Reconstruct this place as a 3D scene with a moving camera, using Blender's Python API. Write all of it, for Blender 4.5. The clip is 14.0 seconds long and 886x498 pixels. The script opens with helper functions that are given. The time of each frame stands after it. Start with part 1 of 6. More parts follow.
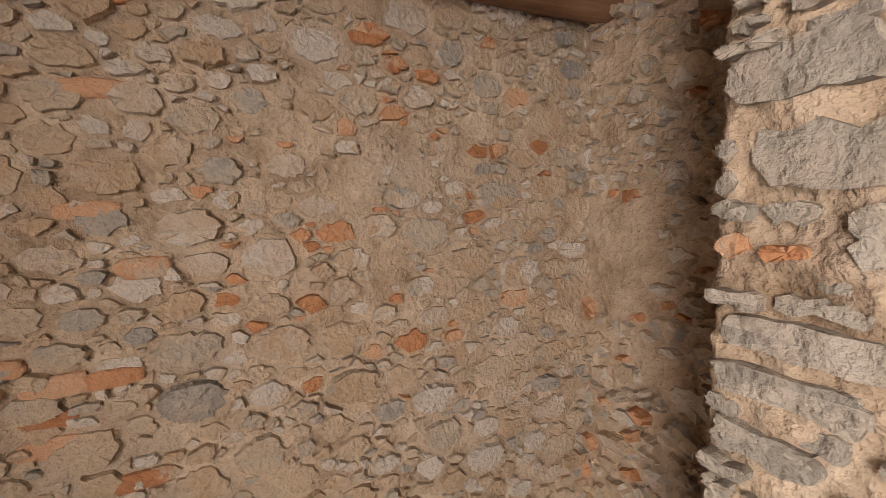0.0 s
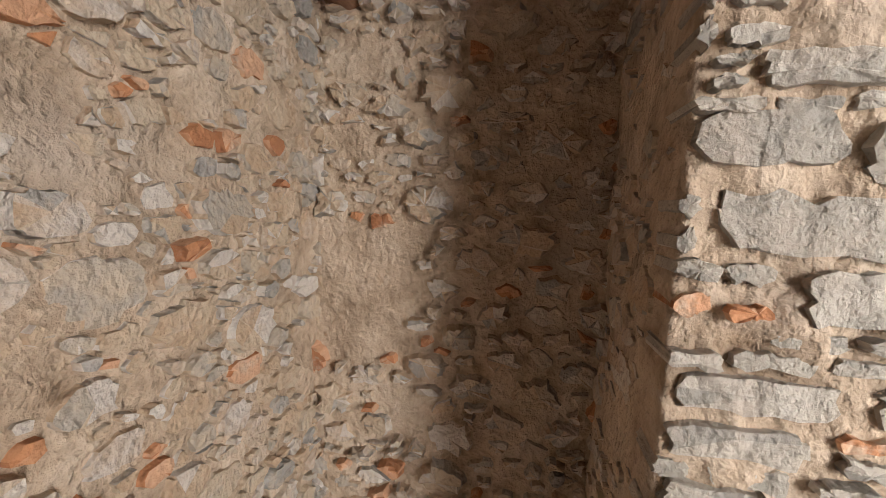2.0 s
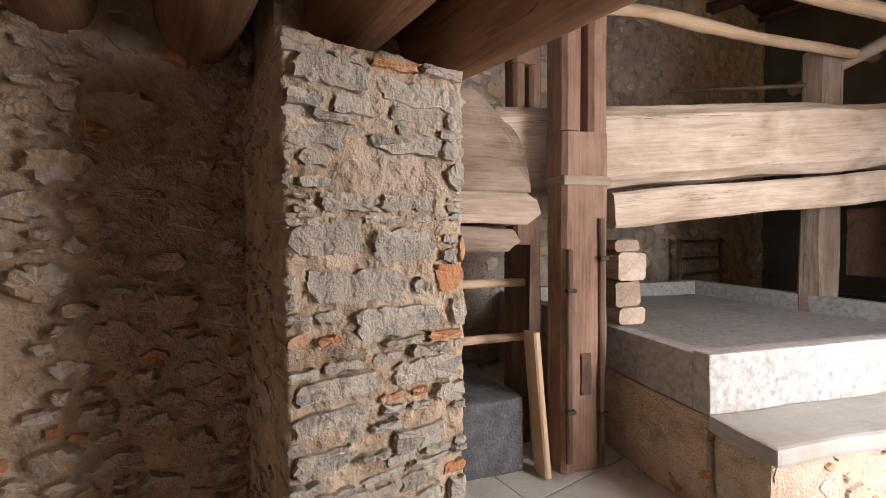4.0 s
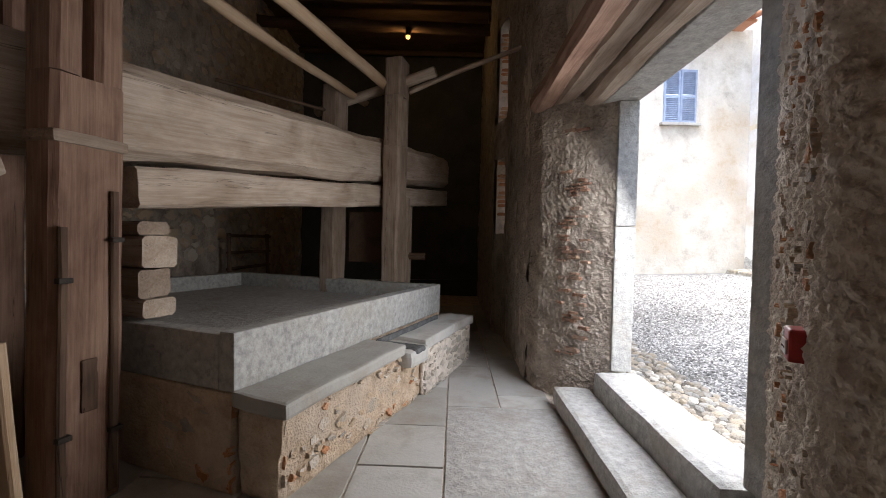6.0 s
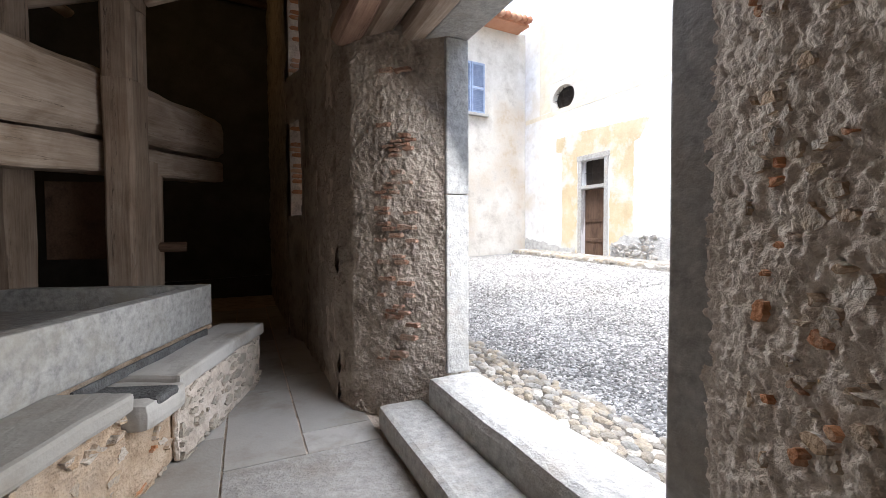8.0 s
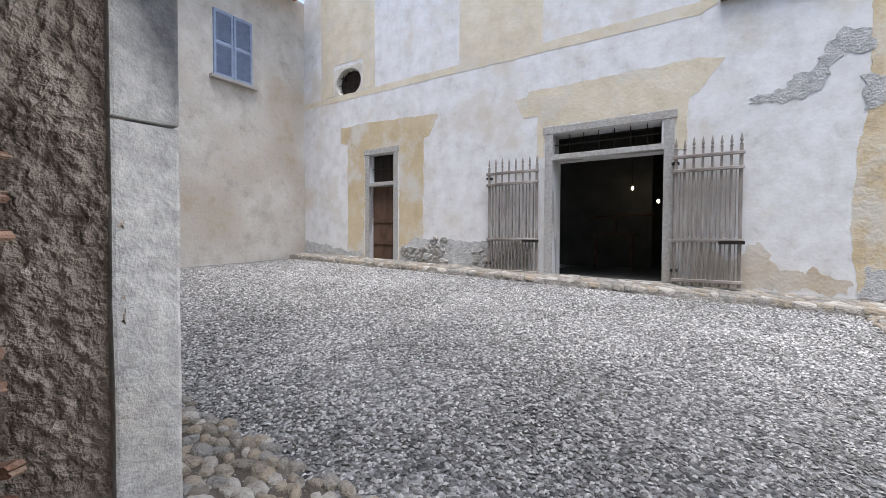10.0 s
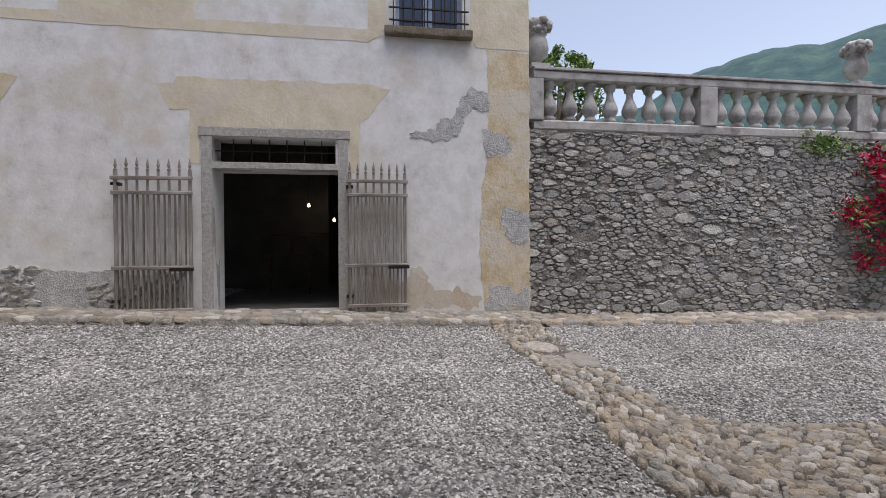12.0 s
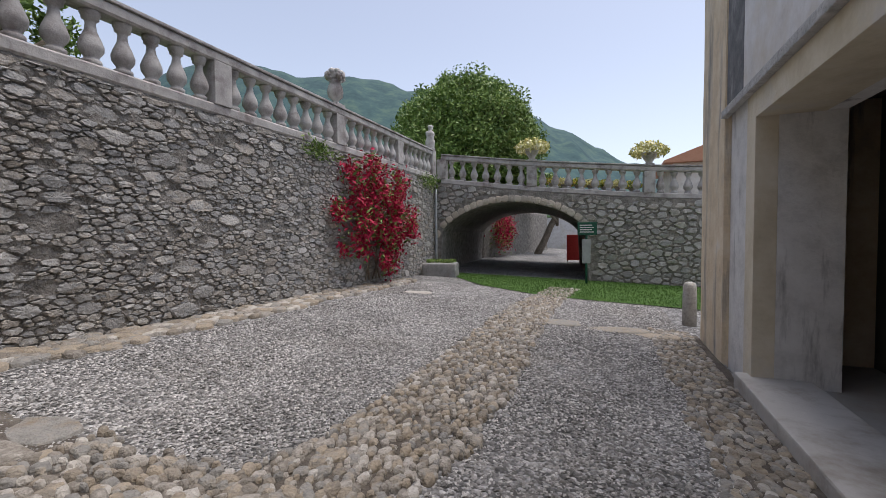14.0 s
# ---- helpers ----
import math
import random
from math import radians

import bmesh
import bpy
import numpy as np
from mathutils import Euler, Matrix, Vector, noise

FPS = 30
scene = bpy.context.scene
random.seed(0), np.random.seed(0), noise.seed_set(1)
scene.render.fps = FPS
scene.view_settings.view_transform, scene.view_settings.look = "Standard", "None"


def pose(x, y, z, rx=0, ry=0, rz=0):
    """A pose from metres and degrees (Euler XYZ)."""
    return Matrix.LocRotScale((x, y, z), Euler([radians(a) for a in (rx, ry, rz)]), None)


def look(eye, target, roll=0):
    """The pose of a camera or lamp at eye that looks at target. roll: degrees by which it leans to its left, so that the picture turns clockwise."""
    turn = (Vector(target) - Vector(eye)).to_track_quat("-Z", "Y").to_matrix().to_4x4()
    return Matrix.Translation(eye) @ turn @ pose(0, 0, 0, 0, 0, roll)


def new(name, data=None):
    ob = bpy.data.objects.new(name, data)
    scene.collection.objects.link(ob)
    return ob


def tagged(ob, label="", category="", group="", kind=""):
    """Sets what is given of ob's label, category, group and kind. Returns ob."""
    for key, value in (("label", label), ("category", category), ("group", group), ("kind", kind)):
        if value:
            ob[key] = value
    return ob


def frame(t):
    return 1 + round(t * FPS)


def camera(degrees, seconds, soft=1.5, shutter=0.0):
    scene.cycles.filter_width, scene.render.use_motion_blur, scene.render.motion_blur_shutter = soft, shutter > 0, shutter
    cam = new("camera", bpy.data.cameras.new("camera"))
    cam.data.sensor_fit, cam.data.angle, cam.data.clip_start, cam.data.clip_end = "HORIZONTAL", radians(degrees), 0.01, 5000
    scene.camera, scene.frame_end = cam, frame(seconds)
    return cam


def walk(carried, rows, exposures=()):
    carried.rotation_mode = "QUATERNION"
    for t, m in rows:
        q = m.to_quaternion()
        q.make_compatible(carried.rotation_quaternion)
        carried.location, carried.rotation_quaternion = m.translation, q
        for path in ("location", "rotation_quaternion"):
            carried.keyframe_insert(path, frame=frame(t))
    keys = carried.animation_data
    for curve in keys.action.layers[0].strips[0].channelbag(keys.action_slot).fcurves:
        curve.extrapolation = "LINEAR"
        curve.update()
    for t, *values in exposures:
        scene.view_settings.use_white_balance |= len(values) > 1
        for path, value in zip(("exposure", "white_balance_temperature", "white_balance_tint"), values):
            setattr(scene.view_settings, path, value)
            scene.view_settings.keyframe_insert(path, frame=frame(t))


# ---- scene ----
cam = camera(92.7, 14.0, 0.85)
# the yard's own frame, set against the press house at the doorway
DOORWAY = Matrix.Translation((-2.1, -2.4, 0.36))
SITE = Matrix.Translation((0, 0.1, -0.1)) @ DOORWAY @ pose(0, 0, 0, 0, 0, 2.2) @ Matrix.Scale(0.92, 4) @ DOORWAY.inverted()
PATH = [
    (0, (0.001, 0.028, 1.517), (0.826, 1.834, 1.277), -1.8),
    (0.5, (-0.03, 0.228, 1.512), (1.118, 1.85, 1.284), -1.1),
    (1, (0.058, 0.478, 1.504), (1.538, 1.808, 1.301), -1.2),
    (1.5, (0.058, 0.633, 1.534), (1.875, 1.444, 1.337), 0.6),
    (2, (-0.005, 0.75, 1.563), (1.946, 1.138, 1.361), 2.8),
    (2.2, (0.009, 0.774, 1.558), (1.98, 1.053, 1.372), 2.8),
    (4.3, (-0.421, 0.769, 1.707), (1.053, -0.582, 1.662), -0.4),
    (4.5, (-0.428, 0.762, 1.699), (0.897, -0.735, 1.664), -0.2),
    (5, (-0.456, 0.756, 1.682), (0.498, -1.001, 1.648), 0.3),
    (5.5, (-0.481, 0.727, 1.631), (0.023, -1.208, 1.596), 0.6),
    (6, (-0.507, 0.602, 1.579), (-0.455, -1.397, 1.538), 1.4),
    (6.5, (-0.526, 0.353, 1.559), (-0.631, -1.643, 1.516), 1.6),
    (7, (-0.519, 0.087, 1.505), (-0.959, -1.863, 1.449), 1.8),
    (7.5, (-0.507, -0.205, 1.506), (-1.248, -2.061, 1.444), 1.5),
    (7.7, (-0.542, -0.322, 1.483), (-1.326, -2.16, 1.417), 0.7),
    (9.8, (-1.388, -1.883, 1.592), (-2.973, -3.101, 1.534), -0.1),
    (10, (-1.507, -1.961, 1.596), (-3.175, -3.063, 1.542), 0.2),
    (10.5, (-1.864, -2.11, 1.628), (-3.683, -2.94, 1.619), 1.2),
    (11, (-2.073, -2.173, 1.718), (-3.976, -2.785, 1.702), 1.0),
    (11.5, (-2.391, -2.15, 1.787), (-4.351, -2.545, 1.776), 0.6),
    (12, (-2.594, -2.082, 1.915), (-4.575, -1.808, 1.894), -0.3),
    (12.5, (-2.864, -2.057, 1.929), (-4.609, -1.082, 1.89), -2.4),
    (13, (-3.119, -1.933, 1.889), (-4.683, -0.688, 1.83), -2.2),
    (13.5, (-3.414, -1.639, 1.899), (-4.66, -0.077, 1.826), -1.5),
    (14, (-3.721, -1.41, 1.901), (-4.456, 0.448, 1.83), -0.4),
]
EXPOSURES = [(0, 4.75, 7300, 17), (0.5, 4.8, 6500, 12), (1.0, 4.65, 6100, 10), (1.5, 5.1, 6200, 10), (2, 5.2, 6400, 10), (4.5, 4.4, 6700, 16), (5.0, 4.05, 6600, 14), (5.5, 3.1, 6350, 10), (6, 2.95, 6350, 10), (6.5, 2.95, 6300, 10), (7.5, 2.95, 6250, 10), (9.8, 1.6, 6200, 10), (10.0, 1.5, 6200, 11), (10.2, 1.35, 6300, 11), (10.5, 1.2, 6300, 12), (11, 1.08, 6400, 13), (12, 0.92, 6600, 14), (14, 0.82, 6700, 14)]
walk(cam, [(t, look(SITE @ Vector(eye), SITE @ Vector(target), roll) if t > 9 else look(eye, target, roll)) for t, eye, target, roll in PATH], EXPOSURES)

# ---- world, sun, exposure ----
world = bpy.data.worlds.new("world")
scene.world = world
world.use_nodes = True
wn = world.node_tree
sky = wn.nodes.new("ShaderNodeTexSky")
sky.sky_type = "NISHITA"
sky.sun_disc = False
SUN_UP, SUN_TURN = radians(77), radians(55)
sky.sun_elevation = SUN_UP
sky.sun_rotation = SUN_TURN
sky.air_density, sky.dust_density, sky.ozone_density = 1.0, 1.6, 2.0
soften = wn.nodes.new("ShaderNodeHueSaturation")
soften.inputs["Saturation"].default_value = 0.66
wn.links.new(sky.outputs[0], soften.inputs["Color"])
wn.links.new(soften.outputs[0], wn.nodes["Background"].inputs[0])
wn.nodes["Background"].inputs[1].default_value = 0.12
sun = new("sun", bpy.data.lights.new("sun", "SUN"))
sun.data.energy, sun.data.angle, sun.data.color = 1.7, radians(40), (1.0, 0.98, 0.95)
sun.matrix_world = look((0, 0, 0), (-math.sin(SUN_TURN) * math.cos(SUN_UP), -math.cos(SUN_TURN) * math.cos(SUN_UP), -math.sin(SUN_UP)))

# area lamp added at the doorway to strengthen the daylight indoors
door_fill = new("doorway_fill", bpy.data.lights.new("doorway_fill", "AREA"))
door_fill.data.shape, door_fill.data.size, door_fill.data.size_y = "RECTANGLE", 1.5, 2.3
door_fill.data.energy, door_fill.data.color = 10.0, (1.0, 1.0, 1.0)
door_fill.matrix_world = look((-2.32, -2.46, 1.75), (0.0, -2.46, 0.4))


# ---- materials ----
def mat(name, stops, scale=4.0, rough=0.85, bump=0.3, fine=40.0, detail=6.0, metal=0.0, islands=False, cell=0.0, big=0.0, dist=0.02, spec=0.3, stain=None):
    """Procedural surface: colour ramp over noise at two scales, optional per-piece variation, fine relief."""
    m = bpy.data.materials.new(name)
    m.use_nodes = True
    nt = m.node_tree
    bs = nt.nodes["Principled BSDF"]
    bs.inputs["Metallic"].default_value = metal
    bs.inputs["Specular IOR Level"].default_value = spec
    geo = nt.nodes.new("ShaderNodeNewGeometry")
    n1 = nt.nodes.new("ShaderNodeTexNoise")
    n1.inputs["Scale"].default_value, n1.inputs["Detail"].default_value, n1.inputs["Roughness"].default_value = scale, detail, 0.62
    n2 = nt.nodes.new("ShaderNodeTexNoise")
    n2.inputs["Scale"].default_value, n2.inputs["Detail"].default_value = fine, 4.0
    for n in (n1, n2):
        nt.links.new(geo.outputs["Position"], n.inputs["Vector"])
    mixv = nt.nodes.new("ShaderNodeMath")
    mixv.operation = "MULTIPLY_ADD"
    nt.links.new(n2.outputs[0], mixv.inputs[0])
    mixv.inputs[1].default_value = 0.3
    sub = nt.nodes.new("ShaderNodeMath")
    sub.operation = "MULTIPLY_ADD"
    nt.links.new(n1.outputs[0], sub.inputs[0])
    sub.inputs[1].default_value, sub.inputs[2].default_value = 1.5, -0.4
    nt.links.new(sub.outputs[0], mixv.inputs[2])
    value = mixv.outputs[0]
    if islands:
        info = nt.nodes.new("ShaderNodeObjectInfo")
        add = nt.nodes.new("ShaderNodeMath")
        nt.links.new(info.outputs["Random"], add.inputs[0])
        nt.links.new(geo.outputs["Random Per Island"], add.inputs[1])
        fr = nt.nodes.new("ShaderNodeMath")
        fr.operation = "FRACT"
        nt.links.new(add.outputs[0], fr.inputs[0])
        w = nt.nodes.new("ShaderNodeMath")
        w.operation = "MULTIPLY_ADD"
        nt.links.new(value, w.inputs[0])
        w.inputs[1].default_value = 0.35
        w2 = nt.nodes.new("ShaderNodeMath")
        w2.operation = "MULTIPLY"
        nt.links.new(fr.outputs[0], w2.inputs[0])
        w2.inputs[1].default_value = 0.75
        nt.links.new(w2.outputs[0], w.inputs[2])
        value = w.outputs[0]
    height = n2.outputs[0]
    if cell:
        vo = nt.nodes.new("ShaderNodeTexVoronoi")
        vo.inputs["Scale"].default_value = cell
        nt.links.new(geo.outputs["Position"], vo.inputs["Vector"])
        sep = nt.nodes.new("ShaderNodeSeparateColor")
        nt.links.new(vo.outputs["Color"], sep.inputs[0])
        cm = nt.nodes.new("ShaderNodeMath")
        cm.operation = "MULTIPLY_ADD"
        nt.links.new(sep.outputs[0], cm.inputs[0])
        cm.inputs[1].default_value = 0.7
        cs = nt.nodes.new("ShaderNodeMath")
        cs.operation = "MULTIPLY"
        nt.links.new(value, cs.inputs[0])
        cs.inputs[1].default_value = 0.35
        nt.links.new(cs.outputs[0], cm.inputs[2])
        value = cm.outputs[0]
        inv = nt.nodes.new("ShaderNodeMath")
        inv.operation = "SUBTRACT"
        inv.inputs[0].default_value = 1.0
        nt.links.new(vo.outputs["Distance"], inv.inputs[1])
        height = inv.outputs[0]
    ramp = nt.nodes.new("ShaderNodeValToRGB")
    cr = ramp.color_ramp
    while len(cr.elements) < len(stops):
        cr.elements.new(0.5)
    for e, (p, c) in zip(cr.elements, stops):
        e.position, e.color = p, (*c, 1)
    nt.links.new(value, ramp.inputs[0])
    colour = ramp.outputs[0]
    if stain:
        sc, lo, hi, col, *run = stain
        n3 = nt.nodes.new("ShaderNodeTexNoise")
        n3.inputs["Scale"].default_value, n3.inputs["Detail"].default_value, n3.inputs["Roughness"].default_value = sc, 8.0, 0.65
        if run:
            flow = nt.nodes.new("ShaderNodeMapping")
            flow.inputs["Scale"].default_value = (1.0, 1.0, run[0])
            nt.links.new(geo.outputs["Position"], flow.inputs["Vector"])
            nt.links.new(flow.outputs[0], n3.inputs["Vector"])
        else:
            nt.links.new(geo.outputs["Position"], n3.inputs["Vector"])
        mr = nt.nodes.new("ShaderNodeMapRange")
        mr.inputs[1].default_value, mr.inputs[2].default_value = lo, hi
        nt.links.new(n3.outputs[0], mr.inputs[0])
        mx = nt.nodes.new("ShaderNodeMix")
        mx.data_type = "RGBA"
        nt.links.new(mr.outputs[0], mx.inputs[0])
        nt.links.new(colour, mx.inputs[6])
        mx.inputs[7].default_value = (*col, 1)
        colour = mx.outputs[2]
    nt.links.new(colour, bs.inputs["Base Color"])
    rr = nt.nodes.new("ShaderNodeMapRange")
    rr.inputs[3].default_value, rr.inputs[4].default_value = max(0.05, rough - 0.12), min(1, rough + 0.1)
    nt.links.new(n1.outputs[0], rr.inputs[0])
    nt.links.new(rr.outputs[0], bs.inputs["Roughness"])
    if bump:
        b1 = nt.nodes.new("ShaderNodeBump")
        b1.inputs["Strength"].default_value, b1.inputs["Distance"].default_value = bump, dist
        nt.links.new(height, b1.inputs["Height"])
        if big:
            b2 = nt.nodes.new("ShaderNodeBump")
            b2.inputs["Strength"].default_value, b2.inputs["Distance"].default_value = big, 0.06
            nt.links.new(n1.outputs[0], b2.inputs["Height"])
            nt.links.new(b2.outputs[0], b1.inputs["Normal"])
        nt.links.new(b1.outputs[0], bs.inputs["Normal"])
    return m


def wood(name, stops, axis, rough=0.75, bump=0.5, stretch=26.0):
    """Old timber with fine grain, long dark checks and blotches, along one of the object's own axes."""
    m = bpy.data.materials.new(name)
    m.use_nodes = True
    nt = m.node_tree
    bs = nt.nodes["Principled BSDF"]
    bs.inputs["Specular IOR Level"].default_value = 0.25
    tc = nt.nodes.new("ShaderNodeTexCoord")

    def grain(across, along, scale, detail, twist):
        mp = nt.nodes.new("ShaderNodeMapping")
        sc = [across] * 3
        sc[axis] = along
        mp.inputs["Scale"].default_value = sc
        nt.links.new(tc.outputs["Object"], mp.inputs["Vector"])
        n = nt.nodes.new("ShaderNodeTexNoise")
        n.inputs["Scale"].default_value, n.inputs["Detail"].default_value, n.inputs["Roughness"].default_value, n.inputs["Distortion"].default_value = scale, detail, 0.6, twist
        nt.links.new(mp.outputs[0], n.inputs["Vector"])
        return n.outputs[0]

    def arith(op, a, b, c=0.0):
        n = nt.nodes.new("ShaderNodeMath")
        n.operation = op
        for k, v in enumerate((a, b, c)):
            if isinstance(v, float):
                n.inputs[k].default_value = v
            else:
                nt.links.new(v, n.inputs[k])
        return n.outputs[0]

    fibre = grain(stretch, 1.1, 2.0, 8.0, 0.4)
    broad = grain(2.4, 1.0, 1.5, 7.0, 0.6)
    check = grain(9.0, 0.35, 1.6, 3.0, 0.5)
    value = arith("MULTIPLY_ADD", fibre, 0.75, arith("MULTIPLY_ADD", broad, 1.25, -0.45))
    ramp = nt.nodes.new("ShaderNodeValToRGB")
    cr = ramp.color_ramp
    while len(cr.elements) < len(stops):
        cr.elements.new(0.5)
    for e, (p, c) in zip(cr.elements, stops):
        e.position, e.color = p, (*c, 1)
    nt.links.new(value, ramp.inputs[0])
    line = arith("ABSOLUTE", arith("SUBTRACT", check, 0.64), 0.0)
    mr = nt.nodes.new("ShaderNodeMapRange")
    mr.inputs[1].default_value, mr.inputs[2].default_value = 0.001, 0.008
    nt.links.new(line, mr.inputs[0])
    mx = nt.nodes.new("ShaderNodeMix")
    mx.data_type = "RGBA"
    nt.links.new(arith("MULTIPLY_ADD", mr.outputs[0], 0.65, 0.35), mx.inputs[0])
    mx.inputs[6].default_value = (*[v * 0.5 for v in stops[0][1]], 1)
    nt.links.new(ramp.outputs[0], mx.inputs[7])
    nt.links.new(mx.outputs[2], bs.inputs["Base Color"])
    bs.inputs["Roughness"].default_value = rough
    bp = nt.nodes.new("ShaderNodeBump")
    bp.inputs["Strength"].default_value, bp.inputs["Distance"].default_value = bump, 0.012
    nt.links.new(arith("MULTIPLY_ADD", mr.outputs[0], 0.6, fibre), bp.inputs["Height"])
    nt.links.new(bp.outputs[0], bs.inputs["Normal"])
    return m


def glow(name, colour, strength):
    m = bpy.data.materials.new(name)
    m.use_nodes = True
    bs = m.node_tree.nodes["Principled BSDF"]
    bs.inputs["Base Color"].default_value = (*colour, 1)
    bs.inputs["Emission Color"].default_value = (*colour, 1)
    bs.inputs["Emission Strength"].default_value = strength
    return m


M_MORTAR = mat("lime_mortar", [(0.1, (0.28, 0.19, 0.12)), (0.5, (0.53, 0.4, 0.285)), (0.9, (0.7, 0.57, 0.44))], 7.0, 0.95, 0.7, 55.0, detail=9.0, big=0.8, dist=0.02, stain=(1.3, 0.52, 0.7, (0.47, 0.385, 0.31)))
M_STONE_IN = mat("field_stone", [(0.0, (0.19, 0.165, 0.145)), (0.2, (0.37, 0.335, 0.295)), (0.4, (0.52, 0.41, 0.295)), (0.6, (0.47, 0.33, 0.215)), (0.8, (0.56, 0.49, 0.42)), (1.0, (0.58, 0.52, 0.45))], 9.0, 0.85, 0.9, 55.0, islands=True, stain=(7.0, 0.53, 0.68, (0.5, 0.385, 0.275)))
M_BRICK = mat("old_brick", [(0.1, (0.34, 0.14, 0.065)), (0.5, (0.52, 0.24, 0.115)), (0.95, (0.6, 0.37, 0.235))], 7.0, 0.9, 0.7, 60.0, islands=True, stain=(8.0, 0.55, 0.68, (0.5, 0.39, 0.29)))
M_PIER_STONE = mat("pier_stone", [(0.0, (0.29, 0.262, 0.23)), (0.35, (0.43, 0.385, 0.325)), (0.7, (0.52, 0.455, 0.375)), (1.0, (0.6, 0.54, 0.46))], 14.0, 0.9, 0.45, 45.0, detail=10.0, big=0.9, islands=True, stain=(6.0, 0.53, 0.68, (0.52, 0.44, 0.36)))
M_YARD_STONE = mat("wall_stone", [(0.0, (0.2, 0.195, 0.19)), (0.3, (0.36, 0.355, 0.34)), (0.55, (0.46, 0.44, 0.405)), (0.75, (0.35, 0.315, 0.27)), (1.0, (0.58, 0.57, 0.55))], 9.0, 0.9, 1.0, 26.0, islands=True, dist=0.03, stain=(2.3, 0.54, 0.7, (0.25, 0.24, 0.225)))
M_YARD_MORTAR = mat("dark_mortar", [(0.2, (0.13, 0.12, 0.105)), (0.6, (0.27, 0.252, 0.226)), (0.95, (0.44, 0.42, 0.385))], 5.0, 0.95, 1.0, 26.0, big=1.0, dist=0.04)
M_ROUGHCAST = mat("roughcast", [(0.15, (0.36, 0.29, 0.235)), (0.5, (0.58, 0.49, 0.41)), (0.9, (0.74, 0.65, 0.565))], 5.0, 0.95, 0.8, 32.0, big=0.7, dist=0.035, stain=(2.5, 0.58, 0.76, (0.38, 0.32, 0.27)))
# darker copy of roughcast: the press room's shade is put into its colour
M_SHADECAST = mat("shade_dark_roughcast", [(0.15, (0.2, 0.16, 0.13)), (0.5, (0.42, 0.35, 0.29)), (0.9, (0.6, 0.52, 0.44))], 5.0, 0.95, 1.0, 32.0, big=1.0, dist=0.05, stain=(2.5, 0.54, 0.72, (0.2, 0.165, 0.135)))
# paler roughcast copy: light on the north splay put in; also real limewash
M_LIT_LIMECAST = mat("lit_lime_roughcast", [(0.15, (0.44, 0.365, 0.3)), (0.5, (0.66, 0.575, 0.495)), (0.9, (0.78, 0.7, 0.625))], 9.0, 0.95, 0.8, 32.0, big=0.5, dist=0.03, stain=(4.5, 0.58, 0.76, (0.44, 0.37, 0.31)))
M_SLAB = mat("floor_slab", [(0.05, (0.3, 0.285, 0.26)), (0.5, (0.41, 0.39, 0.36)), (0.95, (0.5, 0.48, 0.45))], 5.0, 0.78, 0.4, 45.0, detail=9.0, islands=True, dist=0.008, stain=(1.9, 0.5, 0.7, (0.29, 0.255, 0.215)))
M_TOOLED = mat("tooled_slab", [(0.1, (0.27, 0.255, 0.24)), (0.5, (0.38, 0.36, 0.335)), (0.9, (0.49, 0.47, 0.44))], 14.0, 0.82, 0.5, 42.0, detail=9.0, big=0.5, dist=0.012, stain=(2.0, 0.52, 0.7, (0.3, 0.265, 0.225)))
# darker, duller copy of the old brick
M_DARK_BRICK = mat("dark_brick", [(0.1, (0.16, 0.085, 0.055)), (0.5, (0.27, 0.145, 0.095)), (0.95, (0.36, 0.25, 0.185))], 9.0, 0.92, 0.8, 60.0, islands=True, stain=(6.0, 0.5, 0.66, (0.3, 0.24, 0.19)))
M_GRANITE = mat("granite", [(0.15, (0.27, 0.262, 0.25)), (0.5, (0.4, 0.388, 0.366)), (0.85, (0.52, 0.505, 0.475))], 18.0, 0.85, 0.45, 60.0, big=0.35, dist=0.01, stain=(2.2, 0.5, 0.74, (0.37, 0.33, 0.28)))
M_PLASTER = mat("lime_plaster", [(0.05, (0.48, 0.455, 0.42)), (0.35, (0.64, 0.63, 0.615)), (0.6, (0.72, 0.715, 0.71)), (0.95, (0.79, 0.79, 0.79))], 3.5, 0.92, 0.15, 22.0, detail=12.0, big=0.15, dist=0.012, stain=(0.7, 0.5, 0.68, (0.6, 0.545, 0.46)))
M_PLASTER_OLD = mat("stained_plaster", [(0.05, (0.35, 0.315, 0.265)), (0.35, (0.54, 0.495, 0.43)), (0.6, (0.64, 0.6, 0.535)), (0.95, (0.74, 0.71, 0.66))], 2.4, 0.92, 0.35, 20.0, detail=12.0, big=0.4, dist=0.015, stain=(0.6, 0.5, 0.64, (0.48, 0.395, 0.295)))
M_OCHRE = mat("ochre_paint", [(0.1, (0.43, 0.335, 0.2)), (0.5, (0.55, 0.45, 0.29)), (0.9, (0.63, 0.545, 0.4))], 1.5, 0.9, 0.3, 30.0, big=0.3, stain=(1.3, 0.48, 0.6, (0.6, 0.57, 0.51)))
M_OCHRE_PALE = mat("pale_ochre_paint", [(0.1, (0.52, 0.45, 0.32)), (0.5, (0.64, 0.57, 0.435)), (0.9, (0.72, 0.66, 0.55))], 2.6, 0.9, 0.3, 22.0, detail=12.0, big=0.3, dist=0.012, stain=(1.1, 0.52, 0.66, (0.6, 0.56, 0.49)))
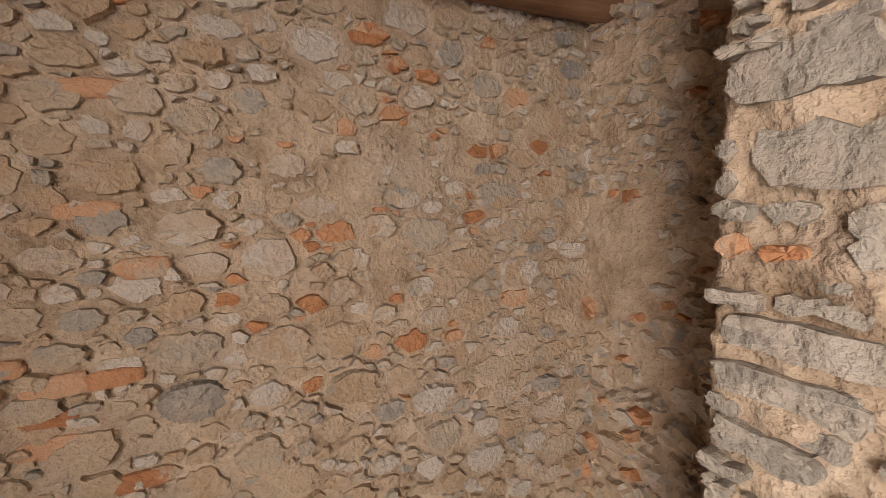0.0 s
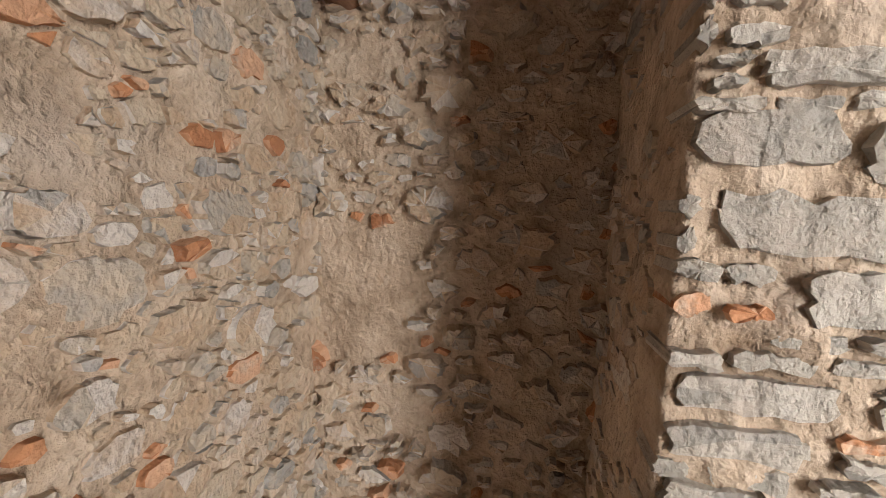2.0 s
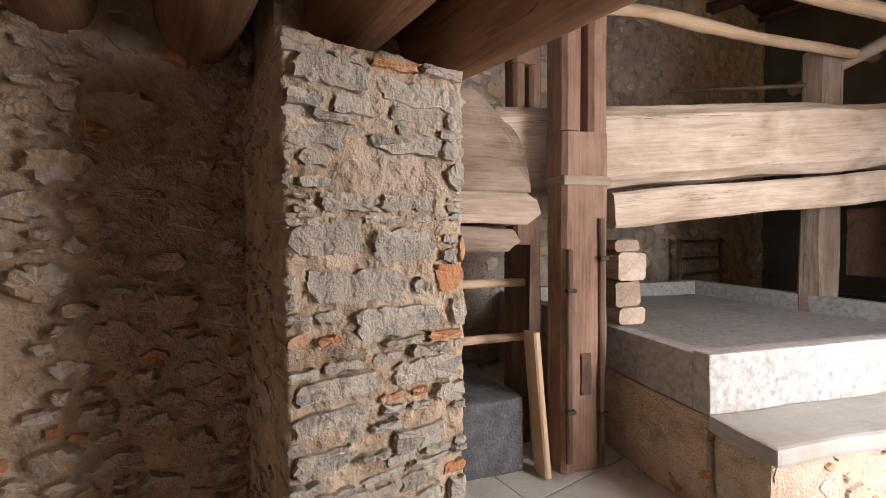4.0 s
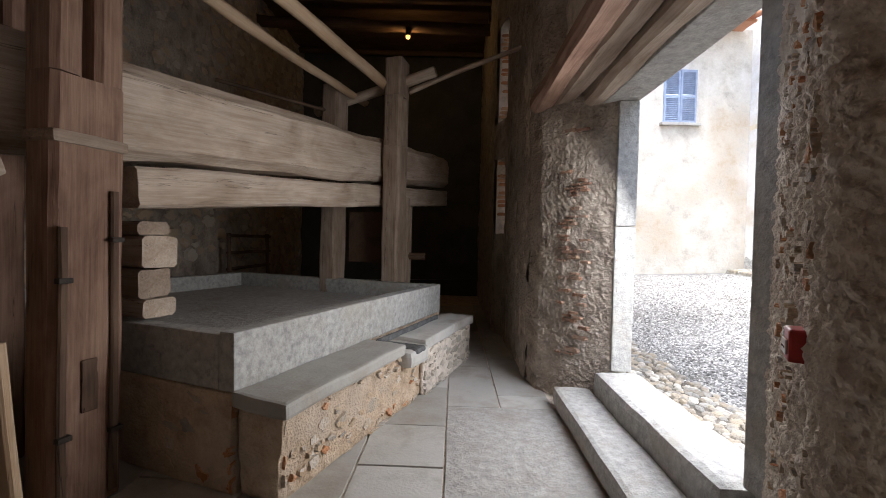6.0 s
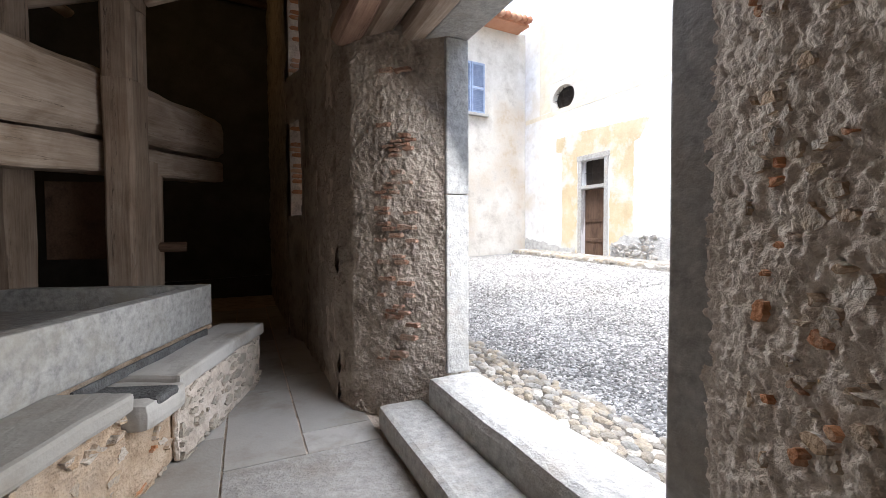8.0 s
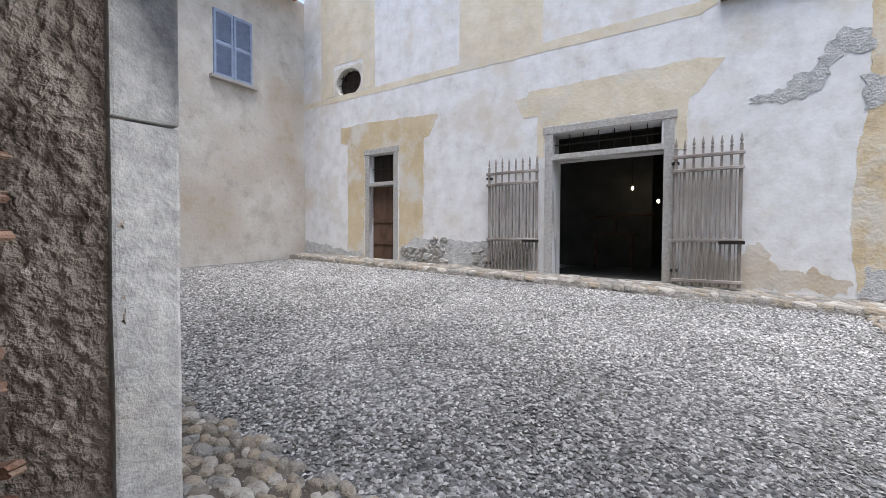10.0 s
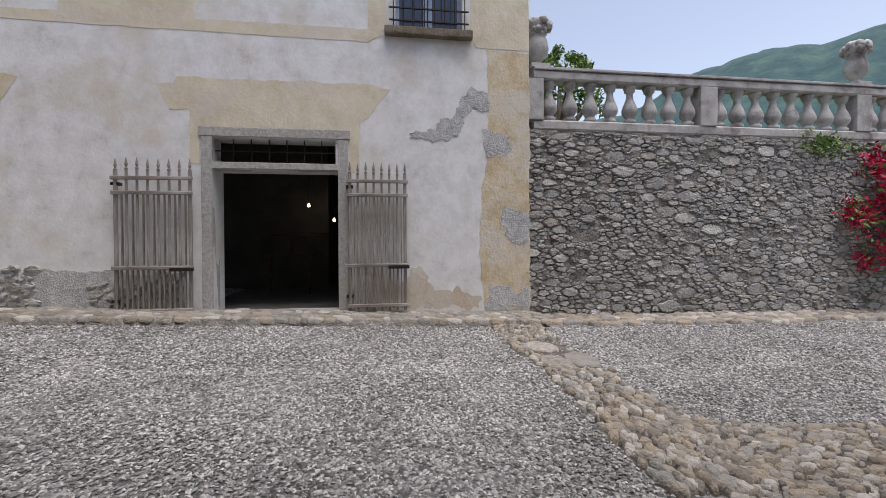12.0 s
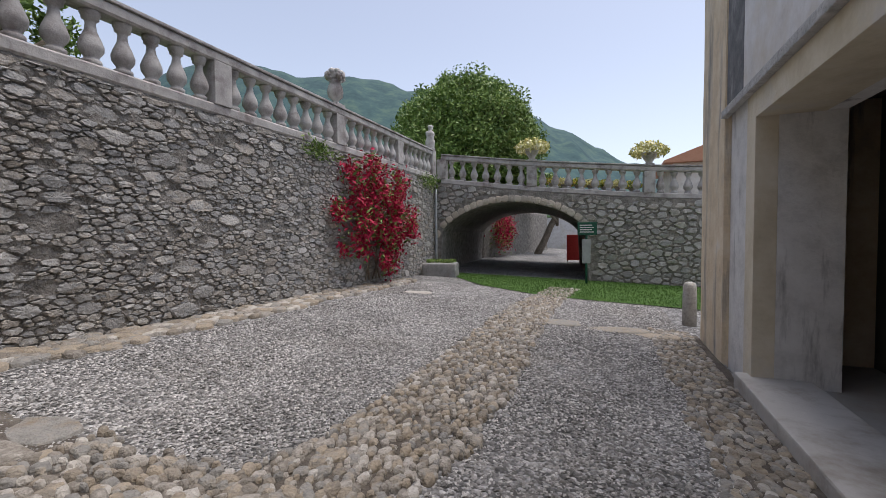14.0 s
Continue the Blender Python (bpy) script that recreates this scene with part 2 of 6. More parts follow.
M_GREYREND = mat("grey_render", [(0.1, (0.3, 0.295, 0.285)), (0.5, (0.47, 0.465, 0.455)), (0.9, (0.6, 0.595, 0.58))], 9.0, 0.95, 0.8, 40.0, big=0.6, dist=0.03)
M_OCHRE_WORN = mat("worn_ochre_paint", [(0.1, (0.42, 0.38, 0.32)), (0.35, (0.53, 0.42, 0.26)), (0.55, (0.6, 0.5, 0.345)), (0.75, (0.64, 0.58, 0.47)), (0.95, (0.52, 0.51, 0.49))], 3.5, 0.92, 0.45, 24.0, detail=12.0, big=0.5, dist=0.015, stain=(1.5, 0.5, 0.6, (0.6, 0.55, 0.46)))
M_CORNER = mat("streaked_ochre", [(0.1, (0.48, 0.41, 0.32)), (0.4, (0.64, 0.52, 0.36)), (0.7, (0.72, 0.62, 0.47)), (0.95, (0.7, 0.66, 0.59))], 3.0, 0.92, 0.4, 26.0, detail=12.0, big=0.4, dist=0.012, stain=(3.2, 0.52, 0.66, (0.25, 0.235, 0.22), 0.12))
M_PANEL = mat("streaked_grey_plaster", [(0.1, (0.48, 0.47, 0.45)), (0.5, (0.67, 0.655, 0.63)), (0.9, (0.77, 0.76, 0.735))], 3.0, 0.92, 0.4, 26.0, detail=12.0, big=0.4, dist=0.012, stain=(4.0, 0.54, 0.68, (0.22, 0.21, 0.205), 0.15))
M_BLACKENED = mat("blackened_plaster", [(0.1, (0.08, 0.082, 0.085)), (0.5, (0.15, 0.152, 0.155)), (0.9, (0.28, 0.28, 0.28))], 4.0, 0.92, 0.5, 30.0, detail=12.0, dist=0.012, stain=(5.0, 0.55, 0.66, (0.42, 0.41, 0.4), 0.15))
M_BASIN = mat("basin_granite", [(0.15, (0.22, 0.215, 0.207)), (0.5, (0.38, 0.37, 0.352)), (0.85, (0.51, 0.5, 0.475))], 18.0, 0.8, 0.35, 60.0, detail=9.0, dist=0.01, stain=(1.8, 0.5, 0.72, (0.35, 0.325, 0.275)))
M_GRAVEL = mat("gravel", [(0.05, (0.05, 0.05, 0.05)), (0.4, (0.15, 0.147, 0.143)), (0.7, (0.34, 0.333, 0.326)), (1.0, (0.6, 0.59, 0.58))], 0.9, 0.9, 1.0, 60.0, cell=30.0, dist=0.05)
M_PEBBLE = mat("pebble", [(0.0, (0.11, 0.105, 0.098)), (0.25, (0.26, 0.25, 0.23)), (0.45, (0.34, 0.285, 0.215)), (0.65, (0.18, 0.16, 0.135)), (0.8, (0.37, 0.34, 0.3)), (1.0, (0.5, 0.475, 0.43))], 14.0, 0.85, 0.8, 50.0, islands=True, dist=0.03, stain=(3.0, 0.56, 0.72, (0.23, 0.185, 0.135)))
M_SOIL = mat("dark_soil", [(0.1, (0.05, 0.042, 0.034)), (0.5, (0.1, 0.085, 0.07)), (0.9, (0.19, 0.17, 0.145))], 4.0, 0.95, 1.0, 60.0, dist=0.02)
M_GRIT = mat("gravel_chips", [(0.0, (0.055, 0.053, 0.05)), (0.3, (0.17, 0.164, 0.157)), (0.65, (0.32, 0.31, 0.297)), (1.0, (0.66, 0.64, 0.62))], 0.7, 0.85, 0.2, 60.0, islands=True, stain=(0.45, 0.52, 1.2, (0.16, 0.14, 0.1)))
M_GRASS = mat("grass", [(0.1, (0.03, 0.07, 0.012)), (0.5, (0.055, 0.12, 0.02)), (0.9, (0.09, 0.17, 0.035))], 3.0, 0.9, 0.8, 120.0)
M_BLADE = mat("grass_blade", [(0.1, (0.035, 0.08, 0.015)), (0.5, (0.06, 0.13, 0.025)), (0.9, (0.1, 0.18, 0.04))], 3.0, 0.8, 0.0, 20.0, islands=True)
M_LEAF = mat("dark_leaf", [(0.0, (0.05, 0.1, 0.025)), (0.4, (0.12, 0.2, 0.05)), (0.75, (0.2, 0.29, 0.075)), (1.0, (0.31, 0.38, 0.12))], 0.6, 0.5, 0.0, 5.0, islands=True)
M_BRACT = mat("red_bract", [(0.0, (0.2, 0.004, 0.022)), (0.5, (0.4, 0.01, 0.05)), (1.0, (0.62, 0.045, 0.11))], 2.0, 0.7, 0.0, 5.0, islands=True)
M_FLOWER = mat("pale_flower", [(0.0, (0.16, 0.22, 0.04)), (0.45, (0.6, 0.55, 0.2)), (1.0, (0.85, 0.82, 0.62))], 2.0, 0.7, 0.0, 5.0, islands=True)
M_BLOOM = mat("pot_bloom", [(0.0, (0.05, 0.14, 0.02)), (0.5, (0.2, 0.3, 0.04)), (0.75, (0.7, 0.55, 0.05)), (1.0, (0.75, 0.7, 0.6))], 2.0, 0.7, 0.0, 5.0, islands=True)
# aerial haze is mixed into this forest colour as a blue tint
M_HILL = mat("hazed_forest", [(0.25, (0.022, 0.055, 0.062)), (0.5, (0.04, 0.085, 0.086)), (0.75, (0.075, 0.125, 0.1))], 0.035, 0.95, 0.0, 0.2, detail=10.0)
M_IRON = mat("dark_iron", [(0.1, (0.02, 0.018, 0.016)), (0.9, (0.06, 0.045, 0.035))], 12.0, 0.6, 0.3, 80.0, metal=0.6)
M_DARKSTONE = mat("black_stone", [(0.1, (0.05, 0.05, 0.05)), (0.5, (0.1, 0.1, 0.1)), (0.9, (0.17, 0.17, 0.17))], 8.0, 0.8, 0.8, 50.0)
M_TERRACOTTA = mat("terracotta", [(0.1, (0.3, 0.12, 0.07)), (0.5, (0.42, 0.19, 0.11)), (0.9, (0.52, 0.28, 0.18))], 5.0, 0.9, 0.3, 40.0, islands=True)
M_RED = mat("red_plastic", [(0.2, (0.4, 0.03, 0.03)), (0.8, (0.5, 0.05, 0.045))], 10.0, 0.4, 0.0, 50.0, spec=0.5)
M_WHITE = mat("white_label", [(0.2, (0.7, 0.68, 0.66)), (0.8, (0.8, 0.79, 0.77))], 10.0, 0.6, 0.0, 50.0)
M_GREEN = mat("green_paint", [(0.2, (0.01, 0.07, 0.045)), (0.8, (0.02, 0.1, 0.065))], 10.0, 0.5, 0.0, 50.0)
M_ZINC = mat("zinc", [(0.2, (0.32, 0.34, 0.35)), (0.8, (0.46, 0.48, 0.49))], 6.0, 0.5, 0.1, 60.0, metal=0.5)
M_BLUE = mat("blue_paint", [(0.1, (0.22, 0.27, 0.38)), (0.5, (0.29, 0.35, 0.48)), (0.9, (0.37, 0.43, 0.55))], 6.0, 0.7, 0.2, 60.0)
# near-black base: the gloom of unlit rooms is put into the colour
M_SHADED = mat("shaded_plaster", [(0.1, (0.05, 0.047, 0.043)), (0.9, (0.11, 0.105, 0.095))], 2.0, 0.95, 0.3, 30.0)
M_BARK = mat("bark", [(0.1, (0.09, 0.07, 0.05)), (0.9, (0.25, 0.21, 0.16))], 6.0, 0.95, 0.9, 30.0)
OAK = [(0.12, (0.1, 0.066, 0.043)), (0.38, (0.34, 0.255, 0.19)), (0.7, (0.5, 0.405, 0.325)), (1.0, (0.62, 0.53, 0.45))]
RED_OAK = [(0.12, (0.05, 0.027, 0.018)), (0.45, (0.19, 0.107, 0.073)), (0.8, (0.31, 0.195, 0.14)), (1.0, (0.45, 0.34, 0.26))]
DARK_OAK = [(0.1, (0.03, 0.018, 0.012)), (0.45, (0.085, 0.05, 0.033)), (0.8, (0.14, 0.087, 0.057)), (1.0, (0.2, 0.13, 0.09))]
GREY_WOOD = [(0.12, (0.06, 0.05, 0.043)), (0.45, (0.22, 0.19, 0.168)), (0.8, (0.36, 0.325, 0.295)), (1.0, (0.48, 0.45, 0.415))]
PALE = [(0.1, (0.3, 0.19, 0.11)), (0.5, (0.48, 0.33, 0.21)), (1.0, (0.6, 0.46, 0.33))]
W_OAK_X = wood("oak_along", OAK, 0)
W_RED_X = wood("red_oak_along", RED_OAK, 0)
W_DARK_X, W_DARK_Z = wood("dark_oak_along", DARK_OAK, 0), wood("dark_oak_upright", DARK_OAK, 2)
W_LOG = wood("joist_log", [(0.1, (0.07, 0.035, 0.02)), (0.45, (0.2, 0.1, 0.055)), (0.8, (0.31, 0.17, 0.1)), (1.0, (0.4, 0.25, 0.16))], 0)
W_GREY_X = wood("weathered_along", GREY_WOOD, 0, stretch=40.0)
W_PALE_X = wood("pale_pole", PALE, 0)
W_BROWN_X = wood("brown_oak_along", [(0.12, (0.07, 0.045, 0.03)), (0.42, (0.23, 0.165, 0.12)), (0.75, (0.35, 0.27, 0.21)), (1.0, (0.46, 0.38, 0.31))], 0)


# ---- builders ----
def part(name, bm, material, parent=None, label="", m=None, smooth=False):
    """Links a bmesh as one mesh object under a thing or part; m is its pose within the parent."""
    me = bpy.data.meshes.new(name)
    bmesh.ops.recalc_face_normals(bm, faces=bm.faces)
    bm.to_mesh(me)
    bm.free()
    me.materials.append(material)
    if smooth:
        for p in me.polygons:
            p.use_smooth = True
    ob = new(name, me)
    if parent is not None:
        ob.parent = parent
    if m is not None:
        ob.matrix_basis = m
    if label:
        tagged(ob, label)
    return ob


def thing(name, label, category, m=None, group="", kind=""):
    ob = new(name)
    ob.empty_display_size = 0.1
    if m is not None:
        ob.matrix_basis = m
    return tagged(ob, label, category, group, kind)


def box(x0, x1, y0, y1, z0, z1, bevel=0.0, bm=None, rough=0.0, cuts=0, seed=0):
    """A block, optionally with bevelled edges and uneven faces."""
    bm = bm or bmesh.new()
    r = bmesh.ops.create_cube(bm, size=1)
    vs = r["verts"]
    for v in vs:
        v.co = Vector(((x0 + x1) / 2 + v.co.x * (x1 - x0), (y0 + y1) / 2 + v.co.y * (y1 - y0), (z0 + z1) / 2 + v.co.z * (z1 - z0)))
    if bevel:
        es = list({e for v in vs for e in v.link_edges})
        bmesh.ops.bevel(bm, geom=es, offset=bevel, segments=2, profile=0.6, affect="EDGES")
    if cuts:
        bmesh.ops.subdivide_edges(bm, edges=bm.edges[:], cuts=cuts, use_grid_fill=True)
    if rough:
        for v in bm.verts:
            q = v.co * 3.1 + Vector((seed * 7.3, seed * 3.1, seed))
            v.co += noise.noise_vector(q) * rough + noise.noise_vector(q * 3.7) * rough * 0.4
    return bm


def timber(length, wy, wz, seed=0, rough=0.012, bevel=0.02, n=14, taper=0.0, bm=None):
    """A hewn beam along x from 0 to length, centred on the axis, with uneven sides."""
    bm = bm or bmesh.new()
    rings = []
    prof = []
    c = min(bevel * 1.6, wy * 0.3, wz * 0.3)
    for sx, sy in ((1, 1), (-1, 1), (-1, -1), (1, -1)):
        a, b = sx * wy / 2, sy * wz / 2
        p1, p2 = (a, b - sy * c), (a - sx * c, b)
        prof += [p1, p2] if sx * sy > 0 else [p2, p1]
    full = []
    for i, p in enumerate(prof):
        q = prof[(i + 1) % len(prof)]
        full.append(p)
        if math.dist(p, q) > 0.08:
            full += [(p[0] + (q[0] - p[0]) * k / 4, p[1] + (q[1] - p[1]) * k / 4) for k in (1, 2, 3)]
    for i in range(n + 1):
        x = length * i / n
        s = 1 - taper * i / n
        ring = []
        for y, z in full:
            d = noise.noise_vector(Vector((x * 1.3 + seed * 5.7, y * 4 + seed, z * 4))) * rough + noise.noise_vector(Vector((x * 5 + seed, y * 14, z * 14))) * rough * 0.35
            end = d.x * 1.5 if i in (0, n) else 0
            ring.append(bm.verts.new((x + end, y * s + d.y, z * s + d.z)))
        rings.append(ring)
    k = len(full)
    for a, b in zip(rings, rings[1:]):
        for j in range(k):
            bm.faces.new((a[j], a[(j + 1) % k], b[(j + 1) % k], b[j]))
    bm.faces.new(rings[0][::-1])
    bm.faces.new(rings[-1])
    return bm


def log(length, r0, r1, seed=0, rough=0.02, n=16, k=14, bend=0.0, bm=None):
    """A round pole along x, tapered, slightly crooked and knotty."""
    bm = bm or bmesh.new()
    rings = []
    for i in range(n + 1):
        t = i / n
        r = r0 + (r1 - r0) * t
        cy = bend * math.sin(math.pi * t) + noise.noise(Vector((t * length * 0.9, seed * 3.3, 1))) * rough * 1.5
        cz = noise.noise(Vector((t * length * 0.9, seed * 5.1, 9))) * rough * 1.5
        ring = []
        for j in range(k):
            a = 2 * math.pi * j / k
            rr = r + noise.noise(Vector((math.cos(a) * 1.2 + seed * 4, math.sin(a) * 1.2, t * length * 1.6))) * rough
            ring.append(bm.verts.new((t * length, cy + math.cos(a) * rr, cz + math.sin(a) * rr)))
        rings.append(ring)
    for a, b in zip(rings, rings[1:]):
        for j in range(k):
            bm.faces.new((a[j], a[(j + 1) % k], b[(j + 1) % k], b[j]))
    bm.faces.new(rings[0][::-1])
    bm.faces.new(rings[-1])
    return bm


def between(p, q, roll=0.0):
    """The pose whose x axis runs from p to q, with its z axis as upright as may be."""
    p, q = Vector(p), Vector(q)
    x = (q - p).normalized()
    up = Vector((0, 0, 1)) if abs(x.z) < 0.95 else Vector((0, 1, 0))
    y = up.cross(x).normalized()
    z = x.cross(y)
    m = Matrix((x, y, z)).transposed().to_4x4()
    m.translation = p
    return m @ pose(0, 0, 0, roll)


def pole(name, p, q, r0, r1, material, label, category="pole", parent=None, seed=0, rough=0.012, bend=0.0):
    ob = part(name, log((Vector(q) - Vector(p)).length, r0, r1, seed, rough, bend=bend), material, parent, "", between(p, q), True)
    return tagged(ob, label, category) if parent is None else ob


def lathe(profile, k=16, bm=None):
    """A turned shape from (radius, height) pairs."""
    bm = bm or bmesh.new()
    rings = [[bm.verts.new((r * math.cos(2 * math.pi * j / k), r * math.sin(2 * math.pi * j / k), z)) for j in range(k)] for r, z in profile]
    for a, b in zip(rings, rings[1:]):
        for j in range(k):
            bm.faces.new((a[j], a[(j + 1) % k], b[(j + 1) % k], b[j]))
    bm.faces.new(rings[0][::-1])
    bm.faces.new(rings[-1])
    return bm


def prism(points, y0, y1, bm=None):
    """An upright outline in x and z, given depth along y."""
    bm = bm or bmesh.new()
    a = [bm.verts.new((x, y0, z)) for x, z in points]
    b = [bm.verts.new((x, y1, z)) for x, z in points]
    bm.faces.new(a)
    bm.faces.new(b[::-1])
    for i in range(len(points)):
        j = (i + 1) % len(points)
        bm.faces.new((a[i], b[i], b[j], a[j]))
    return bm


def wall_frame(origin, along):
    """Local x along the wall, y up, z out of the wall (along x up)."""
    a = Vector((along[0], along[1], 0)).normalized()
    z = Vector((0, 0, 1))
    m = Matrix((a, z, a.cross(z))).transposed().to_4x4()
    m.translation = origin
    return m


def holed(length, height, depth, holes, bm=None):
    """A wall in its own frame (x along, y up, z out; face at z = 0, body behind) with rectangular openings (x0, x1, y0, y1) right through."""
    bm = bm or bmesh.new()
    xs = sorted({0.0, length, *(v for h in holes for v in h[:2])})
    ys = sorted({0.0, height, *(v for h in holes for v in h[2:])})
    solid = {}
    for i in range(len(xs) - 1):
        for j in range(len(ys) - 1):
            cx, cy = (xs[i] + xs[i + 1]) / 2, (ys[j] + ys[j + 1]) / 2
            solid[i, j] = not any(h[0] < cx < h[1] and h[2] < cy < h[3] for h in holes)
    cache = {}

    def vert(i, j, z):
        if (i, j, z) not in cache:
            cache[i, j, z] = bm.verts.new((xs[i], ys[j], z))
        return cache[i, j, z]

    for (i, j), s in solid.items():
        if not s:
            continue
        for z in (0.0, -depth):
            bm.faces.new([vert(i, j, z), vert(i + 1, j, z), vert(i + 1, j + 1, z), vert(i, j + 1, z)])
        for (di, dj), (p, q) in {(-1, 0): ((i, j), (i, j + 1)), (1, 0): ((i + 1, j), (i + 1, j + 1)), (0, -1): ((i, j), (i + 1, j)), (0, 1): ((i, j + 1), (i + 1, j + 1))}.items():
            if not solid.get((i + di, j + dj), False):
                bm.faces.new([vert(*p, 0.0), vert(*q, 0.0), vert(*q, -depth), vert(*p, -depth)])
    return bm


def rough_sheet(length, height, step, amp, seed=0, depth=0.25, freq=4.0, bow=None):
    """A thick wall body whose face (z = 0) is uneven; x along, y up."""
    bm = bmesh.new()
    nx, ny = max(2, round(length / step)), max(2, round(height / step))
    grid = []
    for i in range(nx + 1):
        col = []
        for j in range(ny + 1):
            x, y = length * i / nx, height * j / ny
            q = Vector((x * freq + seed * 9.1, y * freq, seed * 2.7))
            z = noise.noise(q) * amp + noise.noise(q * 2.9) * amp * 0.55 + noise.noise(q * 7.3) * amp * 0.3
            col.append(bm.verts.new((x, y, z + (bow(x, y) if bow else 0))))
        grid.append(col)
    for i in range(nx):
        for j in range(ny):
            bm.faces.new((grid[i][j], grid[i + 1][j], grid[i + 1][j + 1], grid[i][j + 1]))
    rim = [c[0] for c in grid] + grid[-1][1:] + [c[-1] for c in grid[-2::-1]] + grid[0][-2:0:-1]
    back = [bm.verts.new((v.co.x, v.co.y, -depth)) for v in rim]
    for i in range(len(rim)):
        j = (i + 1) % len(rim)
        bm.faces.new((rim[i], back[i], back[j], rim[j]))
    bm.faces.new(back)
    return bm


def unit_stones(name, material, count, seed, square=3.0, jit=0.09, dome=0.3):
    """A set of stone meshes, one unit wide and high, face about z = 1."""
    rng = random.Random(seed)
    out = []
    for s in range(count):
        n = rng.choice((8, 9, 10))
        pts = []
        for j in range(n):
            a = 2 * math.pi * (j + rng.uniform(-0.25, 0.25)) / n
            c, d = math.cos(a), math.sin(a)
            r = 0.5 / (abs(c) ** square + abs(d) ** square) ** (1 / square) * (1 + rng.uniform(-jit, jit))
            pts.append((c * r, d * r))
        verts, faces = [], []
        tilt = rng.uniform(-0.18, 0.18), rng.uniform(-0.18, 0.18)
        for sc, z in ((1.0, -1.0), (1.0, 0.75 - dome), (0.78, 0.95)):
            for x, y in pts:
                verts.append((x * sc, y * sc, z + (tilt[0] * x + tilt[1] * y + rng.uniform(-0.1, 0.1) if z > 0 else 0)))
        verts.append((0, 0, 1.0 + rng.uniform(-0.08, 0.12)))
        for k in (0, 1):
            for j in range(n):
                i = (j + 1) % n
                faces.append((k * n + j, k * n + i, (k + 1) * n + i, (k + 1) * n + j))
        for j in range(n):
            faces.append((2 * n + j, 2 * n + (j + 1) % n, 3 * n))
        me = bpy.data.meshes.new(name)
        me.from_pydata(verts, [], faces)
        me.materials.append(material)
        for p in me.polygons:
            p.use_smooth = True
        out.append(me)
    return out


def rubble(length, height, sizes, rng, stretch=1.7, tries=260):
    """Random rubble: a power diagram of stones of mixed sizes, wider than high. Returns outlines (lists of x, y) with their middles."""
    P = np.zeros((0, 3))
    H = height * stretch
    for r, dens in sizes:
        for _ in range(int(length * H / (r * r) * dens)):
            p = np.array((rng.uniform(-r, length + r), rng.uniform(-r, H + r), r))
            if len(P) == 0 or np.all(np.hypot(P[:, 0] - p[0], P[:, 1] - p[1]) > (P[:, 2] + r) * 0.86):
                P = np.vstack((P, p))
    out = []
    for i, (x, y, r) in enumerate(P):
        d = np.hypot(P[:, 0] - x, P[:, 1] - y)
        near = np.argsort(d)[1:22]
        big = r * 2.6
        poly = [(x - big, y - big), (x + big, y - big), (x + big, y + big), (x - big, y + big)]
        clips = [(P[j, 0], P[j, 1], P[j, 2]) for j in near]
        for (a, b, s) in clips:
            dx, dy = a - x, b - y
            D = dx * dx + dy * dy
            lim = (D + r * r - s * s) / 2
            new_poly = []
            for k in range(len(poly)):
                p, q = poly[k], poly[(k + 1) % len(poly)]
                fp = (p[0] - x) * dx + (p[1] - y) * dy - lim
                fq = (q[0] - x) * dx + (q[1] - y) * dy - lim
                if fp <= 0:
                    new_poly.append(p)
                if fp * fq < 0:
                    t = fp / (fp - fq)
                    new_poly.append((p[0] + (q[0] - p[0]) * t, p[1] + (q[1] - p[1]) * t))
            poly = new_poly
            if len(poly) < 3:
                break
        if len(poly) < 3:
            continue
        pts = [(min(length, max(0.0, a)), min(height, max(0.0, b / stretch))) for a, b in poly]
        cx, cy = sum(p[0] for p in pts) / len(pts), sum(p[1] for p in pts) / len(pts)
        w, h = max(p[0] for p in pts) - min(p[0] for p in pts), max(p[1] for p in pts) - min(p[1] for p in pts)
        if w > 0.02 and h > 0.015:
            out.append((cx, cy, pts))
    return out


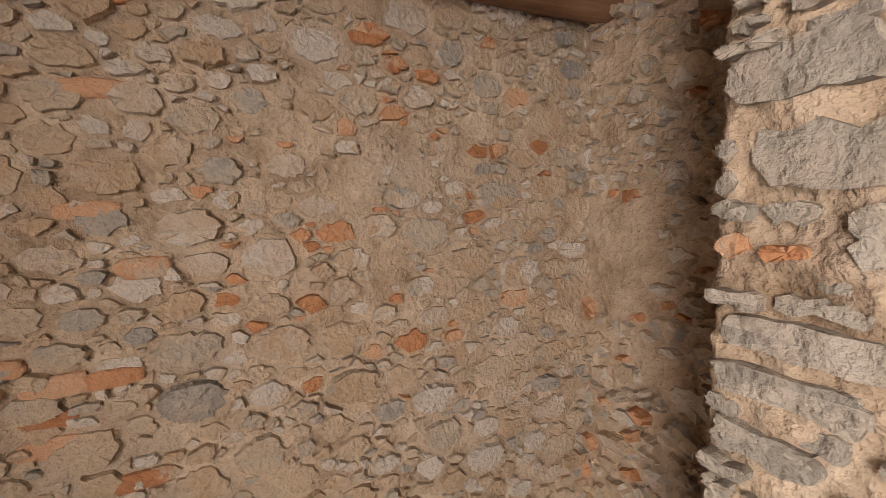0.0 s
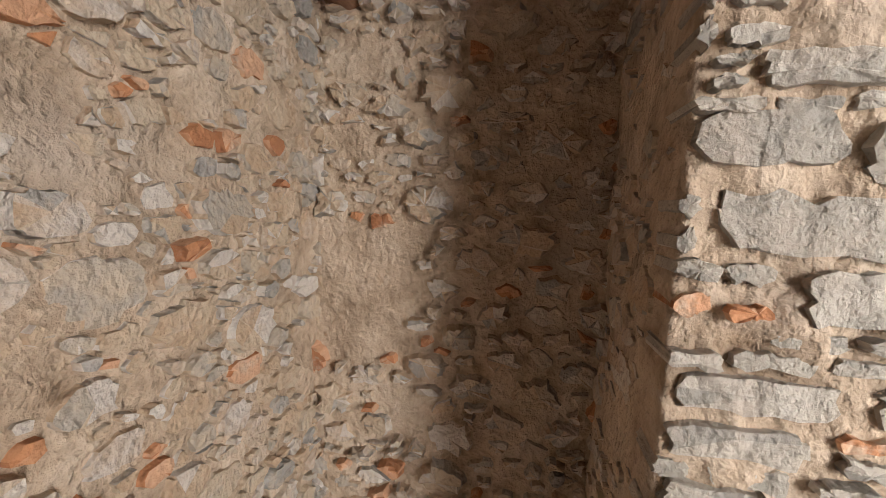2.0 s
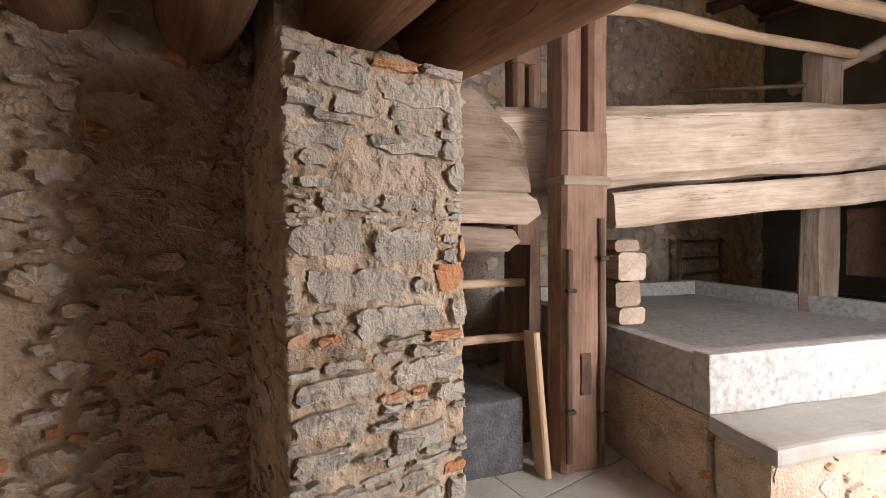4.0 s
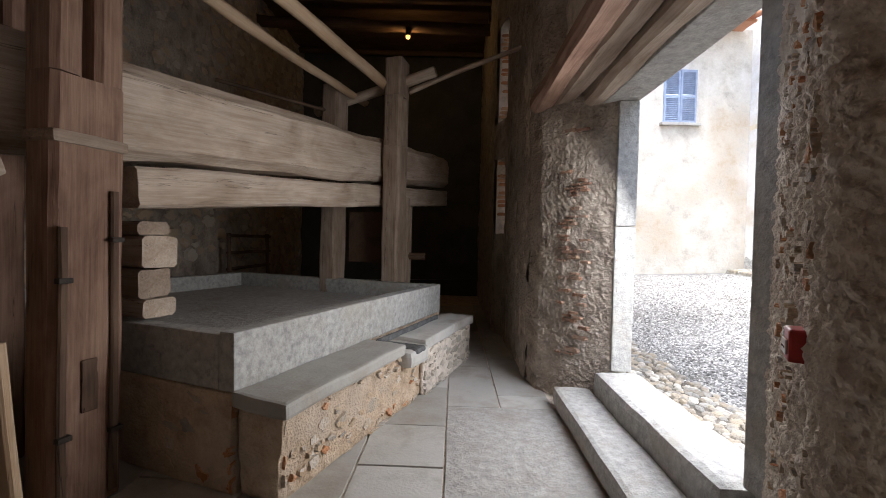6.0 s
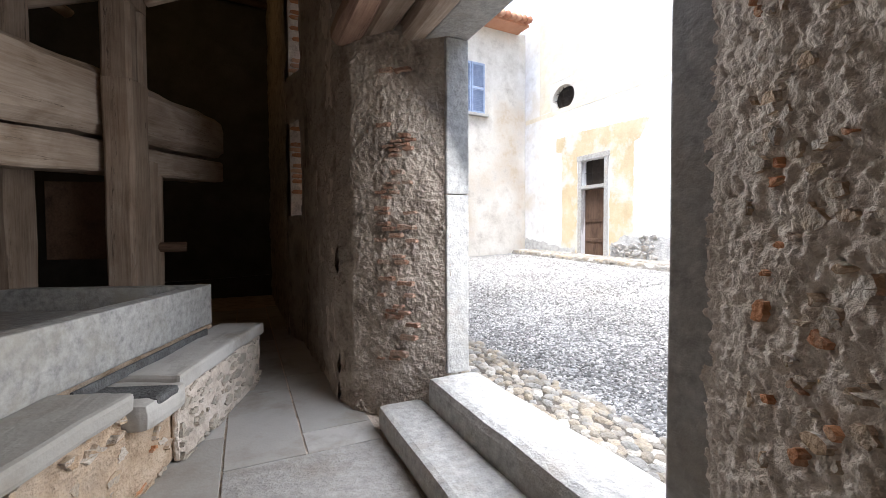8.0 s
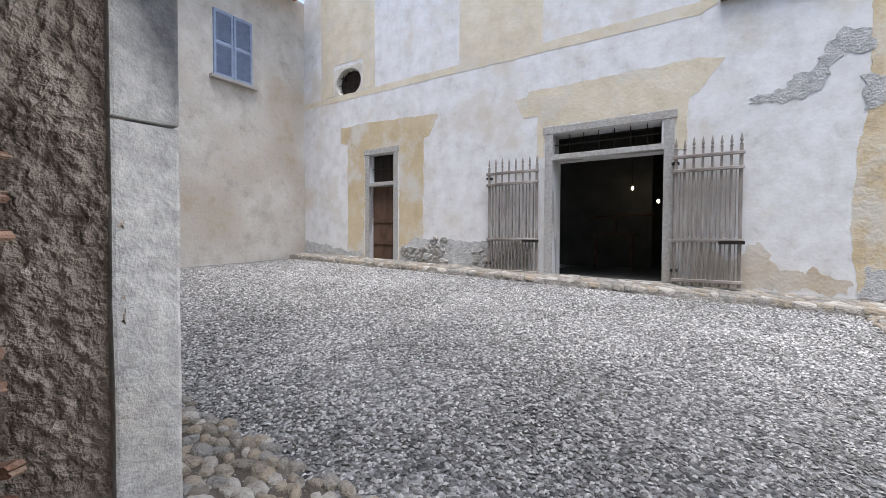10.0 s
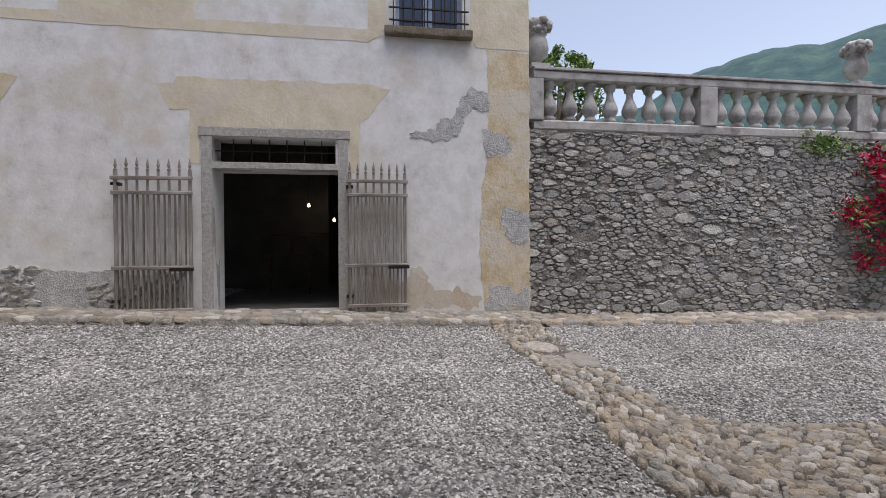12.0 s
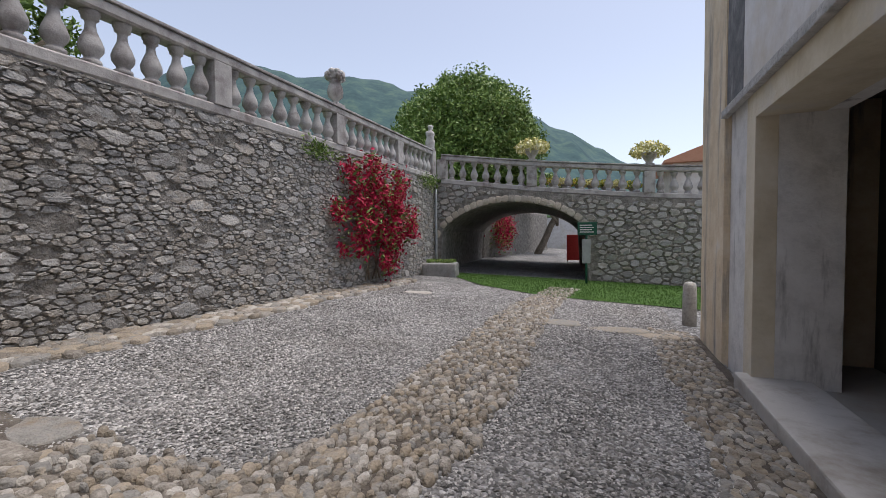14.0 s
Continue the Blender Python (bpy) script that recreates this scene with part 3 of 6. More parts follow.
def stone_shape(cx, cy, pts, gap, proud, rng, slope=0.16, base=-0.03, cut=0.16, shrink=(0.8, 1.0)):
    """A faceted stone over an outline: broken corners, worn sides, joints of uneven width left open round it."""
    ring = []
    n = len(pts)
    for k in range(n):
        a, b, c = pts[k - 1], pts[k], pts[(k + 1) % n]
        f, g = cut * rng.uniform(0.5, 1.9), cut * rng.uniform(0.5, 1.9)
        ring += [(b[0] + (a[0] - b[0]) * f, b[1] + (a[1] - b[1]) * f), (b[0] + (c[0] - b[0]) * g, b[1] + (c[1] - b[1]) * g)]
        if math.dist(b, c) > 0.06:
            d = rng.uniform(0.0, 0.13) * min(1.0, 0.08 / math.dist((cx, cy), b))
            mx, my = (b[0] + c[0]) / 2, (b[1] + c[1]) / 2
            ring.append((mx + (cx - mx) * d, my + (cy - my) * d))
    wob = (max(p[0] for p in pts) - min(p[0] for p in pts)) * 0.025
    ring = [(x + rng.gauss(0, wob), y + rng.gauss(0, wob * 0.7)) for x, y in ring]
    sx, sy = rng.uniform(*shrink), rng.uniform(*shrink)
    low, high = [], []
    tx, ty = rng.gauss(0, 0.07) * min(1, proud / 0.03), rng.gauss(0, 0.1) * min(1, proud / 0.03)
    for x, y in ring:
        dx, dy = (x - cx) * sx, (y - cy) * sy
        d = max(1e-4, math.hypot(dx, dy))
        k = max(0.3, 1 - gap * rng.uniform(0.4, 1.6) / d)
        low.append((dx * k, dy * k, base))
        k2 = k * (1 - slope * rng.uniform(0.4, 1.5))
        high.append((dx * k2, dy * k2, proud * rng.uniform(0.8, 1.1) + tx * dx + ty * dy))
    m = len(ring)
    verts = low + high + [(rng.gauss(0, wob * 2), rng.gauss(0, wob), proud * rng.uniform(0.95, 1.15))]
    faces = [(j, (j + 1) % m, m + (j + 1) % m, m + j) for j in range(m)] + [(m + j, m + (j + 1) % m, 2 * m) for j in range(m)]
    return verts, faces


def slab_courses(length, height, rng, over=0.014, heights=(0.035, 0.055, 0.075, 0.1, 0.13), wide=1.0):
    """Layered masonry: long flat slabs in wandering courses with small packing bits between. Returns outlines as rubble() does."""
    out, y = [], 0.0
    while y < height:
        h = rng.choice(heights) * rng.uniform(0.85, 1.15)
        lean = rng.gauss(0, 0.035)
        x = -over - rng.uniform(0, 0.08)
        while x < length + over * 0.5:
            bits = rng.random() < 0.32 and h > 0.06
            w = rng.uniform(0.06, 0.11) if bits else (h * rng.uniform(1.5, 3.2) + 0.06) * wide
            a, b = max(-over, x), min(length + over, x + w)
            if b - a > 0.03:
                for lo, hi in ((0, rng.uniform(0.4, 0.6)), (0.55, 1)) if bits else ((0, 1),):
                    jit = lambda v: v + rng.gauss(0, h * 0.05)
                    z0, z1, dz = y + h * lo, y + h * hi, lean * ((a + b) / 2 - length / 2)
                    q = (b - a) * rng.uniform(0.3, 0.7)
                    c0, c1, c2, c3 = (h * rng.uniform(0.05, 0.3) for _ in range(4))
                    zl, zh = z0 + (z1 - z0) * 0.3, z0 + (z1 - z0) * 0.72
                    pts = [(a + c0, jit(z0)), (a + q, jit(z0)), (b - c1, jit(z0)), (b, zl), (b, zh), (b - c2, jit(z1)), (a + q, jit(z1)), (a + c3, jit(z1)), (a, zh), (a, zl)]
                    pts = [(px, pz + dz) for px, pz in pts]
                    out.append((sum(p[0] for p in pts) / 10, sum(p[1] for p in pts) / 10, pts))
            x += w
        y += h
    return out


def lay_rubble(wall, m, stones, material, rng, gap=0.01, proud=(0.02, 0.05), limit=300, near=None, skip=0.0, brick=None, share=0.0, keep=None, name="stone", slope=0.16, base=-0.03, shrink=(0.8, 1.0)):
    """Rubble stones in the wall frame m: the nearest are parts of the wall, the rest one joined part."""
    order = sorted(stones, key=(lambda c: math.dist(c[:2], near)) if near is not None else (lambda c: 0))
    inv = wall.matrix_basis.inverted() @ m
    V, F, used = [], [], 0
    for cx, cy, pts in order:
        if rng.random() < skip or (keep and not keep(cx, cy)):
            continue
        verts, faces = stone_shape(cx, cy, pts, gap, rng.uniform(*proud), rng, slope, base, shrink=shrink)
        if used < limit:
            red = brick is not None and rng.random() < share * 2 and max(p[0] for p in pts) - min(p[0] for p in pts) < 0.17
            me = bpy.data.meshes.new("brick" if red else name)
            me.from_pydata(verts, [], faces)
            me.materials.append(brick if red else material)
            me.polygons.foreach_set("use_smooth", np.ones(len(me.polygons), dtype=bool))
            me.set_sharp_from_angle(angle=0.55)
            ob = new("brick" if red else name, me)
            ob.parent = wall
            ob.matrix_basis = inv @ Matrix.Translation((cx, cy, 0))
            used += 1
        else:
            b = len(V)
            V += [tuple(inv @ Vector((x + cx, y + cy, z))) for x, y, z in verts]
            F += [tuple(b + k for k in f) for f in faces]
    if V:
        me = bpy.data.meshes.new("stonework")
        me.from_pydata(V, [], F)
        me.materials.append(material)
        ob = new("stonework", me)
        ob.parent = wall
        tagged(ob, "", "", "", "stuff")


# ---- the large structure ----
def soft_step(a, b, x):
    t = min(1, max(0, (x - a) / (b - a)))
    return t * t * (3 - 2 * t)


def gz(x, y):
    """Height of the yard: it falls from the villa towards the bridge."""
    yy = max(-14.0, y)
    return 0.2 - 0.04 * (max(-11.0, min(3.0, x)) + 2) - 0.035 * min(yy, 2) - 0.012 * max(0, min(yy, 16) - 2)


FACADE, OUTER, INNER, NORTH = -10.2, -2.25, -1.35, 1.49
BRICKS = unit_stones("brick", M_BRICK, 4, 2, 7.0, 0.05, 0.15)
STONES_PIER = unit_stones("stone", M_PIER_STONE, 12, 3, 4.5, 0.08, 0.2)

# ground: one sheet out to the horizon, open under the press house
bm = bmesh.new()
gx = [-3000, -800, -200, -60, -30, -18] + [-13 + 0.35 * i for i in range(31)] + [OUTER, 0, 4.4, 20, 60, 200, 800, 3000]
gy = [-3000, -800, -200, -60, -30, -18] + [-14 + 0.5 * i for i in range(72)] + [28, 40, 60, 200, 800, 3000]
gx = sorted(set(round(v, 3) for v in gx if v <= OUTER or v >= -0.01))
vv = [[bm.verts.new((x, y, gz(x, y) + 0.012 * noise.noise(Vector((x * 1.1, y * 1.1, 0))))) for y in gy] for x in gx]
for i in range(len(gx) - 1):
    for j in range(len(gy) - 1):
        cx, cy = (gx[i] + gx[i + 1]) / 2, (gy[j] + gy[j + 1]) / 2
        if OUTER < cx < 4.4 and -12.5 < cy < 6.5:
            continue
        bm.faces.new((vv[i][j], vv[i + 1][j], vv[i + 1][j + 1], vv[i][j + 1]))
ground = tagged(part("ground", bm, M_GRAVEL, None, "", None, True), "grey gravel courtyard sloping gently down to the bridge", "ground", "", "structure")

# press house: floor
floor = tagged(part("floor", box(OUTER, 4.3, -12.0, 6.6, -0.3, -0.012), M_ROUGHCAST), "bed of the worn stone slab floor", "floor", "", "structure")
rng = random.Random(11)
slab_pitch = [(-1.5, -0.985), (-0.98, -0.48), (-0.475, 0.135), (0.14, 0.75), (0.755, 1.5), (1.505, 2.6)]
for k, (x0, x1) in enumerate(slab_pitch):
    y = -10.0 + rng.uniform(0, 0.5)
    cuts = {0: [-3.4], 1: [-3.4], 2: [-3.9, -2.3, -1.1]}.get(k, [])
    while y < 1.45:
        y1 = min([1.48, y + rng.uniform(0.8, 1.5)] + [c for c in cuts if c > y + 0.01])
        if k < 2 and y > -3.41 and y < -1.0:
            y = -1.0
            continue
        part("slab", box(x0 + 0.005, x1 - 0.005, y + 0.005, y1 - 0.005, -0.06, rng.uniform(-0.003, 0.005), 0.004, None, 0.003, 3, k + int(y * 7)), M_SLAB, floor)
        y = y1
for y0, y1 in ((-3.39, -1.9), (-1.89, -1.01)):
    part("slab", box(-1.495, -0.485, y0, y1, -0.06, 0.003, 0.006, None, 0.004, 8, 5), M_TOOLED, floor, "wide slab with a tooled surface")

# niche: rubble wall to the north, its return, the pier
wall_north = tagged(part("wall_north", rough_sheet(3.3, 2.7, 0.014, 0.013, 1, freq=9.0), M_MORTAR, None, "", wall_frame((-1.7, NORTH, 0), (1, 0, 0)), True), "rubble wall of field stones bedded in warm lime mortar", "wall", "", "structure")
wall_niche = tagged(part("wall_niche", rough_sheet(1.05, 2.7, 0.014, 0.014, 2, freq=8.0), M_MORTAR, None, "", wall_frame((1.39, NORTH + 0.02, 0), (0, -1, 0)), True), "rubble return wall of the niche, dark stones and smeared mortar", "wall", "", "structure")
pier = tagged(part("wall_pier", rough_sheet(0.57, 2.24, 0.011, 0.018, 3, 0.3, 11.0), M_MORTAR, None, "", wall_frame((0.76, 0.505, 0), (0, -1, 0)), True), "free end of a thick rubble wall, layered slabs and rough mortar", "wall", "", "structure")
pier_n = tagged(part("wall_pier_north", rough_sheet(0.62, 2.24, 0.04, 0.014, 4, 0.05), M_MORTAR, None, "", wall_frame((1.4, 0.5, 0), (-1, 0, 0)), True), "shaded side of the rubble pier", "wall", "", "structure")
part("pier_core", box(1.05, 4.2, -0.08, 0.46, 0, 2.6, 0.02), M_MORTAR, pier, "", pier.matrix_basis.inverted())
wall_upper = tagged(part("wall_upper", box(0.8, 4.2, -0.05, 0.4, 2.6, 7.0), M_ROUGHCAST), "plain wall above the pier", "wall", "", "structure")

# wall to the yard, with the doorway, splayed inwards
fr_in = wall_frame((INNER, -12.0, 0), (0, 1, 0))   # faces +x
DOOR_S, DOOR_N, DOOR_TOP, SILL = -3.4, -1.53, 2.92, 0.38
door_wall = thing("wall_west", "thick roughcast rubble wall between press house and yard", "wall", None, "", "structure")


def wall_run(name, plan, z0, z1, step, amp, seed, material, parent, rate=5.0):
    """An upright uneven face over a plan line (list of x, y), thickened backwards to the right of its way."""
    bm = bmesh.new()
    pts = []
    for (ax, ay), (bx, by) in zip(plan, plan[1:]):
        n = max(1, round(math.dist((ax, ay), (bx, by)) / step))
        pts += [(ax + (bx - ax) * i / n, ay + (by - ay) * i / n) for i in range(n)]
    pts.append(plan[-1])
    nz = max(2, round((z1 - z0) / step))
    cols = []
    for i, (x, y) in enumerate(pts):
        p, q = pts[max(0, i - 1)], pts[min(len(pts) - 1, i + 1)]
        d = Vector((q[0] - p[0], q[1] - p[1])).normalized()
        nrm = Vector((-d.y, d.x, 0))
        col = []
        for j in range(nz + 1):
            z = z0 + (z1 - z0) * j / nz
            s = Vector((x * rate + seed * 3, y * rate, z * rate))
            off = noise.noise(s * 0.27) * amp * 0.9 + noise.noise(s) * amp + noise.noise(s * 2.7) * amp * 0.6 + noise.noise(s * 6.1) * amp * 0.4
            col.append(bm.verts.new(Vector((x, y, z)) + nrm * off))
        cols.append(col)
    for a, b in zip(cols, cols[1:]):
        for j in range(nz):
            bm.faces.new((a[j], b[j], b[j + 1], a[j + 1]))
    return part(name, bm, material, parent, "", None, True)


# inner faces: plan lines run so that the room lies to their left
wall_run("south_face", [(OUTER + 0.2, DOOR_S - 0.004), (-1.62, -3.72), (-1.43, -3.95), (-1.36, -4.2)], 0, 3.6, 0.012, 0.013, 5, M_SHADECAST, door_wall, 24.0)
wall_run("south_face", [(OUTER + 0.2, DOOR_S - 0.004), (-1.62, -3.72), (-1.43, -3.95), (-1.36, -4.2)], 3.6, 7.0, 0.06, 0.02, 5, M_SHADECAST, door_wall, 19.0)
wall_run("south_face", [(-1.36, -4.2), (INNER, -4.5), (INNER + 0.02, -6.0)], 0, 7.0, 0.05, 0.03, 5, M_SHADECAST, door_wall)
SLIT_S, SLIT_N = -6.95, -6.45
wall_run("far_face", [(INNER + 0.02, -6.0), (-1.33, SLIT_N)], 0, 7.0, 0.1, 0.02, 6, M_SHADECAST, door_wall)
wall_run("end_face", [(-1.2, SLIT_S), (-1.2, -11.7)], 0, 7.0, 0.12, 0.03, 7, M_SHADECAST, door_wall)
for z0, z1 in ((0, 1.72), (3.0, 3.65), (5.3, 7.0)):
    wall_run("slit_face", [(-1.33, SLIT_N), (-1.2, SLIT_S)], z0, z1, 0.1, 0.012, 8, M_SHADECAST, door_wall)
# north faces in the paler copy, door light raised through colour
wall_run("north_face", [(-1.5, 1.6), (-1.5, -0.2)], 0, 2.95, 0.04, 0.016, 9, M_LIT_LIMECAST, door_wall, 13.0)
wall_run("north_face", [(-1.5, -0.2), (-1.5, -0.52), (-1.54, -0.63), (-1.88, -1.215), (OUTER + 0.2, DOOR_N + 0.03)], 0, 2.95, 0.009, 0.0145, 9, M_LIT_LIMECAST, door_wall, 31.0)
wall_run("north_upper_face", [(-1.56, 1.6), (-1.56, -0.7), (-1.6, -3.9)], 3.1, 7.0, 0.1, 0.03, 9, M_ROUGHCAST, door_wall)
# bodies and reveals
part("body_south", box(OUTER + 0.06, -1.93, SLIT_N, DOOR_S - 0.16, -0.2, 8.6), M_PLASTER_OLD, door_wall)
part("body_slit", box(-1.9, -1.36, SLIT_N, -4.4, 0, 7.0), M_ROUGHCAST, door_wall)
part("body_end", box(OUTER, -1.24, -12.0, SLIT_S, -0.2, 8.6), M_LIT_LIMECAST, door_wall)
for z0, z1 in ((-0.2, 1.72), (3.0, 3.65), (5.3, 8.6)):
    part("body_slit", box(OUTER + 0.004, -1.4, SLIT_S + 0.001, SLIT_N - 0.001, z0, z1), M_MORTAR, door_wall)
part("body_north", box(OUTER + 0.06, -1.98, DOOR_N + 0.16, 1.9, -0.2, 8.6), M_PLASTER_OLD, door_wall)
part("body_over", box(OUTER + 0.06, -1.7, DOOR_S - 0.16, DOOR_N + 0.16, DOOR_TOP + 0.3, 8.6), M_PLASTER_OLD, door_wall)

frame_stone = thing("door_1", "granite doorway with a stone lintel and worn threshold, open to the yard", "doorway", None, "", "structure")
part("jamb", box(OUTER + 0.045, OUTER + 0.235, DOOR_S - 0.2, DOOR_S, SILL, 1.75, 0.012, None, 0.004, 4), M_GRANITE, frame_stone)
part("jamb", box(OUTER + 0.045, OUTER + 0.235, DOOR_S - 0.2, DOOR_S + 0.003, 1.756, DOOR_TOP, 0.012, None, 0.004, 4), M_GRANITE, frame_stone)
part("jamb", box(OUTER + 0.045, -1.98, DOOR_N, DOOR_N + 0.2, SILL, DOOR_TOP, 0.012, None, 0.004, 4), M_GRANITE, frame_stone)
part("lintel", box(OUTER + 0.045, -1.9, DOOR_S - 0.25, DOOR_N + 0.3, DOOR_TOP + 0.003, DOOR_TOP + 0.28, 0.012, None, 0.004, 4), M_GRANITE, frame_stone)
part("threshold", box(OUTER - 0.02, -1.85, DOOR_S - 0.02, DOOR_N + 0.02, 0.0, SILL, 0.06, None, 0.01, 8), M_GRANITE, frame_stone, "pale worn threshold stone")
step_stone = tagged(part("door_step", box(-1.86, -1.5, DOOR_S - 0.14, DOOR_N + 0.35, 0.0, 0.18, 0.045, None, 0.01, 8), M_GRANITE), "pale worn granite step inside the doorway", "step", "", "structure")
for i, (x0, x1, za, zb) in enumerate(((-1.93, -1.74, 2.93, 3.12), (-1.735, -1.5, 3.0, 3.2), (-1.53, -1.3, 2.99, 3.16))):
    part("lintel_beam", timber(3.5, x1 - x0, zb - za, 20 + i, 0.022, 0.03), (W_OAK_X, W_BROWN_X, W_RED_X)[i], door_wall, "cracked oak lintel beam", between(((x0 + x1) / 2, -4.05, (za + zb) / 2), ((x0 + x1) / 2, -0.55, (za + zb) / 2)))

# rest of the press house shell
# back wall takes the darker roughcast copy, shade in its colour
tagged(part("wall_east", rough_sheet(12.0, 7.0, 0.1, 0.05, 12), M_SHADECAST, None, "", wall_frame((3.95, -0.05, 0), (0, -1, 0)), True), "tall rubble wall behind the press", "wall", "", "structure")
wall_back = bpy.data.objects["wall_east"]
# end wall painted dark in place of the deep shade there
tagged(part("wall_south", box(INNER - 0.1, 4.2, -12.2, -11.6, -0.1, 7.0), M_SHADED), "end wall of the press house, coloured dark for shade", "wall", "", "structure")
tagged(part("ceiling", box(OUTER - 0.3, 4.4, -12.3, -0.35, 6.9, 7.05), W_DARK_X), "dark boarded roof over the press", "ceiling", "", "structure")
tagged(part("ceiling_low", box(OUTER + 0.1, 4.4, -0.38, 1.7, 2.62, 2.68), W_DARK_X), "dark boards of the low ceiling", "ceiling", "", "structure")
for i, (y, r, z) in enumerate(((-0.18, 0.17, 2.44), (0.2, 0.15, 2.46), (0.62, 0.14, 2.46), (1.02, 0.13, 2.46), (1.38, 0.1, 2.3))):
    tagged(part("joist", log(3.6, r, r * 0.95, 30 + i, 0.02), W_LOG, None, "", between((-2.0, y, z), (1.6, y + 0.03, z)), True), "round chestnut ceiling joist, dark and cracked", "beam", "ceiling joists")

HOUSE = set(bpy.data.objects) - {ground}  # what belongs to the press house; the rest is laid out in the yard's frame
# northern part of the same building, with the second opening
E_CORNER, OP_N, OP_S, OP_TOP = 6.75, 4.15, 1.75, 3.15
part_wall = part("wall_outer", holed(5.0, 8.5, 0.75, [(E_CORNER - 0.2 - OP_N, E_CORNER - 0.2 - OP_S, -0.1, OP_TOP)]), M_PANEL, None, "", wall_frame((OUTER + 0.03, E_CORNER - 0.2, 0.0), (0, -1, 0)))
tagged(part_wall, "weathered grey and ochre plastered outer wall of the press house", "wall", "", "structure")
tagged(part("wall_corner", box(OUTER - 0.05, 4.2, E_CORNER - 1.45, E_CORNER, -0.1, 8.6, 0.01, None, 0.012, 12), M_CORNER), "pale ochre corner pilaster with grey weather stains", "wall", "", "structure")
tagged(part("opening_surround", box(OUTER - 0.012, OUTER + 0.2, OP_N - 0.005, OP_N + 0.3, -0.1, OP_TOP + 0.32, 0.006), M_OCHRE_PALE), "ochre band beside the opening", "trim", "", "structure")
tagged(part("opening_lintel", box(OUTER - 0.012, OUTER + 0.6, OP_S - 0.3, OP_N - 0.008, OP_TOP - 0.005, OP_TOP + 0.3, 0.006), M_OCHRE_PALE), "ochre band over the opening", "trim", "", "structure")
tagged(part("upper_plaster", box(OUTER - 0.03, OUTER + 0.1, OP_S - 0.4, E_CORNER - 1.46, 3.5, 8.5, 0.01), M_PLASTER), "pale plaster of the upper storey", "wall", "", "structure")
tagged(part("grey_stain", box(OUTER - 0.036, OUTER + 0.1, 4.55, E_CORNER - 1.47, 3.51, 8.4, 0.01), M_BLACKENED), "blackened plaster streaked by rain", "wall", "", "structure")
tagged(part("roof", box(OUTER - 0.25, 4.8, -12.8, E_CORNER + 0.4, 8.6, 8.8), M_TERRACOTTA), "clay tile roof of the press house", "roof", "", "structure")
tagged(part("trim", box(OUTER - 0.1, OUTER - 0.013, OP_S - 0.4, E_CORNER - 1.46, OP_TOP + 0.26, OP_TOP + 0.36, 0.015), M_GREYREND), "worn grey string course above the opening", "trim", "", "structure")
tagged(part("threshold", box(OUTER - 0.14, OUTER + 0.55, OP_S - 0.1, OP_N + 0.15, 0.02, 0.3, 0.02, None, 0.006, 6), M_SLAB), "long grey stone threshold of the second opening", "step", "", "structure")
# back and ceiling of the store: darkness of the opening painted on
tagged(part("wall_store", box(-0.7, -0.6, 1.75, E_CORNER, -0.1, 3.6), M_SHADED), "back of the second opening, coloured dark for shade", "wall", "", "structure")
tagged(part("floor_store", box(OUTER + 0.56, -0.6, 1.75, E_CORNER, 0.0, 0.22), M_SLAB), "stone floor inside the second opening", "floor", "", "structure")
tagged(part("ceiling_store", box(OUTER + 0.72, -0.6, 1.75, E_CORNER, 3.5, 3.6), M_SHADED), "ceiling of the second opening", "ceiling", "", "structure")
store_door = thing("door_2", "dark brown boarded door standing in shadow", "door", None, "", "structure")
for i in range(5):
    part("board", box(-0.78, -0.74, 2.1 + 0.33 * i, 2.1 + 0.33 * i + 0.325, 0.23, 2.6, 0.006), W_DARK_Z, store_door)

# villa facade
Z0 = 0.3
f_m = wall_frame((FACADE, -12.9, Z0), (0, 1, 0))
fy = lambda y: y + 12.9
holes = [(fy(-4.95), fy(-2.88), -0.1, 3.22 - Z0), (fy(-4.99), fy(-2.92), 3.33 - Z0, 3.76 - Z0), (fy(-10.16), fy(-9.28), -0.1, 3.0 - Z0), (fy(-10.16), fy(-9.28), 3.1 - Z0, 3.86 - Z0), (fy(-11.5), fy(-10.45), 5.6 - Z0, 6.45 - Z0), (fy(-1.86), fy(-0.66), 5.75 - Z0, 7.5 - Z0)]
villa = tagged(part("villa_facade", holed(13.5, 10.4, 0.5, holes), M_PLASTER, None, "", f_m), "white and ochre plastered villa wall with patched render", "wall", "", "structure")
tagged(part("villa_side", box(-16.5, FACADE - 0.5, 0.1, 0.595, 0.2, 10.7), M_PLASTER_OLD), "side wall of the villa above the terrace", "wall", "", "structure")
# room shell behind the gateway, its shade put into the colour
tagged(part("villa_room", box(-16.5, -16.3, -13.0, 0.59, 0.2, 10.7), M_SHADED), "back wall of the villa's ground floor, coloured dark for shade", "wall", "", "structure")
tagged(part("villa_floor", box(-16.5, FACADE - 0.02, -13.0, 0.5, 0.5, 0.76), M_SHADED), "stone floor inside the villa, coloured dark for shade", "floor", "", "structure")
tagged(part("villa_ceiling", box(-16.5, FACADE - 0.5, -13.0, 0.5, 4.6, 4.7), M_SHADED), "ceiling of the villa's ground floor", "ceiling", "", "structure")
tagged(part("villa_roof", box(-17, FACADE + 0.6, -13.5, 1.2, 10.7, 10.9), M_TERRACOTTA), "clay tile roof of the villa", "roof", "", "structure")
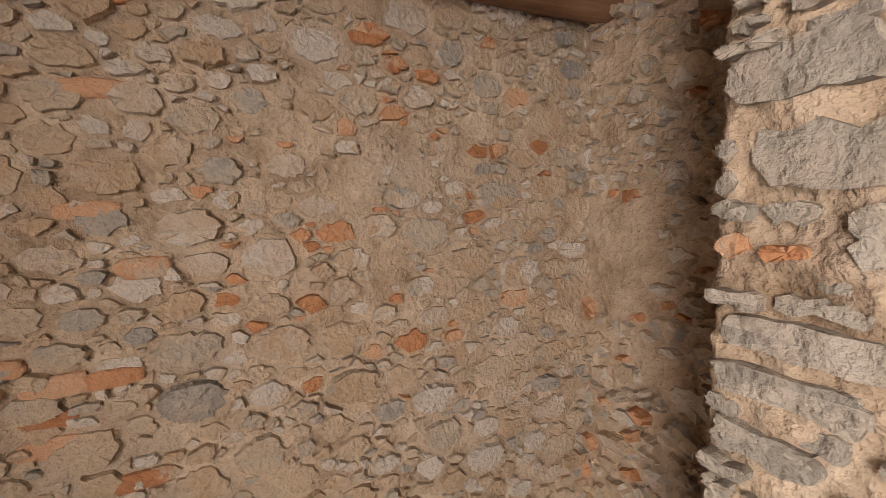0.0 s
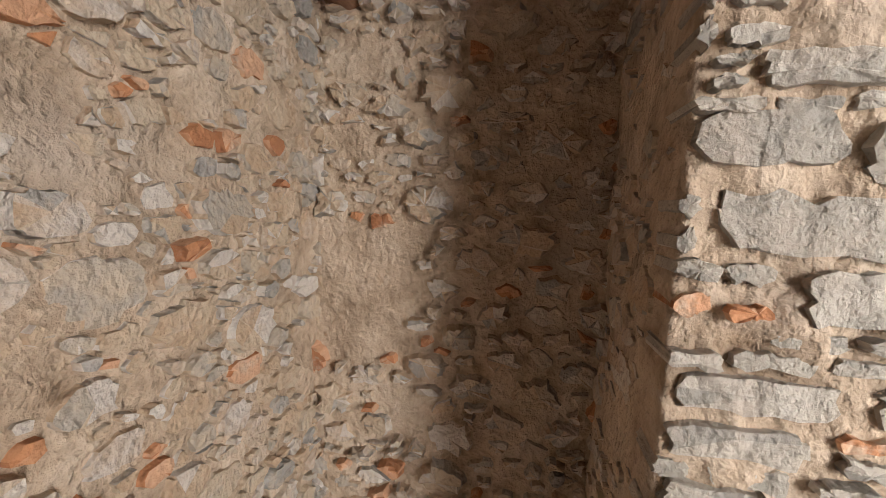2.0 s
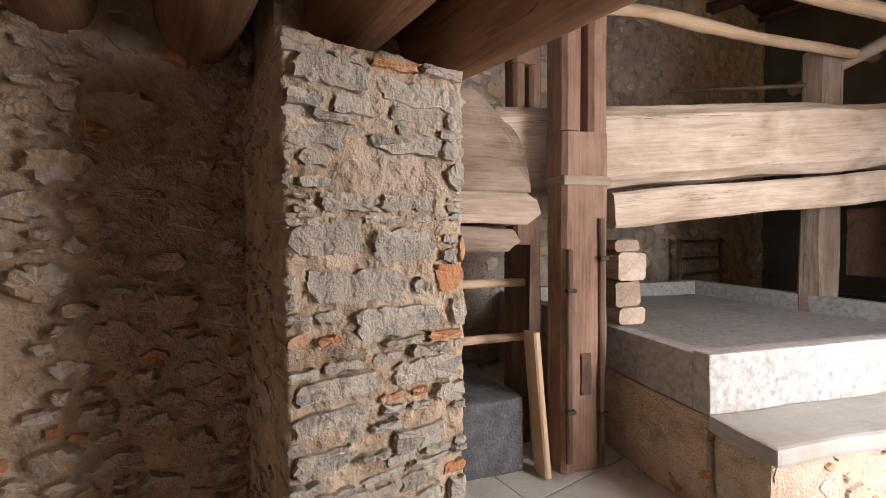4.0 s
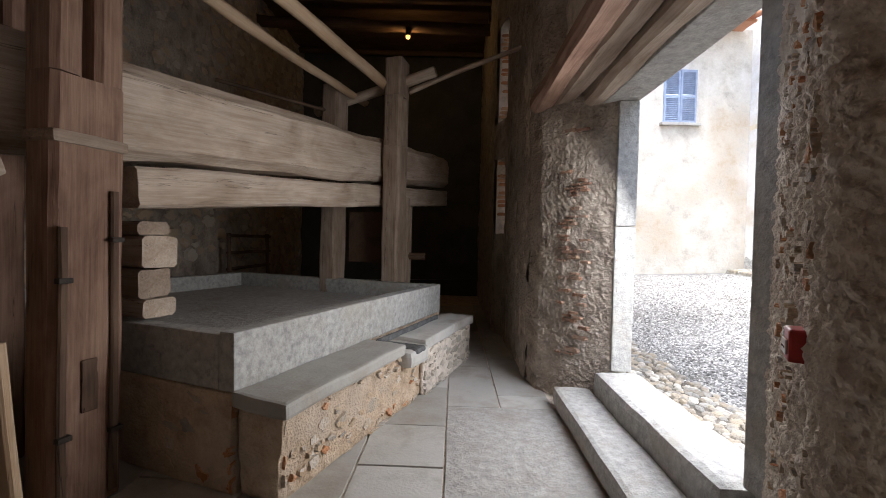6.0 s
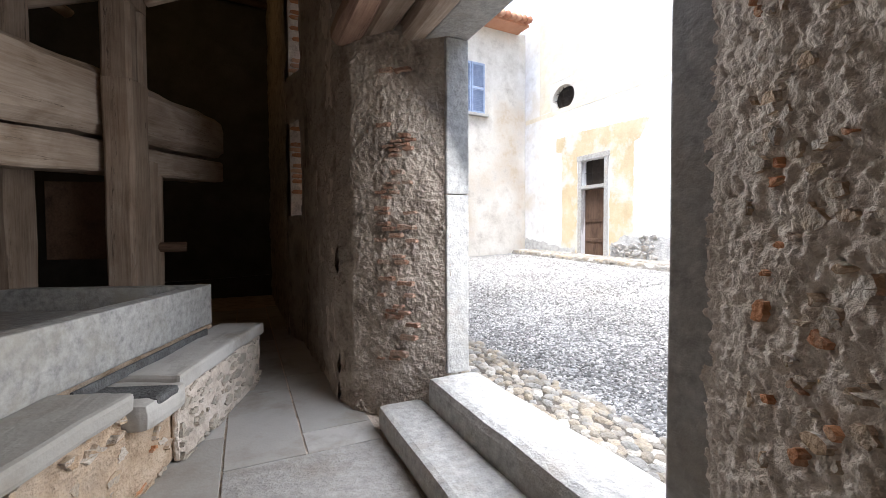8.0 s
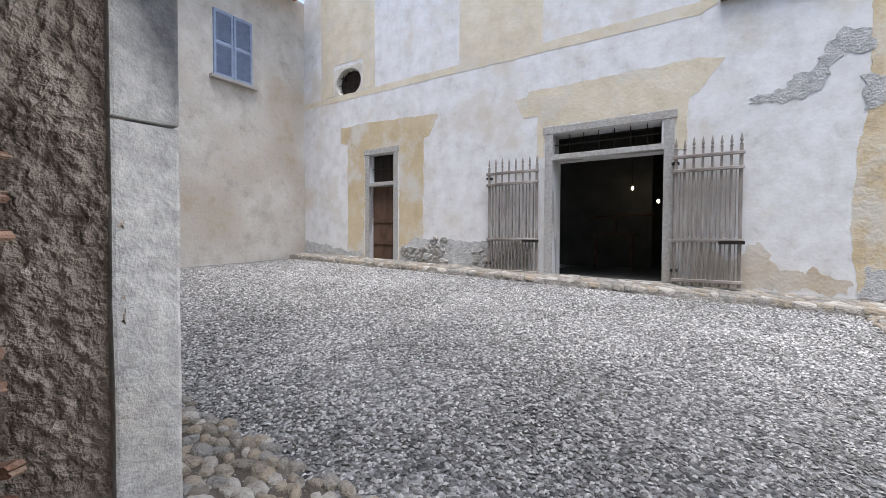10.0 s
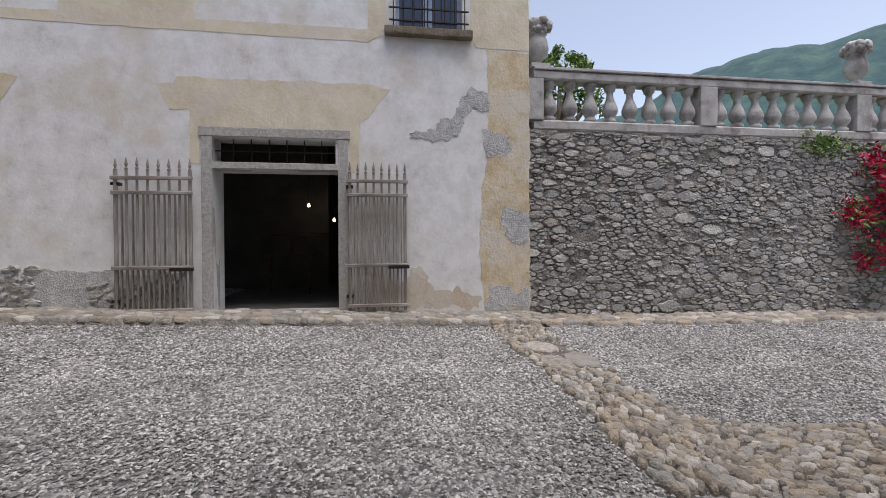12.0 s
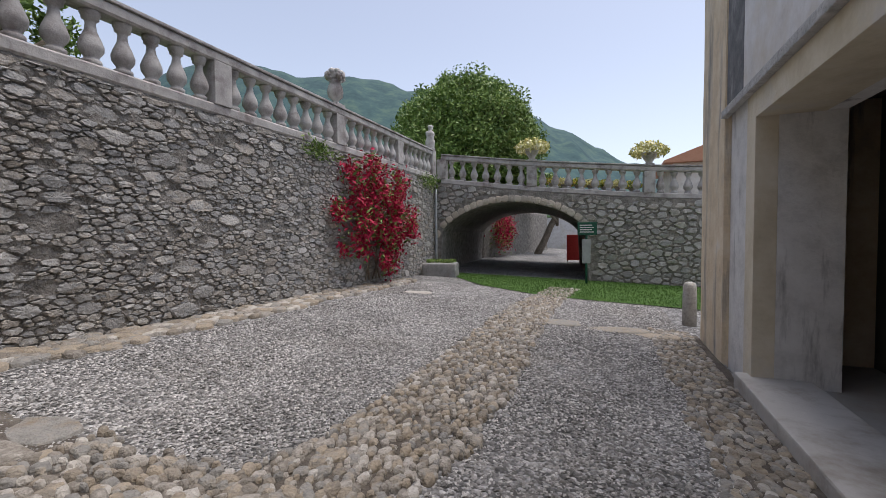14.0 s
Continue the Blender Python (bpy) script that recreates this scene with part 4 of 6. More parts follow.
south_house = tagged(part("wall_yard_south", holed(8.3, 8.5, 0.5, [(5.12, 6.2, 5.45, 7.15)]), M_PLASTER_OLD, None, "", wall_frame((OUTER, -12.9, 0.3), (-1, 0, 0))), "cream plastered house wall closing the yard", "wall", "", "structure")
tagged(part("yard_south_roof", box(FACADE + 0.35, OUTER, -14.5, -12.25, 8.72, 8.8), M_TERRACOTTA), "clay tile eaves of the yard house", "roof", "", "structure")

# retaining wall and terrace
RET = -10.54
ret_m = wall_frame((RET, 0.62, 0.0), (0, 1, 0))
ret = tagged(part("wall_retaining", rough_sheet(14.6, 4.15, 0.09, 0.04, 14, 0.6), M_YARD_MORTAR, None, "", ret_m, True), "old dry-laid retaining wall of grey field stones", "wall", "", "structure")
tagged(part("terrace", box(-60, RET - 0.3, 0.6, 60, 3.9, 4.1), M_GRASS), "planted terrace above the retaining wall", "ground", "", "structure")

# bridge
BR_A, BR_B = Vector((RET, 15.0)), Vector((2.5, 16.3))
br_dir = (BR_B - BR_A).normalized()
br_m = wall_frame((BR_A.x, BR_A.y, -0.2), br_dir) 
br_len = (BR_B - BR_A).length
ARCH = (3.15, 2.95, 1.95, 1.4)   # centre, half width, springing, rise


def bridge_top(s):
    return 4.25 - 0.14 * s + 0.004 * s * s


bm = bmesh.new()
n = 90
front, back = [], []
for i in range(n + 1):
    s = br_len * i / n
    c, hw, sp, rise = ARCH
    k = (s - c) / hw
    low = 0.0 if abs(k) >= 1 else sp + rise * (1 - abs(k) ** 2.0) ** 0.62
    front.append((s, low, bridge_top(s)))
rows = []
for z in (0.0, -9.5):
    rows.append([(bm.verts.new((s, lo, z)), bm.verts.new((s, hi, z))) for s, lo, hi in front])
for a, b in zip(rows[0], rows[0][1:]):
    bm.faces.new((a[0], b[0], b[1], a[1]))
for a, b in zip(rows[1], rows[1][1:]):
    bm.faces.new((a[0], b[0], b[1], a[1]))
for k in (0, 1):
    for i in range(n):
        bm.faces.new((rows[0][i][k], rows[0][i + 1][k], rows[1][i + 1][k], rows[1][i][k]))
bridge = tagged(part("bridge", bm, M_YARD_MORTAR, None, "", br_m), "stone bridge with a low segmental arch over the drive", "bridge", "", "structure")


# ---- the press ----
BEFORE_PRESS = set(bpy.data.objects)

def plan_frame(x, y, ux, uy):
    u = Vector((ux, uy, 0)).normalized()
    w = Vector((-u.y, u.x, 0))
    m = Matrix((u, w, Vector((0, 0, 1)))).transposed().to_4x4()
    m.translation = (x, y, 0)
    return m


BASIN = plan_frame(0.798, -1.898, -0.3376, -0.9413)
BEAM = plan_frame(1.506, -1.866, -0.262, -0.965)

basin = thing("stone_basin", "large grey granite pressing basin on a rubble plinth", "basin", BASIN)
BL, BW = 3.36, 3.5
part("front_slab", box(0, BL, 0, 0.13, 0.62, 0.99, 0.012, None, 0.007, 7), M_BASIN, basin)
part("far_slab", box(BL - 0.15, BL - 0.004, 0.133, BW, 0.62, 0.985, 0.012, None, 0.006, 5), M_BASIN, basin)
part("back_slab", box(0, BL - 0.163, BW - 0.16, BW, 0.62, 0.985, 0.012, None, 0.006, 5), M_BASIN, basin)
part("near_slab", box(0.004, 0.14, 0.133, BW - 0.163, 0.62, 0.965, 0.012, None, 0.008, 5), M_BASIN, basin)
part("bed", box(0.143, BL - 0.153, 0.133, BW - 0.163, 0.62, 0.79, 0.01, None, 0.004, 5), M_TOOLED, basin, "worn grey pressing bed")
part("plinth", box(-0.01, BL + 0.02, 0.012, BW, 0.0, 0.617, 0.02, None, 0.02, 14), M_MORTAR, basin, "rubble and plaster plinth")
part("bench_pier", box(1.97, BL + 0.13, -0.39, -0.344, 0.0, 0.475, 0.02, None, 0.016, 12), M_LIT_LIMECAST, basin, "limewashed rubble support under the ledge", None, True)
bench_plinth = part("bench_plinth", box(0.03, BL + 0.1, -0.34, -0.003, 0.0, 0.53, 0.03, None, 0.028, 16), M_MORTAR, basin, "flaking plastered rubble below the bench", None, True)
part("bench_slab", box(-0.03, 1.5, -0.42, -0.003, 0.54, 0.64, 0.025, None, 0.012, 8), M_SLAB, basin, "worn stone ledge")
part("bench_slab", box(1.93, BL + 0.16, -0.42, -0.003, 0.48, 0.59, 0.025, None, 0.014, 8), M_SLAB, basin, "worn stone ledge")
spout = part("spout", box(1.51, 1.92, -0.47, -0.003, 0.4, 0.56, 0.05, None, 0.012, 8), M_SLAB, basin, "hollowed stone spout", None, True)
# channel and groove are not cut: solid dark blocks mark them
part("channel", box(1.6, 1.83, -0.475, -0.02, 0.5, 0.566, 0.03), M_DARKSTONE, spout, "dark block marking the channel")
part("groove", box(1.5, 3.0, -0.12, -0.1, 0.585, 0.645, 0.006), M_DARKSTONE, basin, "dark strip marking the groove along the ledge")

press = thing("wine_press", "huge old timber lever press with twin posts", "wine press", BEAM)


def slotted_post(u, w, wu, ww, top, slot0, slot1, material, seed):
    """A post with an open upright slot: a solid foot and two cheeks joined above."""
    p = part("post", timber(slot0, wu, ww, seed), material, press, "", between((u, w, 0), (u, w, slot0)))
    inv = p.matrix_basis.inverted()
    for k, s in enumerate((-1, 1)):
        x = u + s * wu * 0.29
        part("cheek", timber(slot1 - slot0 - 0.004, wu * 0.41, ww, seed + 3 + k, 0.006), material, p, "", inv @ between((x, w, slot0 + 0.002), (x, w, slot1 - 0.002)))
    part("head", timber(top - slot1, wu, ww, seed + 7, 0.006, n=4), material, p, "", inv @ between((u, w, slot1), (u, w, top)))
    return p


front_post = slotted_post(-0.14, 0.12, 0.38, 0.24, 3.7, 2.43, 3.25, W_RED_X, 1)
inv = front_post.matrix_basis.inverted()
part("band", box(-0.336, 0.056, -0.018, 0.24, 2.05, 2.12, 0.02, None, 0.006, 4), W_BROWN_X, front_post, "worn oak band across the post", inv)
for u, z0, z1 in ((-0.29, 0.1, 1.6), (-0.02, 0.05, 1.82)):
    strap = part("batten", timber(z1 - z0, 0.045, 0.03, 40 + int(z1 * 10), 0.006, 0.006), W_DARK_X, front_post, "dark guide batten", inv @ between((u, -0.015, z0), (u, -0.015, z1)))
    for z in (z0 + 0.35, z1 - 0.3):
        part("staple", box(u - 0.035, u + 0.035, -0.05, -0.01, z, z + 0.03, 0.006), M_IRON, front_post, "rusty staple", inv)
# hole left uncut: its shade is put into this block's dark colour
part("mortise", box(-0.19, -0.1, -0.012, 0.02, 0.56, 0.86, 0.008, None, 0.012, 4), W_DARK_Z, front_post, "broken mortise, its shaded hole drawn as a dark block", inv)
slotted_post(-0.02, 1.12, 0.3, 0.22, 3.7, 2.7, 3.3, W_RED_X, 11)
far_post = slotted_post(3.79, -0.15, 0.34, 0.26, 4.12, 2.9, 3.6, W_BROWN_X, 21)
inv = far_post.matrix_basis.inverted()
part("cheek", timber(2.2, 0.16, 0.24, 25, 0.01, taper=0.12), W_BROWN_X, far_post, "", inv @ between((4.06, -0.16, 0), (4.06, -0.16, 2.2)))
part("cheek", timber(2.08, 0.1, 0.2, 26, 0.01), W_BROWN_X, far_post, "", inv @ between((4.2, -0.16, 0), (4.2, -0.16, 2.08)))
part("peg", timber(0.42, 0.1, 0.1, 27, 0.006), W_DARK_X, far_post, "square peg", inv @ between((4.05, -0.1, 1.33), (4.22, -0.52, 1.33)))
part("post", timber(3.8, 0.34, 0.26, 28), W_BROWN_X, press, "", between((3.72, 0.8, 0), (3.72, 0.8, 3.8)))
part("panel", box(3.95, 4.0, 0.05, 0.66, 1.22, 1.98, 0.006), W_DARK_X, press, "dark plank panel")
part("crossbar", log(2.0, 0.07, 0.08, 29, 0.012), W_OAK_X, press, "", between((3.9, 1.25, 3.52), (3.86, -0.72, 3.96)), True)
part("lever_beam", timber(7.1, 0.5, 0.68, 5, 0.028, 0.06, 40, 0.12), W_OAK_X, press, "massive squared oak lever", between((-0.62, 0.58, 2.33), (6.4, 0.04, 2.94)))
part("under_beam", timber(6.1, 0.5, 0.29, 6, 0.02, 0.015, 34), W_OAK_X, press, "lower timber of the lever", between((0.36, 0.53, 1.9), (6.35, 0.07, 2.42)))
part("lever_tip", timber(0.9, 0.42, 0.4, 9, 0.07, 0.12, 12, 0.45), W_OAK_X, press, "splintered end of the lever", between((5.7, 0.1, 3.02), (6.6, 0.03, 2.95)))


def hewn(outline, w0, w1, seed, rough):
    """A rough-hewn block over an outline in the upright plane of the lever."""
    bm = prism(outline, w0, w1)
    bmesh.ops.triangulate(bm, faces=[f for f in bm.faces if len(f.verts) > 4])
    bmesh.ops.subdivide_edges(bm, edges=bm.edges[:], cuts=9, use_grid_fill=True)
    for v in bm.verts:
        v.co.y += rough * 1.3 * noise.noise(Vector((v.co.x * 1.1 + v.co.z, seed, v.co.z * 13)))
        q = Vector((v.co.x * 1.6, v.co.y * 3, v.co.z * 7)) + Vector((seed * 3.7, 0, seed))
        v.co += noise.noise_vector(q) * rough + noise.noise_vector(q * 2.6) * rough * 0.5
    return bm


part("butt", hewn([(-2.2, 2.02), (-1.4, 2.0), (-0.6, 2.0), (-0.62, 2.2), (-0.74, 2.45), (-0.95, 2.64), (-1.3, 2.74), (-2.2, 2.9)], 0.02, 1.05, 7, 0.035), W_BROWN_X, press, "rough root end of the lever", None, True)
part("butt", hewn([(-2.2, 1.8), (-1.3, 1.79), (-0.64, 1.78), (-0.56, 1.84), (-0.57, 1.93), (-0.66, 1.97), (-1.3, 1.98), (-2.2, 1.99)], -0.05, 0.95, 8, 0.025), W_OAK_X, press, "split rounded timber", None, True)
part("butt", hewn([(-2.2, 1.52), (-1.3, 1.55), (-0.75, 1.6), (-0.66, 1.68), (-0.7, 1.76), (-1.3, 1.765), (-2.2, 1.77)], 0.02, 0.9, 13, 0.04), W_BROWN_X, press, "cracked lower timber", None, True)
for i, (z0, z1, c) in enumerate(((0.985, 1.12, 0.0), (1.125, 1.33, 0.02), (1.335, 1.56, 0.0), (1.565, 1.66, 0.03))):
    part("packing_block", timber(0.5, 0.26 - c, z1 - z0 - 0.004, 50 + i, 0.012, 0.014, 6), W_BROWN_X if i % 2 else W_OAK_X, press, "stacked oak packing block", between((0.45 - c, 0.2 + c, (z0 + z1) / 2), (0.45, 0.72, (z0 + z1) / 2)))
part("rack_post", timber(1.62, 0.16, 0.2, 60), W_DARK_X, press, "", between((-0.36, 0.62, 0), (-0.36, 0.62, 1.62)))
for z in (1.32, 0.88):
    part("rung", log(1.45, 0.036, 0.034, 61, 0.006), W_PALE_X, press, "smooth round rung", between((-1.8, 0.5, z + 0.02), (-0.37, 0.52, z)), True)
tagged(part("stone_block", box(-2.1, -0.56, 0.15, 1.15, 0, 0.54, 0.03, None, 0.015, 10), M_DARKSTONE, None, "", BEAM), "blackened rough stone block beside the press post", "stone block")
tagged(part("plank", timber(1.0, 0.17, 0.05, 62, 0.006, 0.008), W_PALE_X, None, "", BEAM @ between((-0.46, 0.06, 0.02), (-0.5, 0.14, 0.99), 90)), "pale split plank leaning on the press post", "plank")


def bw(u, w, z):
    return BEAM @ Vector((u, w, z))


pole("roof_pole", bw(-0.6, 0.0, 3.76), bw(3.75, 0.0, 3.78), 0.075, 0.07, W_PALE_X, "long pale squared pole laid over the press posts", "pole", seed=70)
pole("roof_pole", bw(-0.6, 0.58, 3.66), bw(4.2, 0.55, 3.7), 0.06, 0.05, W_PALE_X, "crooked barked pole laid over the press posts", "pole", seed=71, rough=0.022)
pole("strut_pole", bw(3.9, -0.3, 3.72), (-1.36, -5.14, 4.2), 0.04, 0.032, W_OAK_X, "thin brace from the press post to the wall", "pole", seed=72)
pole("hanging_bar", (2.5, -4.6, 3.5), bw(3.7, 0.78, 3.42), 0.025, 0.025, W_DARK_X, "thin dark bar behind the press", "bar", seed=73, rough=0.004)
for i, (y, z) in enumerate(((-4.0, 6.6), (-6.5, 6.6), (-9.0, 6.32))):
    pole("tie_beam", (-1.3, y, z), (4.0, y + 0.2, z + 0.05), 0.13, 0.12, W_DARK_X, "dark round tie beam under the roof", "beam", seed=74 + i, rough=0.03)
for i in range(9):
    y = -0.9 - 1.3 * i
    pole("rafter", (-1.9, y, 6.75), (4.1, y + 0.1, 6.8), 0.07, 0.07, W_DARK_X, "dark round rafter under the roof boards", "beam", seed=80 + i)

rack = thing("wooden_rack", "dark wooden frame against the back wall", "rack", Matrix.Translation((3.6, -7.1, 0)))
for y in (0.0, -1.6):
    part("leg", timber(1.62, 0.07, 0.07, 90, 0.005), W_DARK_X, rack, "", between((0, y, 0), (0.06, y, 1.6)))
for z in (0.95, 1.25, 1.57):
    part("rail", timber(1.75, 0.06, 0.06, 91, 0.005), W_DARK_X, rack, "", between((0.04, 0.06, z), (0.04, -1.66, z)))

spot = thing("spot_lamp", "small warm spotlight glowing on the roof beam", "lamp", Matrix.Translation((0.63, -8.85, 6.1)))
part("holder", lathe([(0.02, 0.18), (0.05, 0.17), (0.06, 0.02), (0.055, 0.0)]), M_IRON, spot, "dark metal holder")
part("bulb", lathe([(0.03, -0.06), (0.05, -0.04), (0.05, -0.001)]), glow("warm_bulb", (1.0, 0.52, 0.08), 0.5), spot, "glowing bulb")
lamp = new("spot_light", bpy.data.lights.new("spot_light", "POINT"))
lamp.data.energy, lamp.data.color, lamp.data.shadow_soft_size = 1.4, (1.0, 0.6, 0.22), 0.05
lamp.location = (0.63, -8.9, 5.95)

alarm = thing("fire_alarm", "red fire alarm call point on the rough wall", "fire alarm", Matrix.Translation((-1.565, -0.711, 1.288)) @ pose(0, 0, 0, 0, 0, -30))
part("case", box(-0.03, 0.03, -0.046, 0.046, -0.05, 0.05, 0.008), M_RED, alarm)
part("plate", box(0.031, 0.036, -0.035, 0.035, -0.03, 0.015, 0.002), M_WHITE, alarm, "white push plate")
part("mark", box(0.036, 0.038, -0.012, 0.012, 0.025, 0.04, 0.002), M_WHITE, alarm, "pale printed mark")
for y in (-0.02, 0.01):
    part("mark", box(0.0365, 0.038, y, y + 0.014, -0.012, -0.006), M_IRON, alarm, "dark printed bar")

HOUSE |= set(bpy.data.objects) - BEFORE_PRESS


# ---- the villa's front ----
def patch(name, outline, proud, material, label, wobble=0.02, seed=0, parent=None):
    """A layer of paint or render on the villa wall: an outline of (y, z), its edges slightly ragged."""
    pts = []
    for (a, b), (c, d) in zip(outline, outline[1:] + outline[:1]):
        n = max(1, round(math.dist((a, b), (c, d)) / 0.045))
        for i in range(n):
            y, z = a + (c - a) * i / n, b + (d - b) * i / n
            q = noise.noise_vector(Vector((y * 3.1 + seed, z * 3.1, seed * 1.7)))
            q2 = noise.noise_vector(Vector((y * 11 + seed, z * 11, seed)))
            q3 = noise.noise_vector(Vector((y * 29 + seed, z * 29, seed)))
            pts.append((y + (q.y + q2.y * 0.6 + q3.y * 0.4) * wobble, z + (q.z + q2.z * 0.6 + q3.z * 0.4) * wobble))
    bm = bmesh.new()
    f = [bm.verts.new((FACADE + proud, y, z)) for y, z in pts]
    g = [bm.verts.new((FACADE - 0.01, y, z)) for y, z in pts]
    bm.faces.new(f)
    for i in range(len(pts)):
        j = (i + 1) % len(pts)
        bm.faces.new((f[i], g[i], g[j], f[j]))
    ob = part(name, bm, material, parent)
    return tagged(ob, label, "wall paint", "", "structure") if parent is None else ob


patch("paint_gate", [(-5.3, 3.3), (-5.3, 4.2), (-5.62, 4.2), (-5.85, 4.62), (-5.55, 4.62), (-5.5, 4.75), (-2.3, 4.75), (-1.98, 4.66), (-2.35, 4.15), (-2.5, 4.1), (-2.52, 3.2), (-2.7, 3.2), (-2.7, 3.93), (-5.14, 3.93), (-5.14, 3.3)], 0.006, M_OCHRE_PALE, "pale ochre painted surround above the gateway", 0.03, 1)
patch("paint_door", [(-11.0, 1.05), (-11.0, 4.25), (-11.28, 4.32), (-11.25, 4.75), (-10.6, 4.78), (-8.0, 4.66), (-7.83, 4.62), (-8.12, 4.15), (-8.3, 4.12), (-8.3, 1.5), (-8.7, 1.35), (-9.1, 1.0), (-9.1, 3.98), (-10.34, 3.98), (-10.34, 1.0)], 0.006, M_OCHRE, "strong ochre painted surround of the small door", 0.03, 2)
patch("paint_band", [(-12.88, 5.55), (-2.35, 5.5), (-2.1, 5.62), (-2.1, 5.72), (-12.88, 5.7)], 0.005, M_OCHRE_PALE, "ochre painted band along the villa wall", 0.015, 3)
patch("paint_pilaster", [(-12.1, 5.72), (-11.55, 5.72), (-11.55, 6.6), (-10.4, 6.6), (-10.4, 5.72), (-9.95, 5.72), (-9.95, 10.6), (-12.1, 10.6)], 0.006, M_OCHRE_PALE, "ochre painted pilaster round the oval window", 0.012, 4)
patch("paint_pilaster", [(-7.25, 5.6), (-5.2, 5.6), (-5.2, 10.6), (-7.25, 10.6)], 0.006, M_OCHRE_PALE, "ochre painted pilaster on the villa wall", 0.012, 5)
patch("paint_pilaster", [(-2.35, 5.72), (-2.02, 5.72), (-2.02, 7.6), (-0.5, 7.6), (-0.5, 5.72), (-0.4, 5.5), (0.6, 5.5), (0.6, 10.6), (-2.35, 10.6)], 0.006, M_OCHRE_PALE, "ochre painted surround of the barred window", 0.012, 6)
patch("paint_corner", [(-0.25, 0.7), (-0.35, 1.8), (-0.3, 3.0), (-0.18, 3.6), (-0.2, 5.45), (0.6, 5.45), (0.6, 0.7)], 0.006, M_OCHRE_WORN, "peeling ochre corner strip of the villa", 0.04, 7)
patch("render_patch", [(-0.22, 3.55), (-0.25, 4.05), (0.15, 4.0), (0.28, 3.7), (0.1, 3.5)], 0.012, M_GREYREND, "bare grey render where plaster fell off", 0.1, 8)
patch("render_patch", [(0.0, 2.3), (0.1, 2.6), (0.58, 2.5), (0.58, 1.9), (0.3, 1.95)], 0.012, M_GREYREND, "bare grey render where plaster fell off", 0.1, 9)
patch("render_patch", [(-1.62, 3.78), (-1.6, 3.9), (-1.25, 4.0), (-1.0, 4.2), (-0.8, 4.25), (-0.7, 4.5), (-0.55, 4.75), (-0.2, 4.75), (-0.15, 4.35), (-0.5, 4.4), (-0.62, 4.15), (-0.8, 3.85), (-1.1, 3.8)], 0.012, M_GREYREND, "bare grey render where plaster fell off", 0.1, 10)
patch("render_patch", [(-0.25, 0.75), (-0.2, 1.15), (0.1, 1.2), (0.3, 1.0), (0.55, 1.1), (0.55, 0.75)], 0.012, M_GREYREND, "bare grey render where plaster fell off", 0.1, 11)
patch("plaster_loss", [(-2.4, 0.75), (-2.3, 1.5), (-1.8, 1.25), (-1.5, 1.55), (-1.25, 1.2), (-0.9, 1.05), (-0.75, 1.15), (-0.4, 0.95), (-0.3, 0.75)], 0.004, M_PLASTER_OLD, "stained undercoat showing at the wall foot", 0.09, 13)
patch("render_patch", [(-12.88, 0.9), (-12.88, 1.5), (-11.9, 1.35), (-11.1, 1.2), (-10.4, 1.2), (-10.4, 0.9)], 0.01, M_GREYREND, "damp grey foot of the villa wall", 0.08, 12)
rubble_foot = patch("rubble_foot", [(-9.05, 0.6), (-9.05, 1.3), (-8.6, 1.6), (-8.0, 1.5), (-7.2, 1.55), (-6.4, 1.5), (-5.4, 1.3), (-5.35, 0.6)], 0.012, M_GREYREND, "bare rubble foot of the villa wall", 0.06, 13)


def surround(name, y0, y1, z0, z1, zt0, zt1, label, w=0.17):
    """Granite frame with a transom light over the door."""
    d = thing(name, label, "doorway", None, "", "structure")
    x0, x1 = FACADE - 0.3, FACADE + 0.03
    part("jamb", box(x0, x1, y0 - w, y0, z0, zt1, 0.01, None, 0.004, 3), M_GRANITE, d)
    part("jamb", box(x0, x1, y1, y1 + w, z0, zt1, 0.01, None, 0.004, 3), M_GRANITE, d)
    part("transom", box(x0, x1 + 0.003, y0 - 0.005, y1 + 0.005, z1, zt0, 0.01, None, 0.003, 3), M_GRANITE, d)
    part("lintel", box(x0, x1 + 0.006, y0 - w - 0.04, y1 + w + 0.04, zt1 + 0.002, zt1 + 0.16, 0.01, None, 0.004, 3), M_GRANITE, d)
    part("sill", box(x0, x1 + 0.1, y0 - w, y1 + w, z0 - 0.12, z0, 0.015, None, 0.005, 4), M_GRANITE, d)
    grille = part("grille", box(FACADE - 0.14, FACADE - 0.12, y0, y1, (zt0 + zt1) / 2 - 0.01, (zt0 + zt1) / 2 + 0.01), M_IRON, d, "thin iron grille")
    n = max(3, round((y1 - y0) / 0.3))
    for i in range(1, n):
        y = y0 + (y1 - y0) * i / n
        part("bar", box(FACADE - 0.145, FACADE - 0.125, y - 0.008, y + 0.008, zt0, zt1), M_IRON, grille)
    return d


surround("door_3", -4.95, -2.88, 0.78, 3.22, 3.33, 3.76, "wide granite gateway into the dark villa ground floor")
small = surround("door_4", -10.16, -9.28, 0.9, 3.0, 3.1, 3.86, "narrow granite doorway with a dark wooden door", 0.14)
for i in range(5):
    part("board", box(FACADE - 0.2, FACADE - 0.16, -10.16 + 0.176 * i, -10.16 + 0.176 * i + 0.173, 0.91, 2.99, 0.005), W_DARK_Z, small)
part("glass_back", box(FACADE - 0.22, FACADE - 0.2, -10.16, -9.28, 3.1, 3.86), M_IRON, small, "dark fanlight")
for z in (1.4, 2.0):
    part("rail", box(FACADE - 0.158, FACADE - 0.13, -10.12, -9.32, z, z + 0.1, 0.006), W_DARK_X, small)


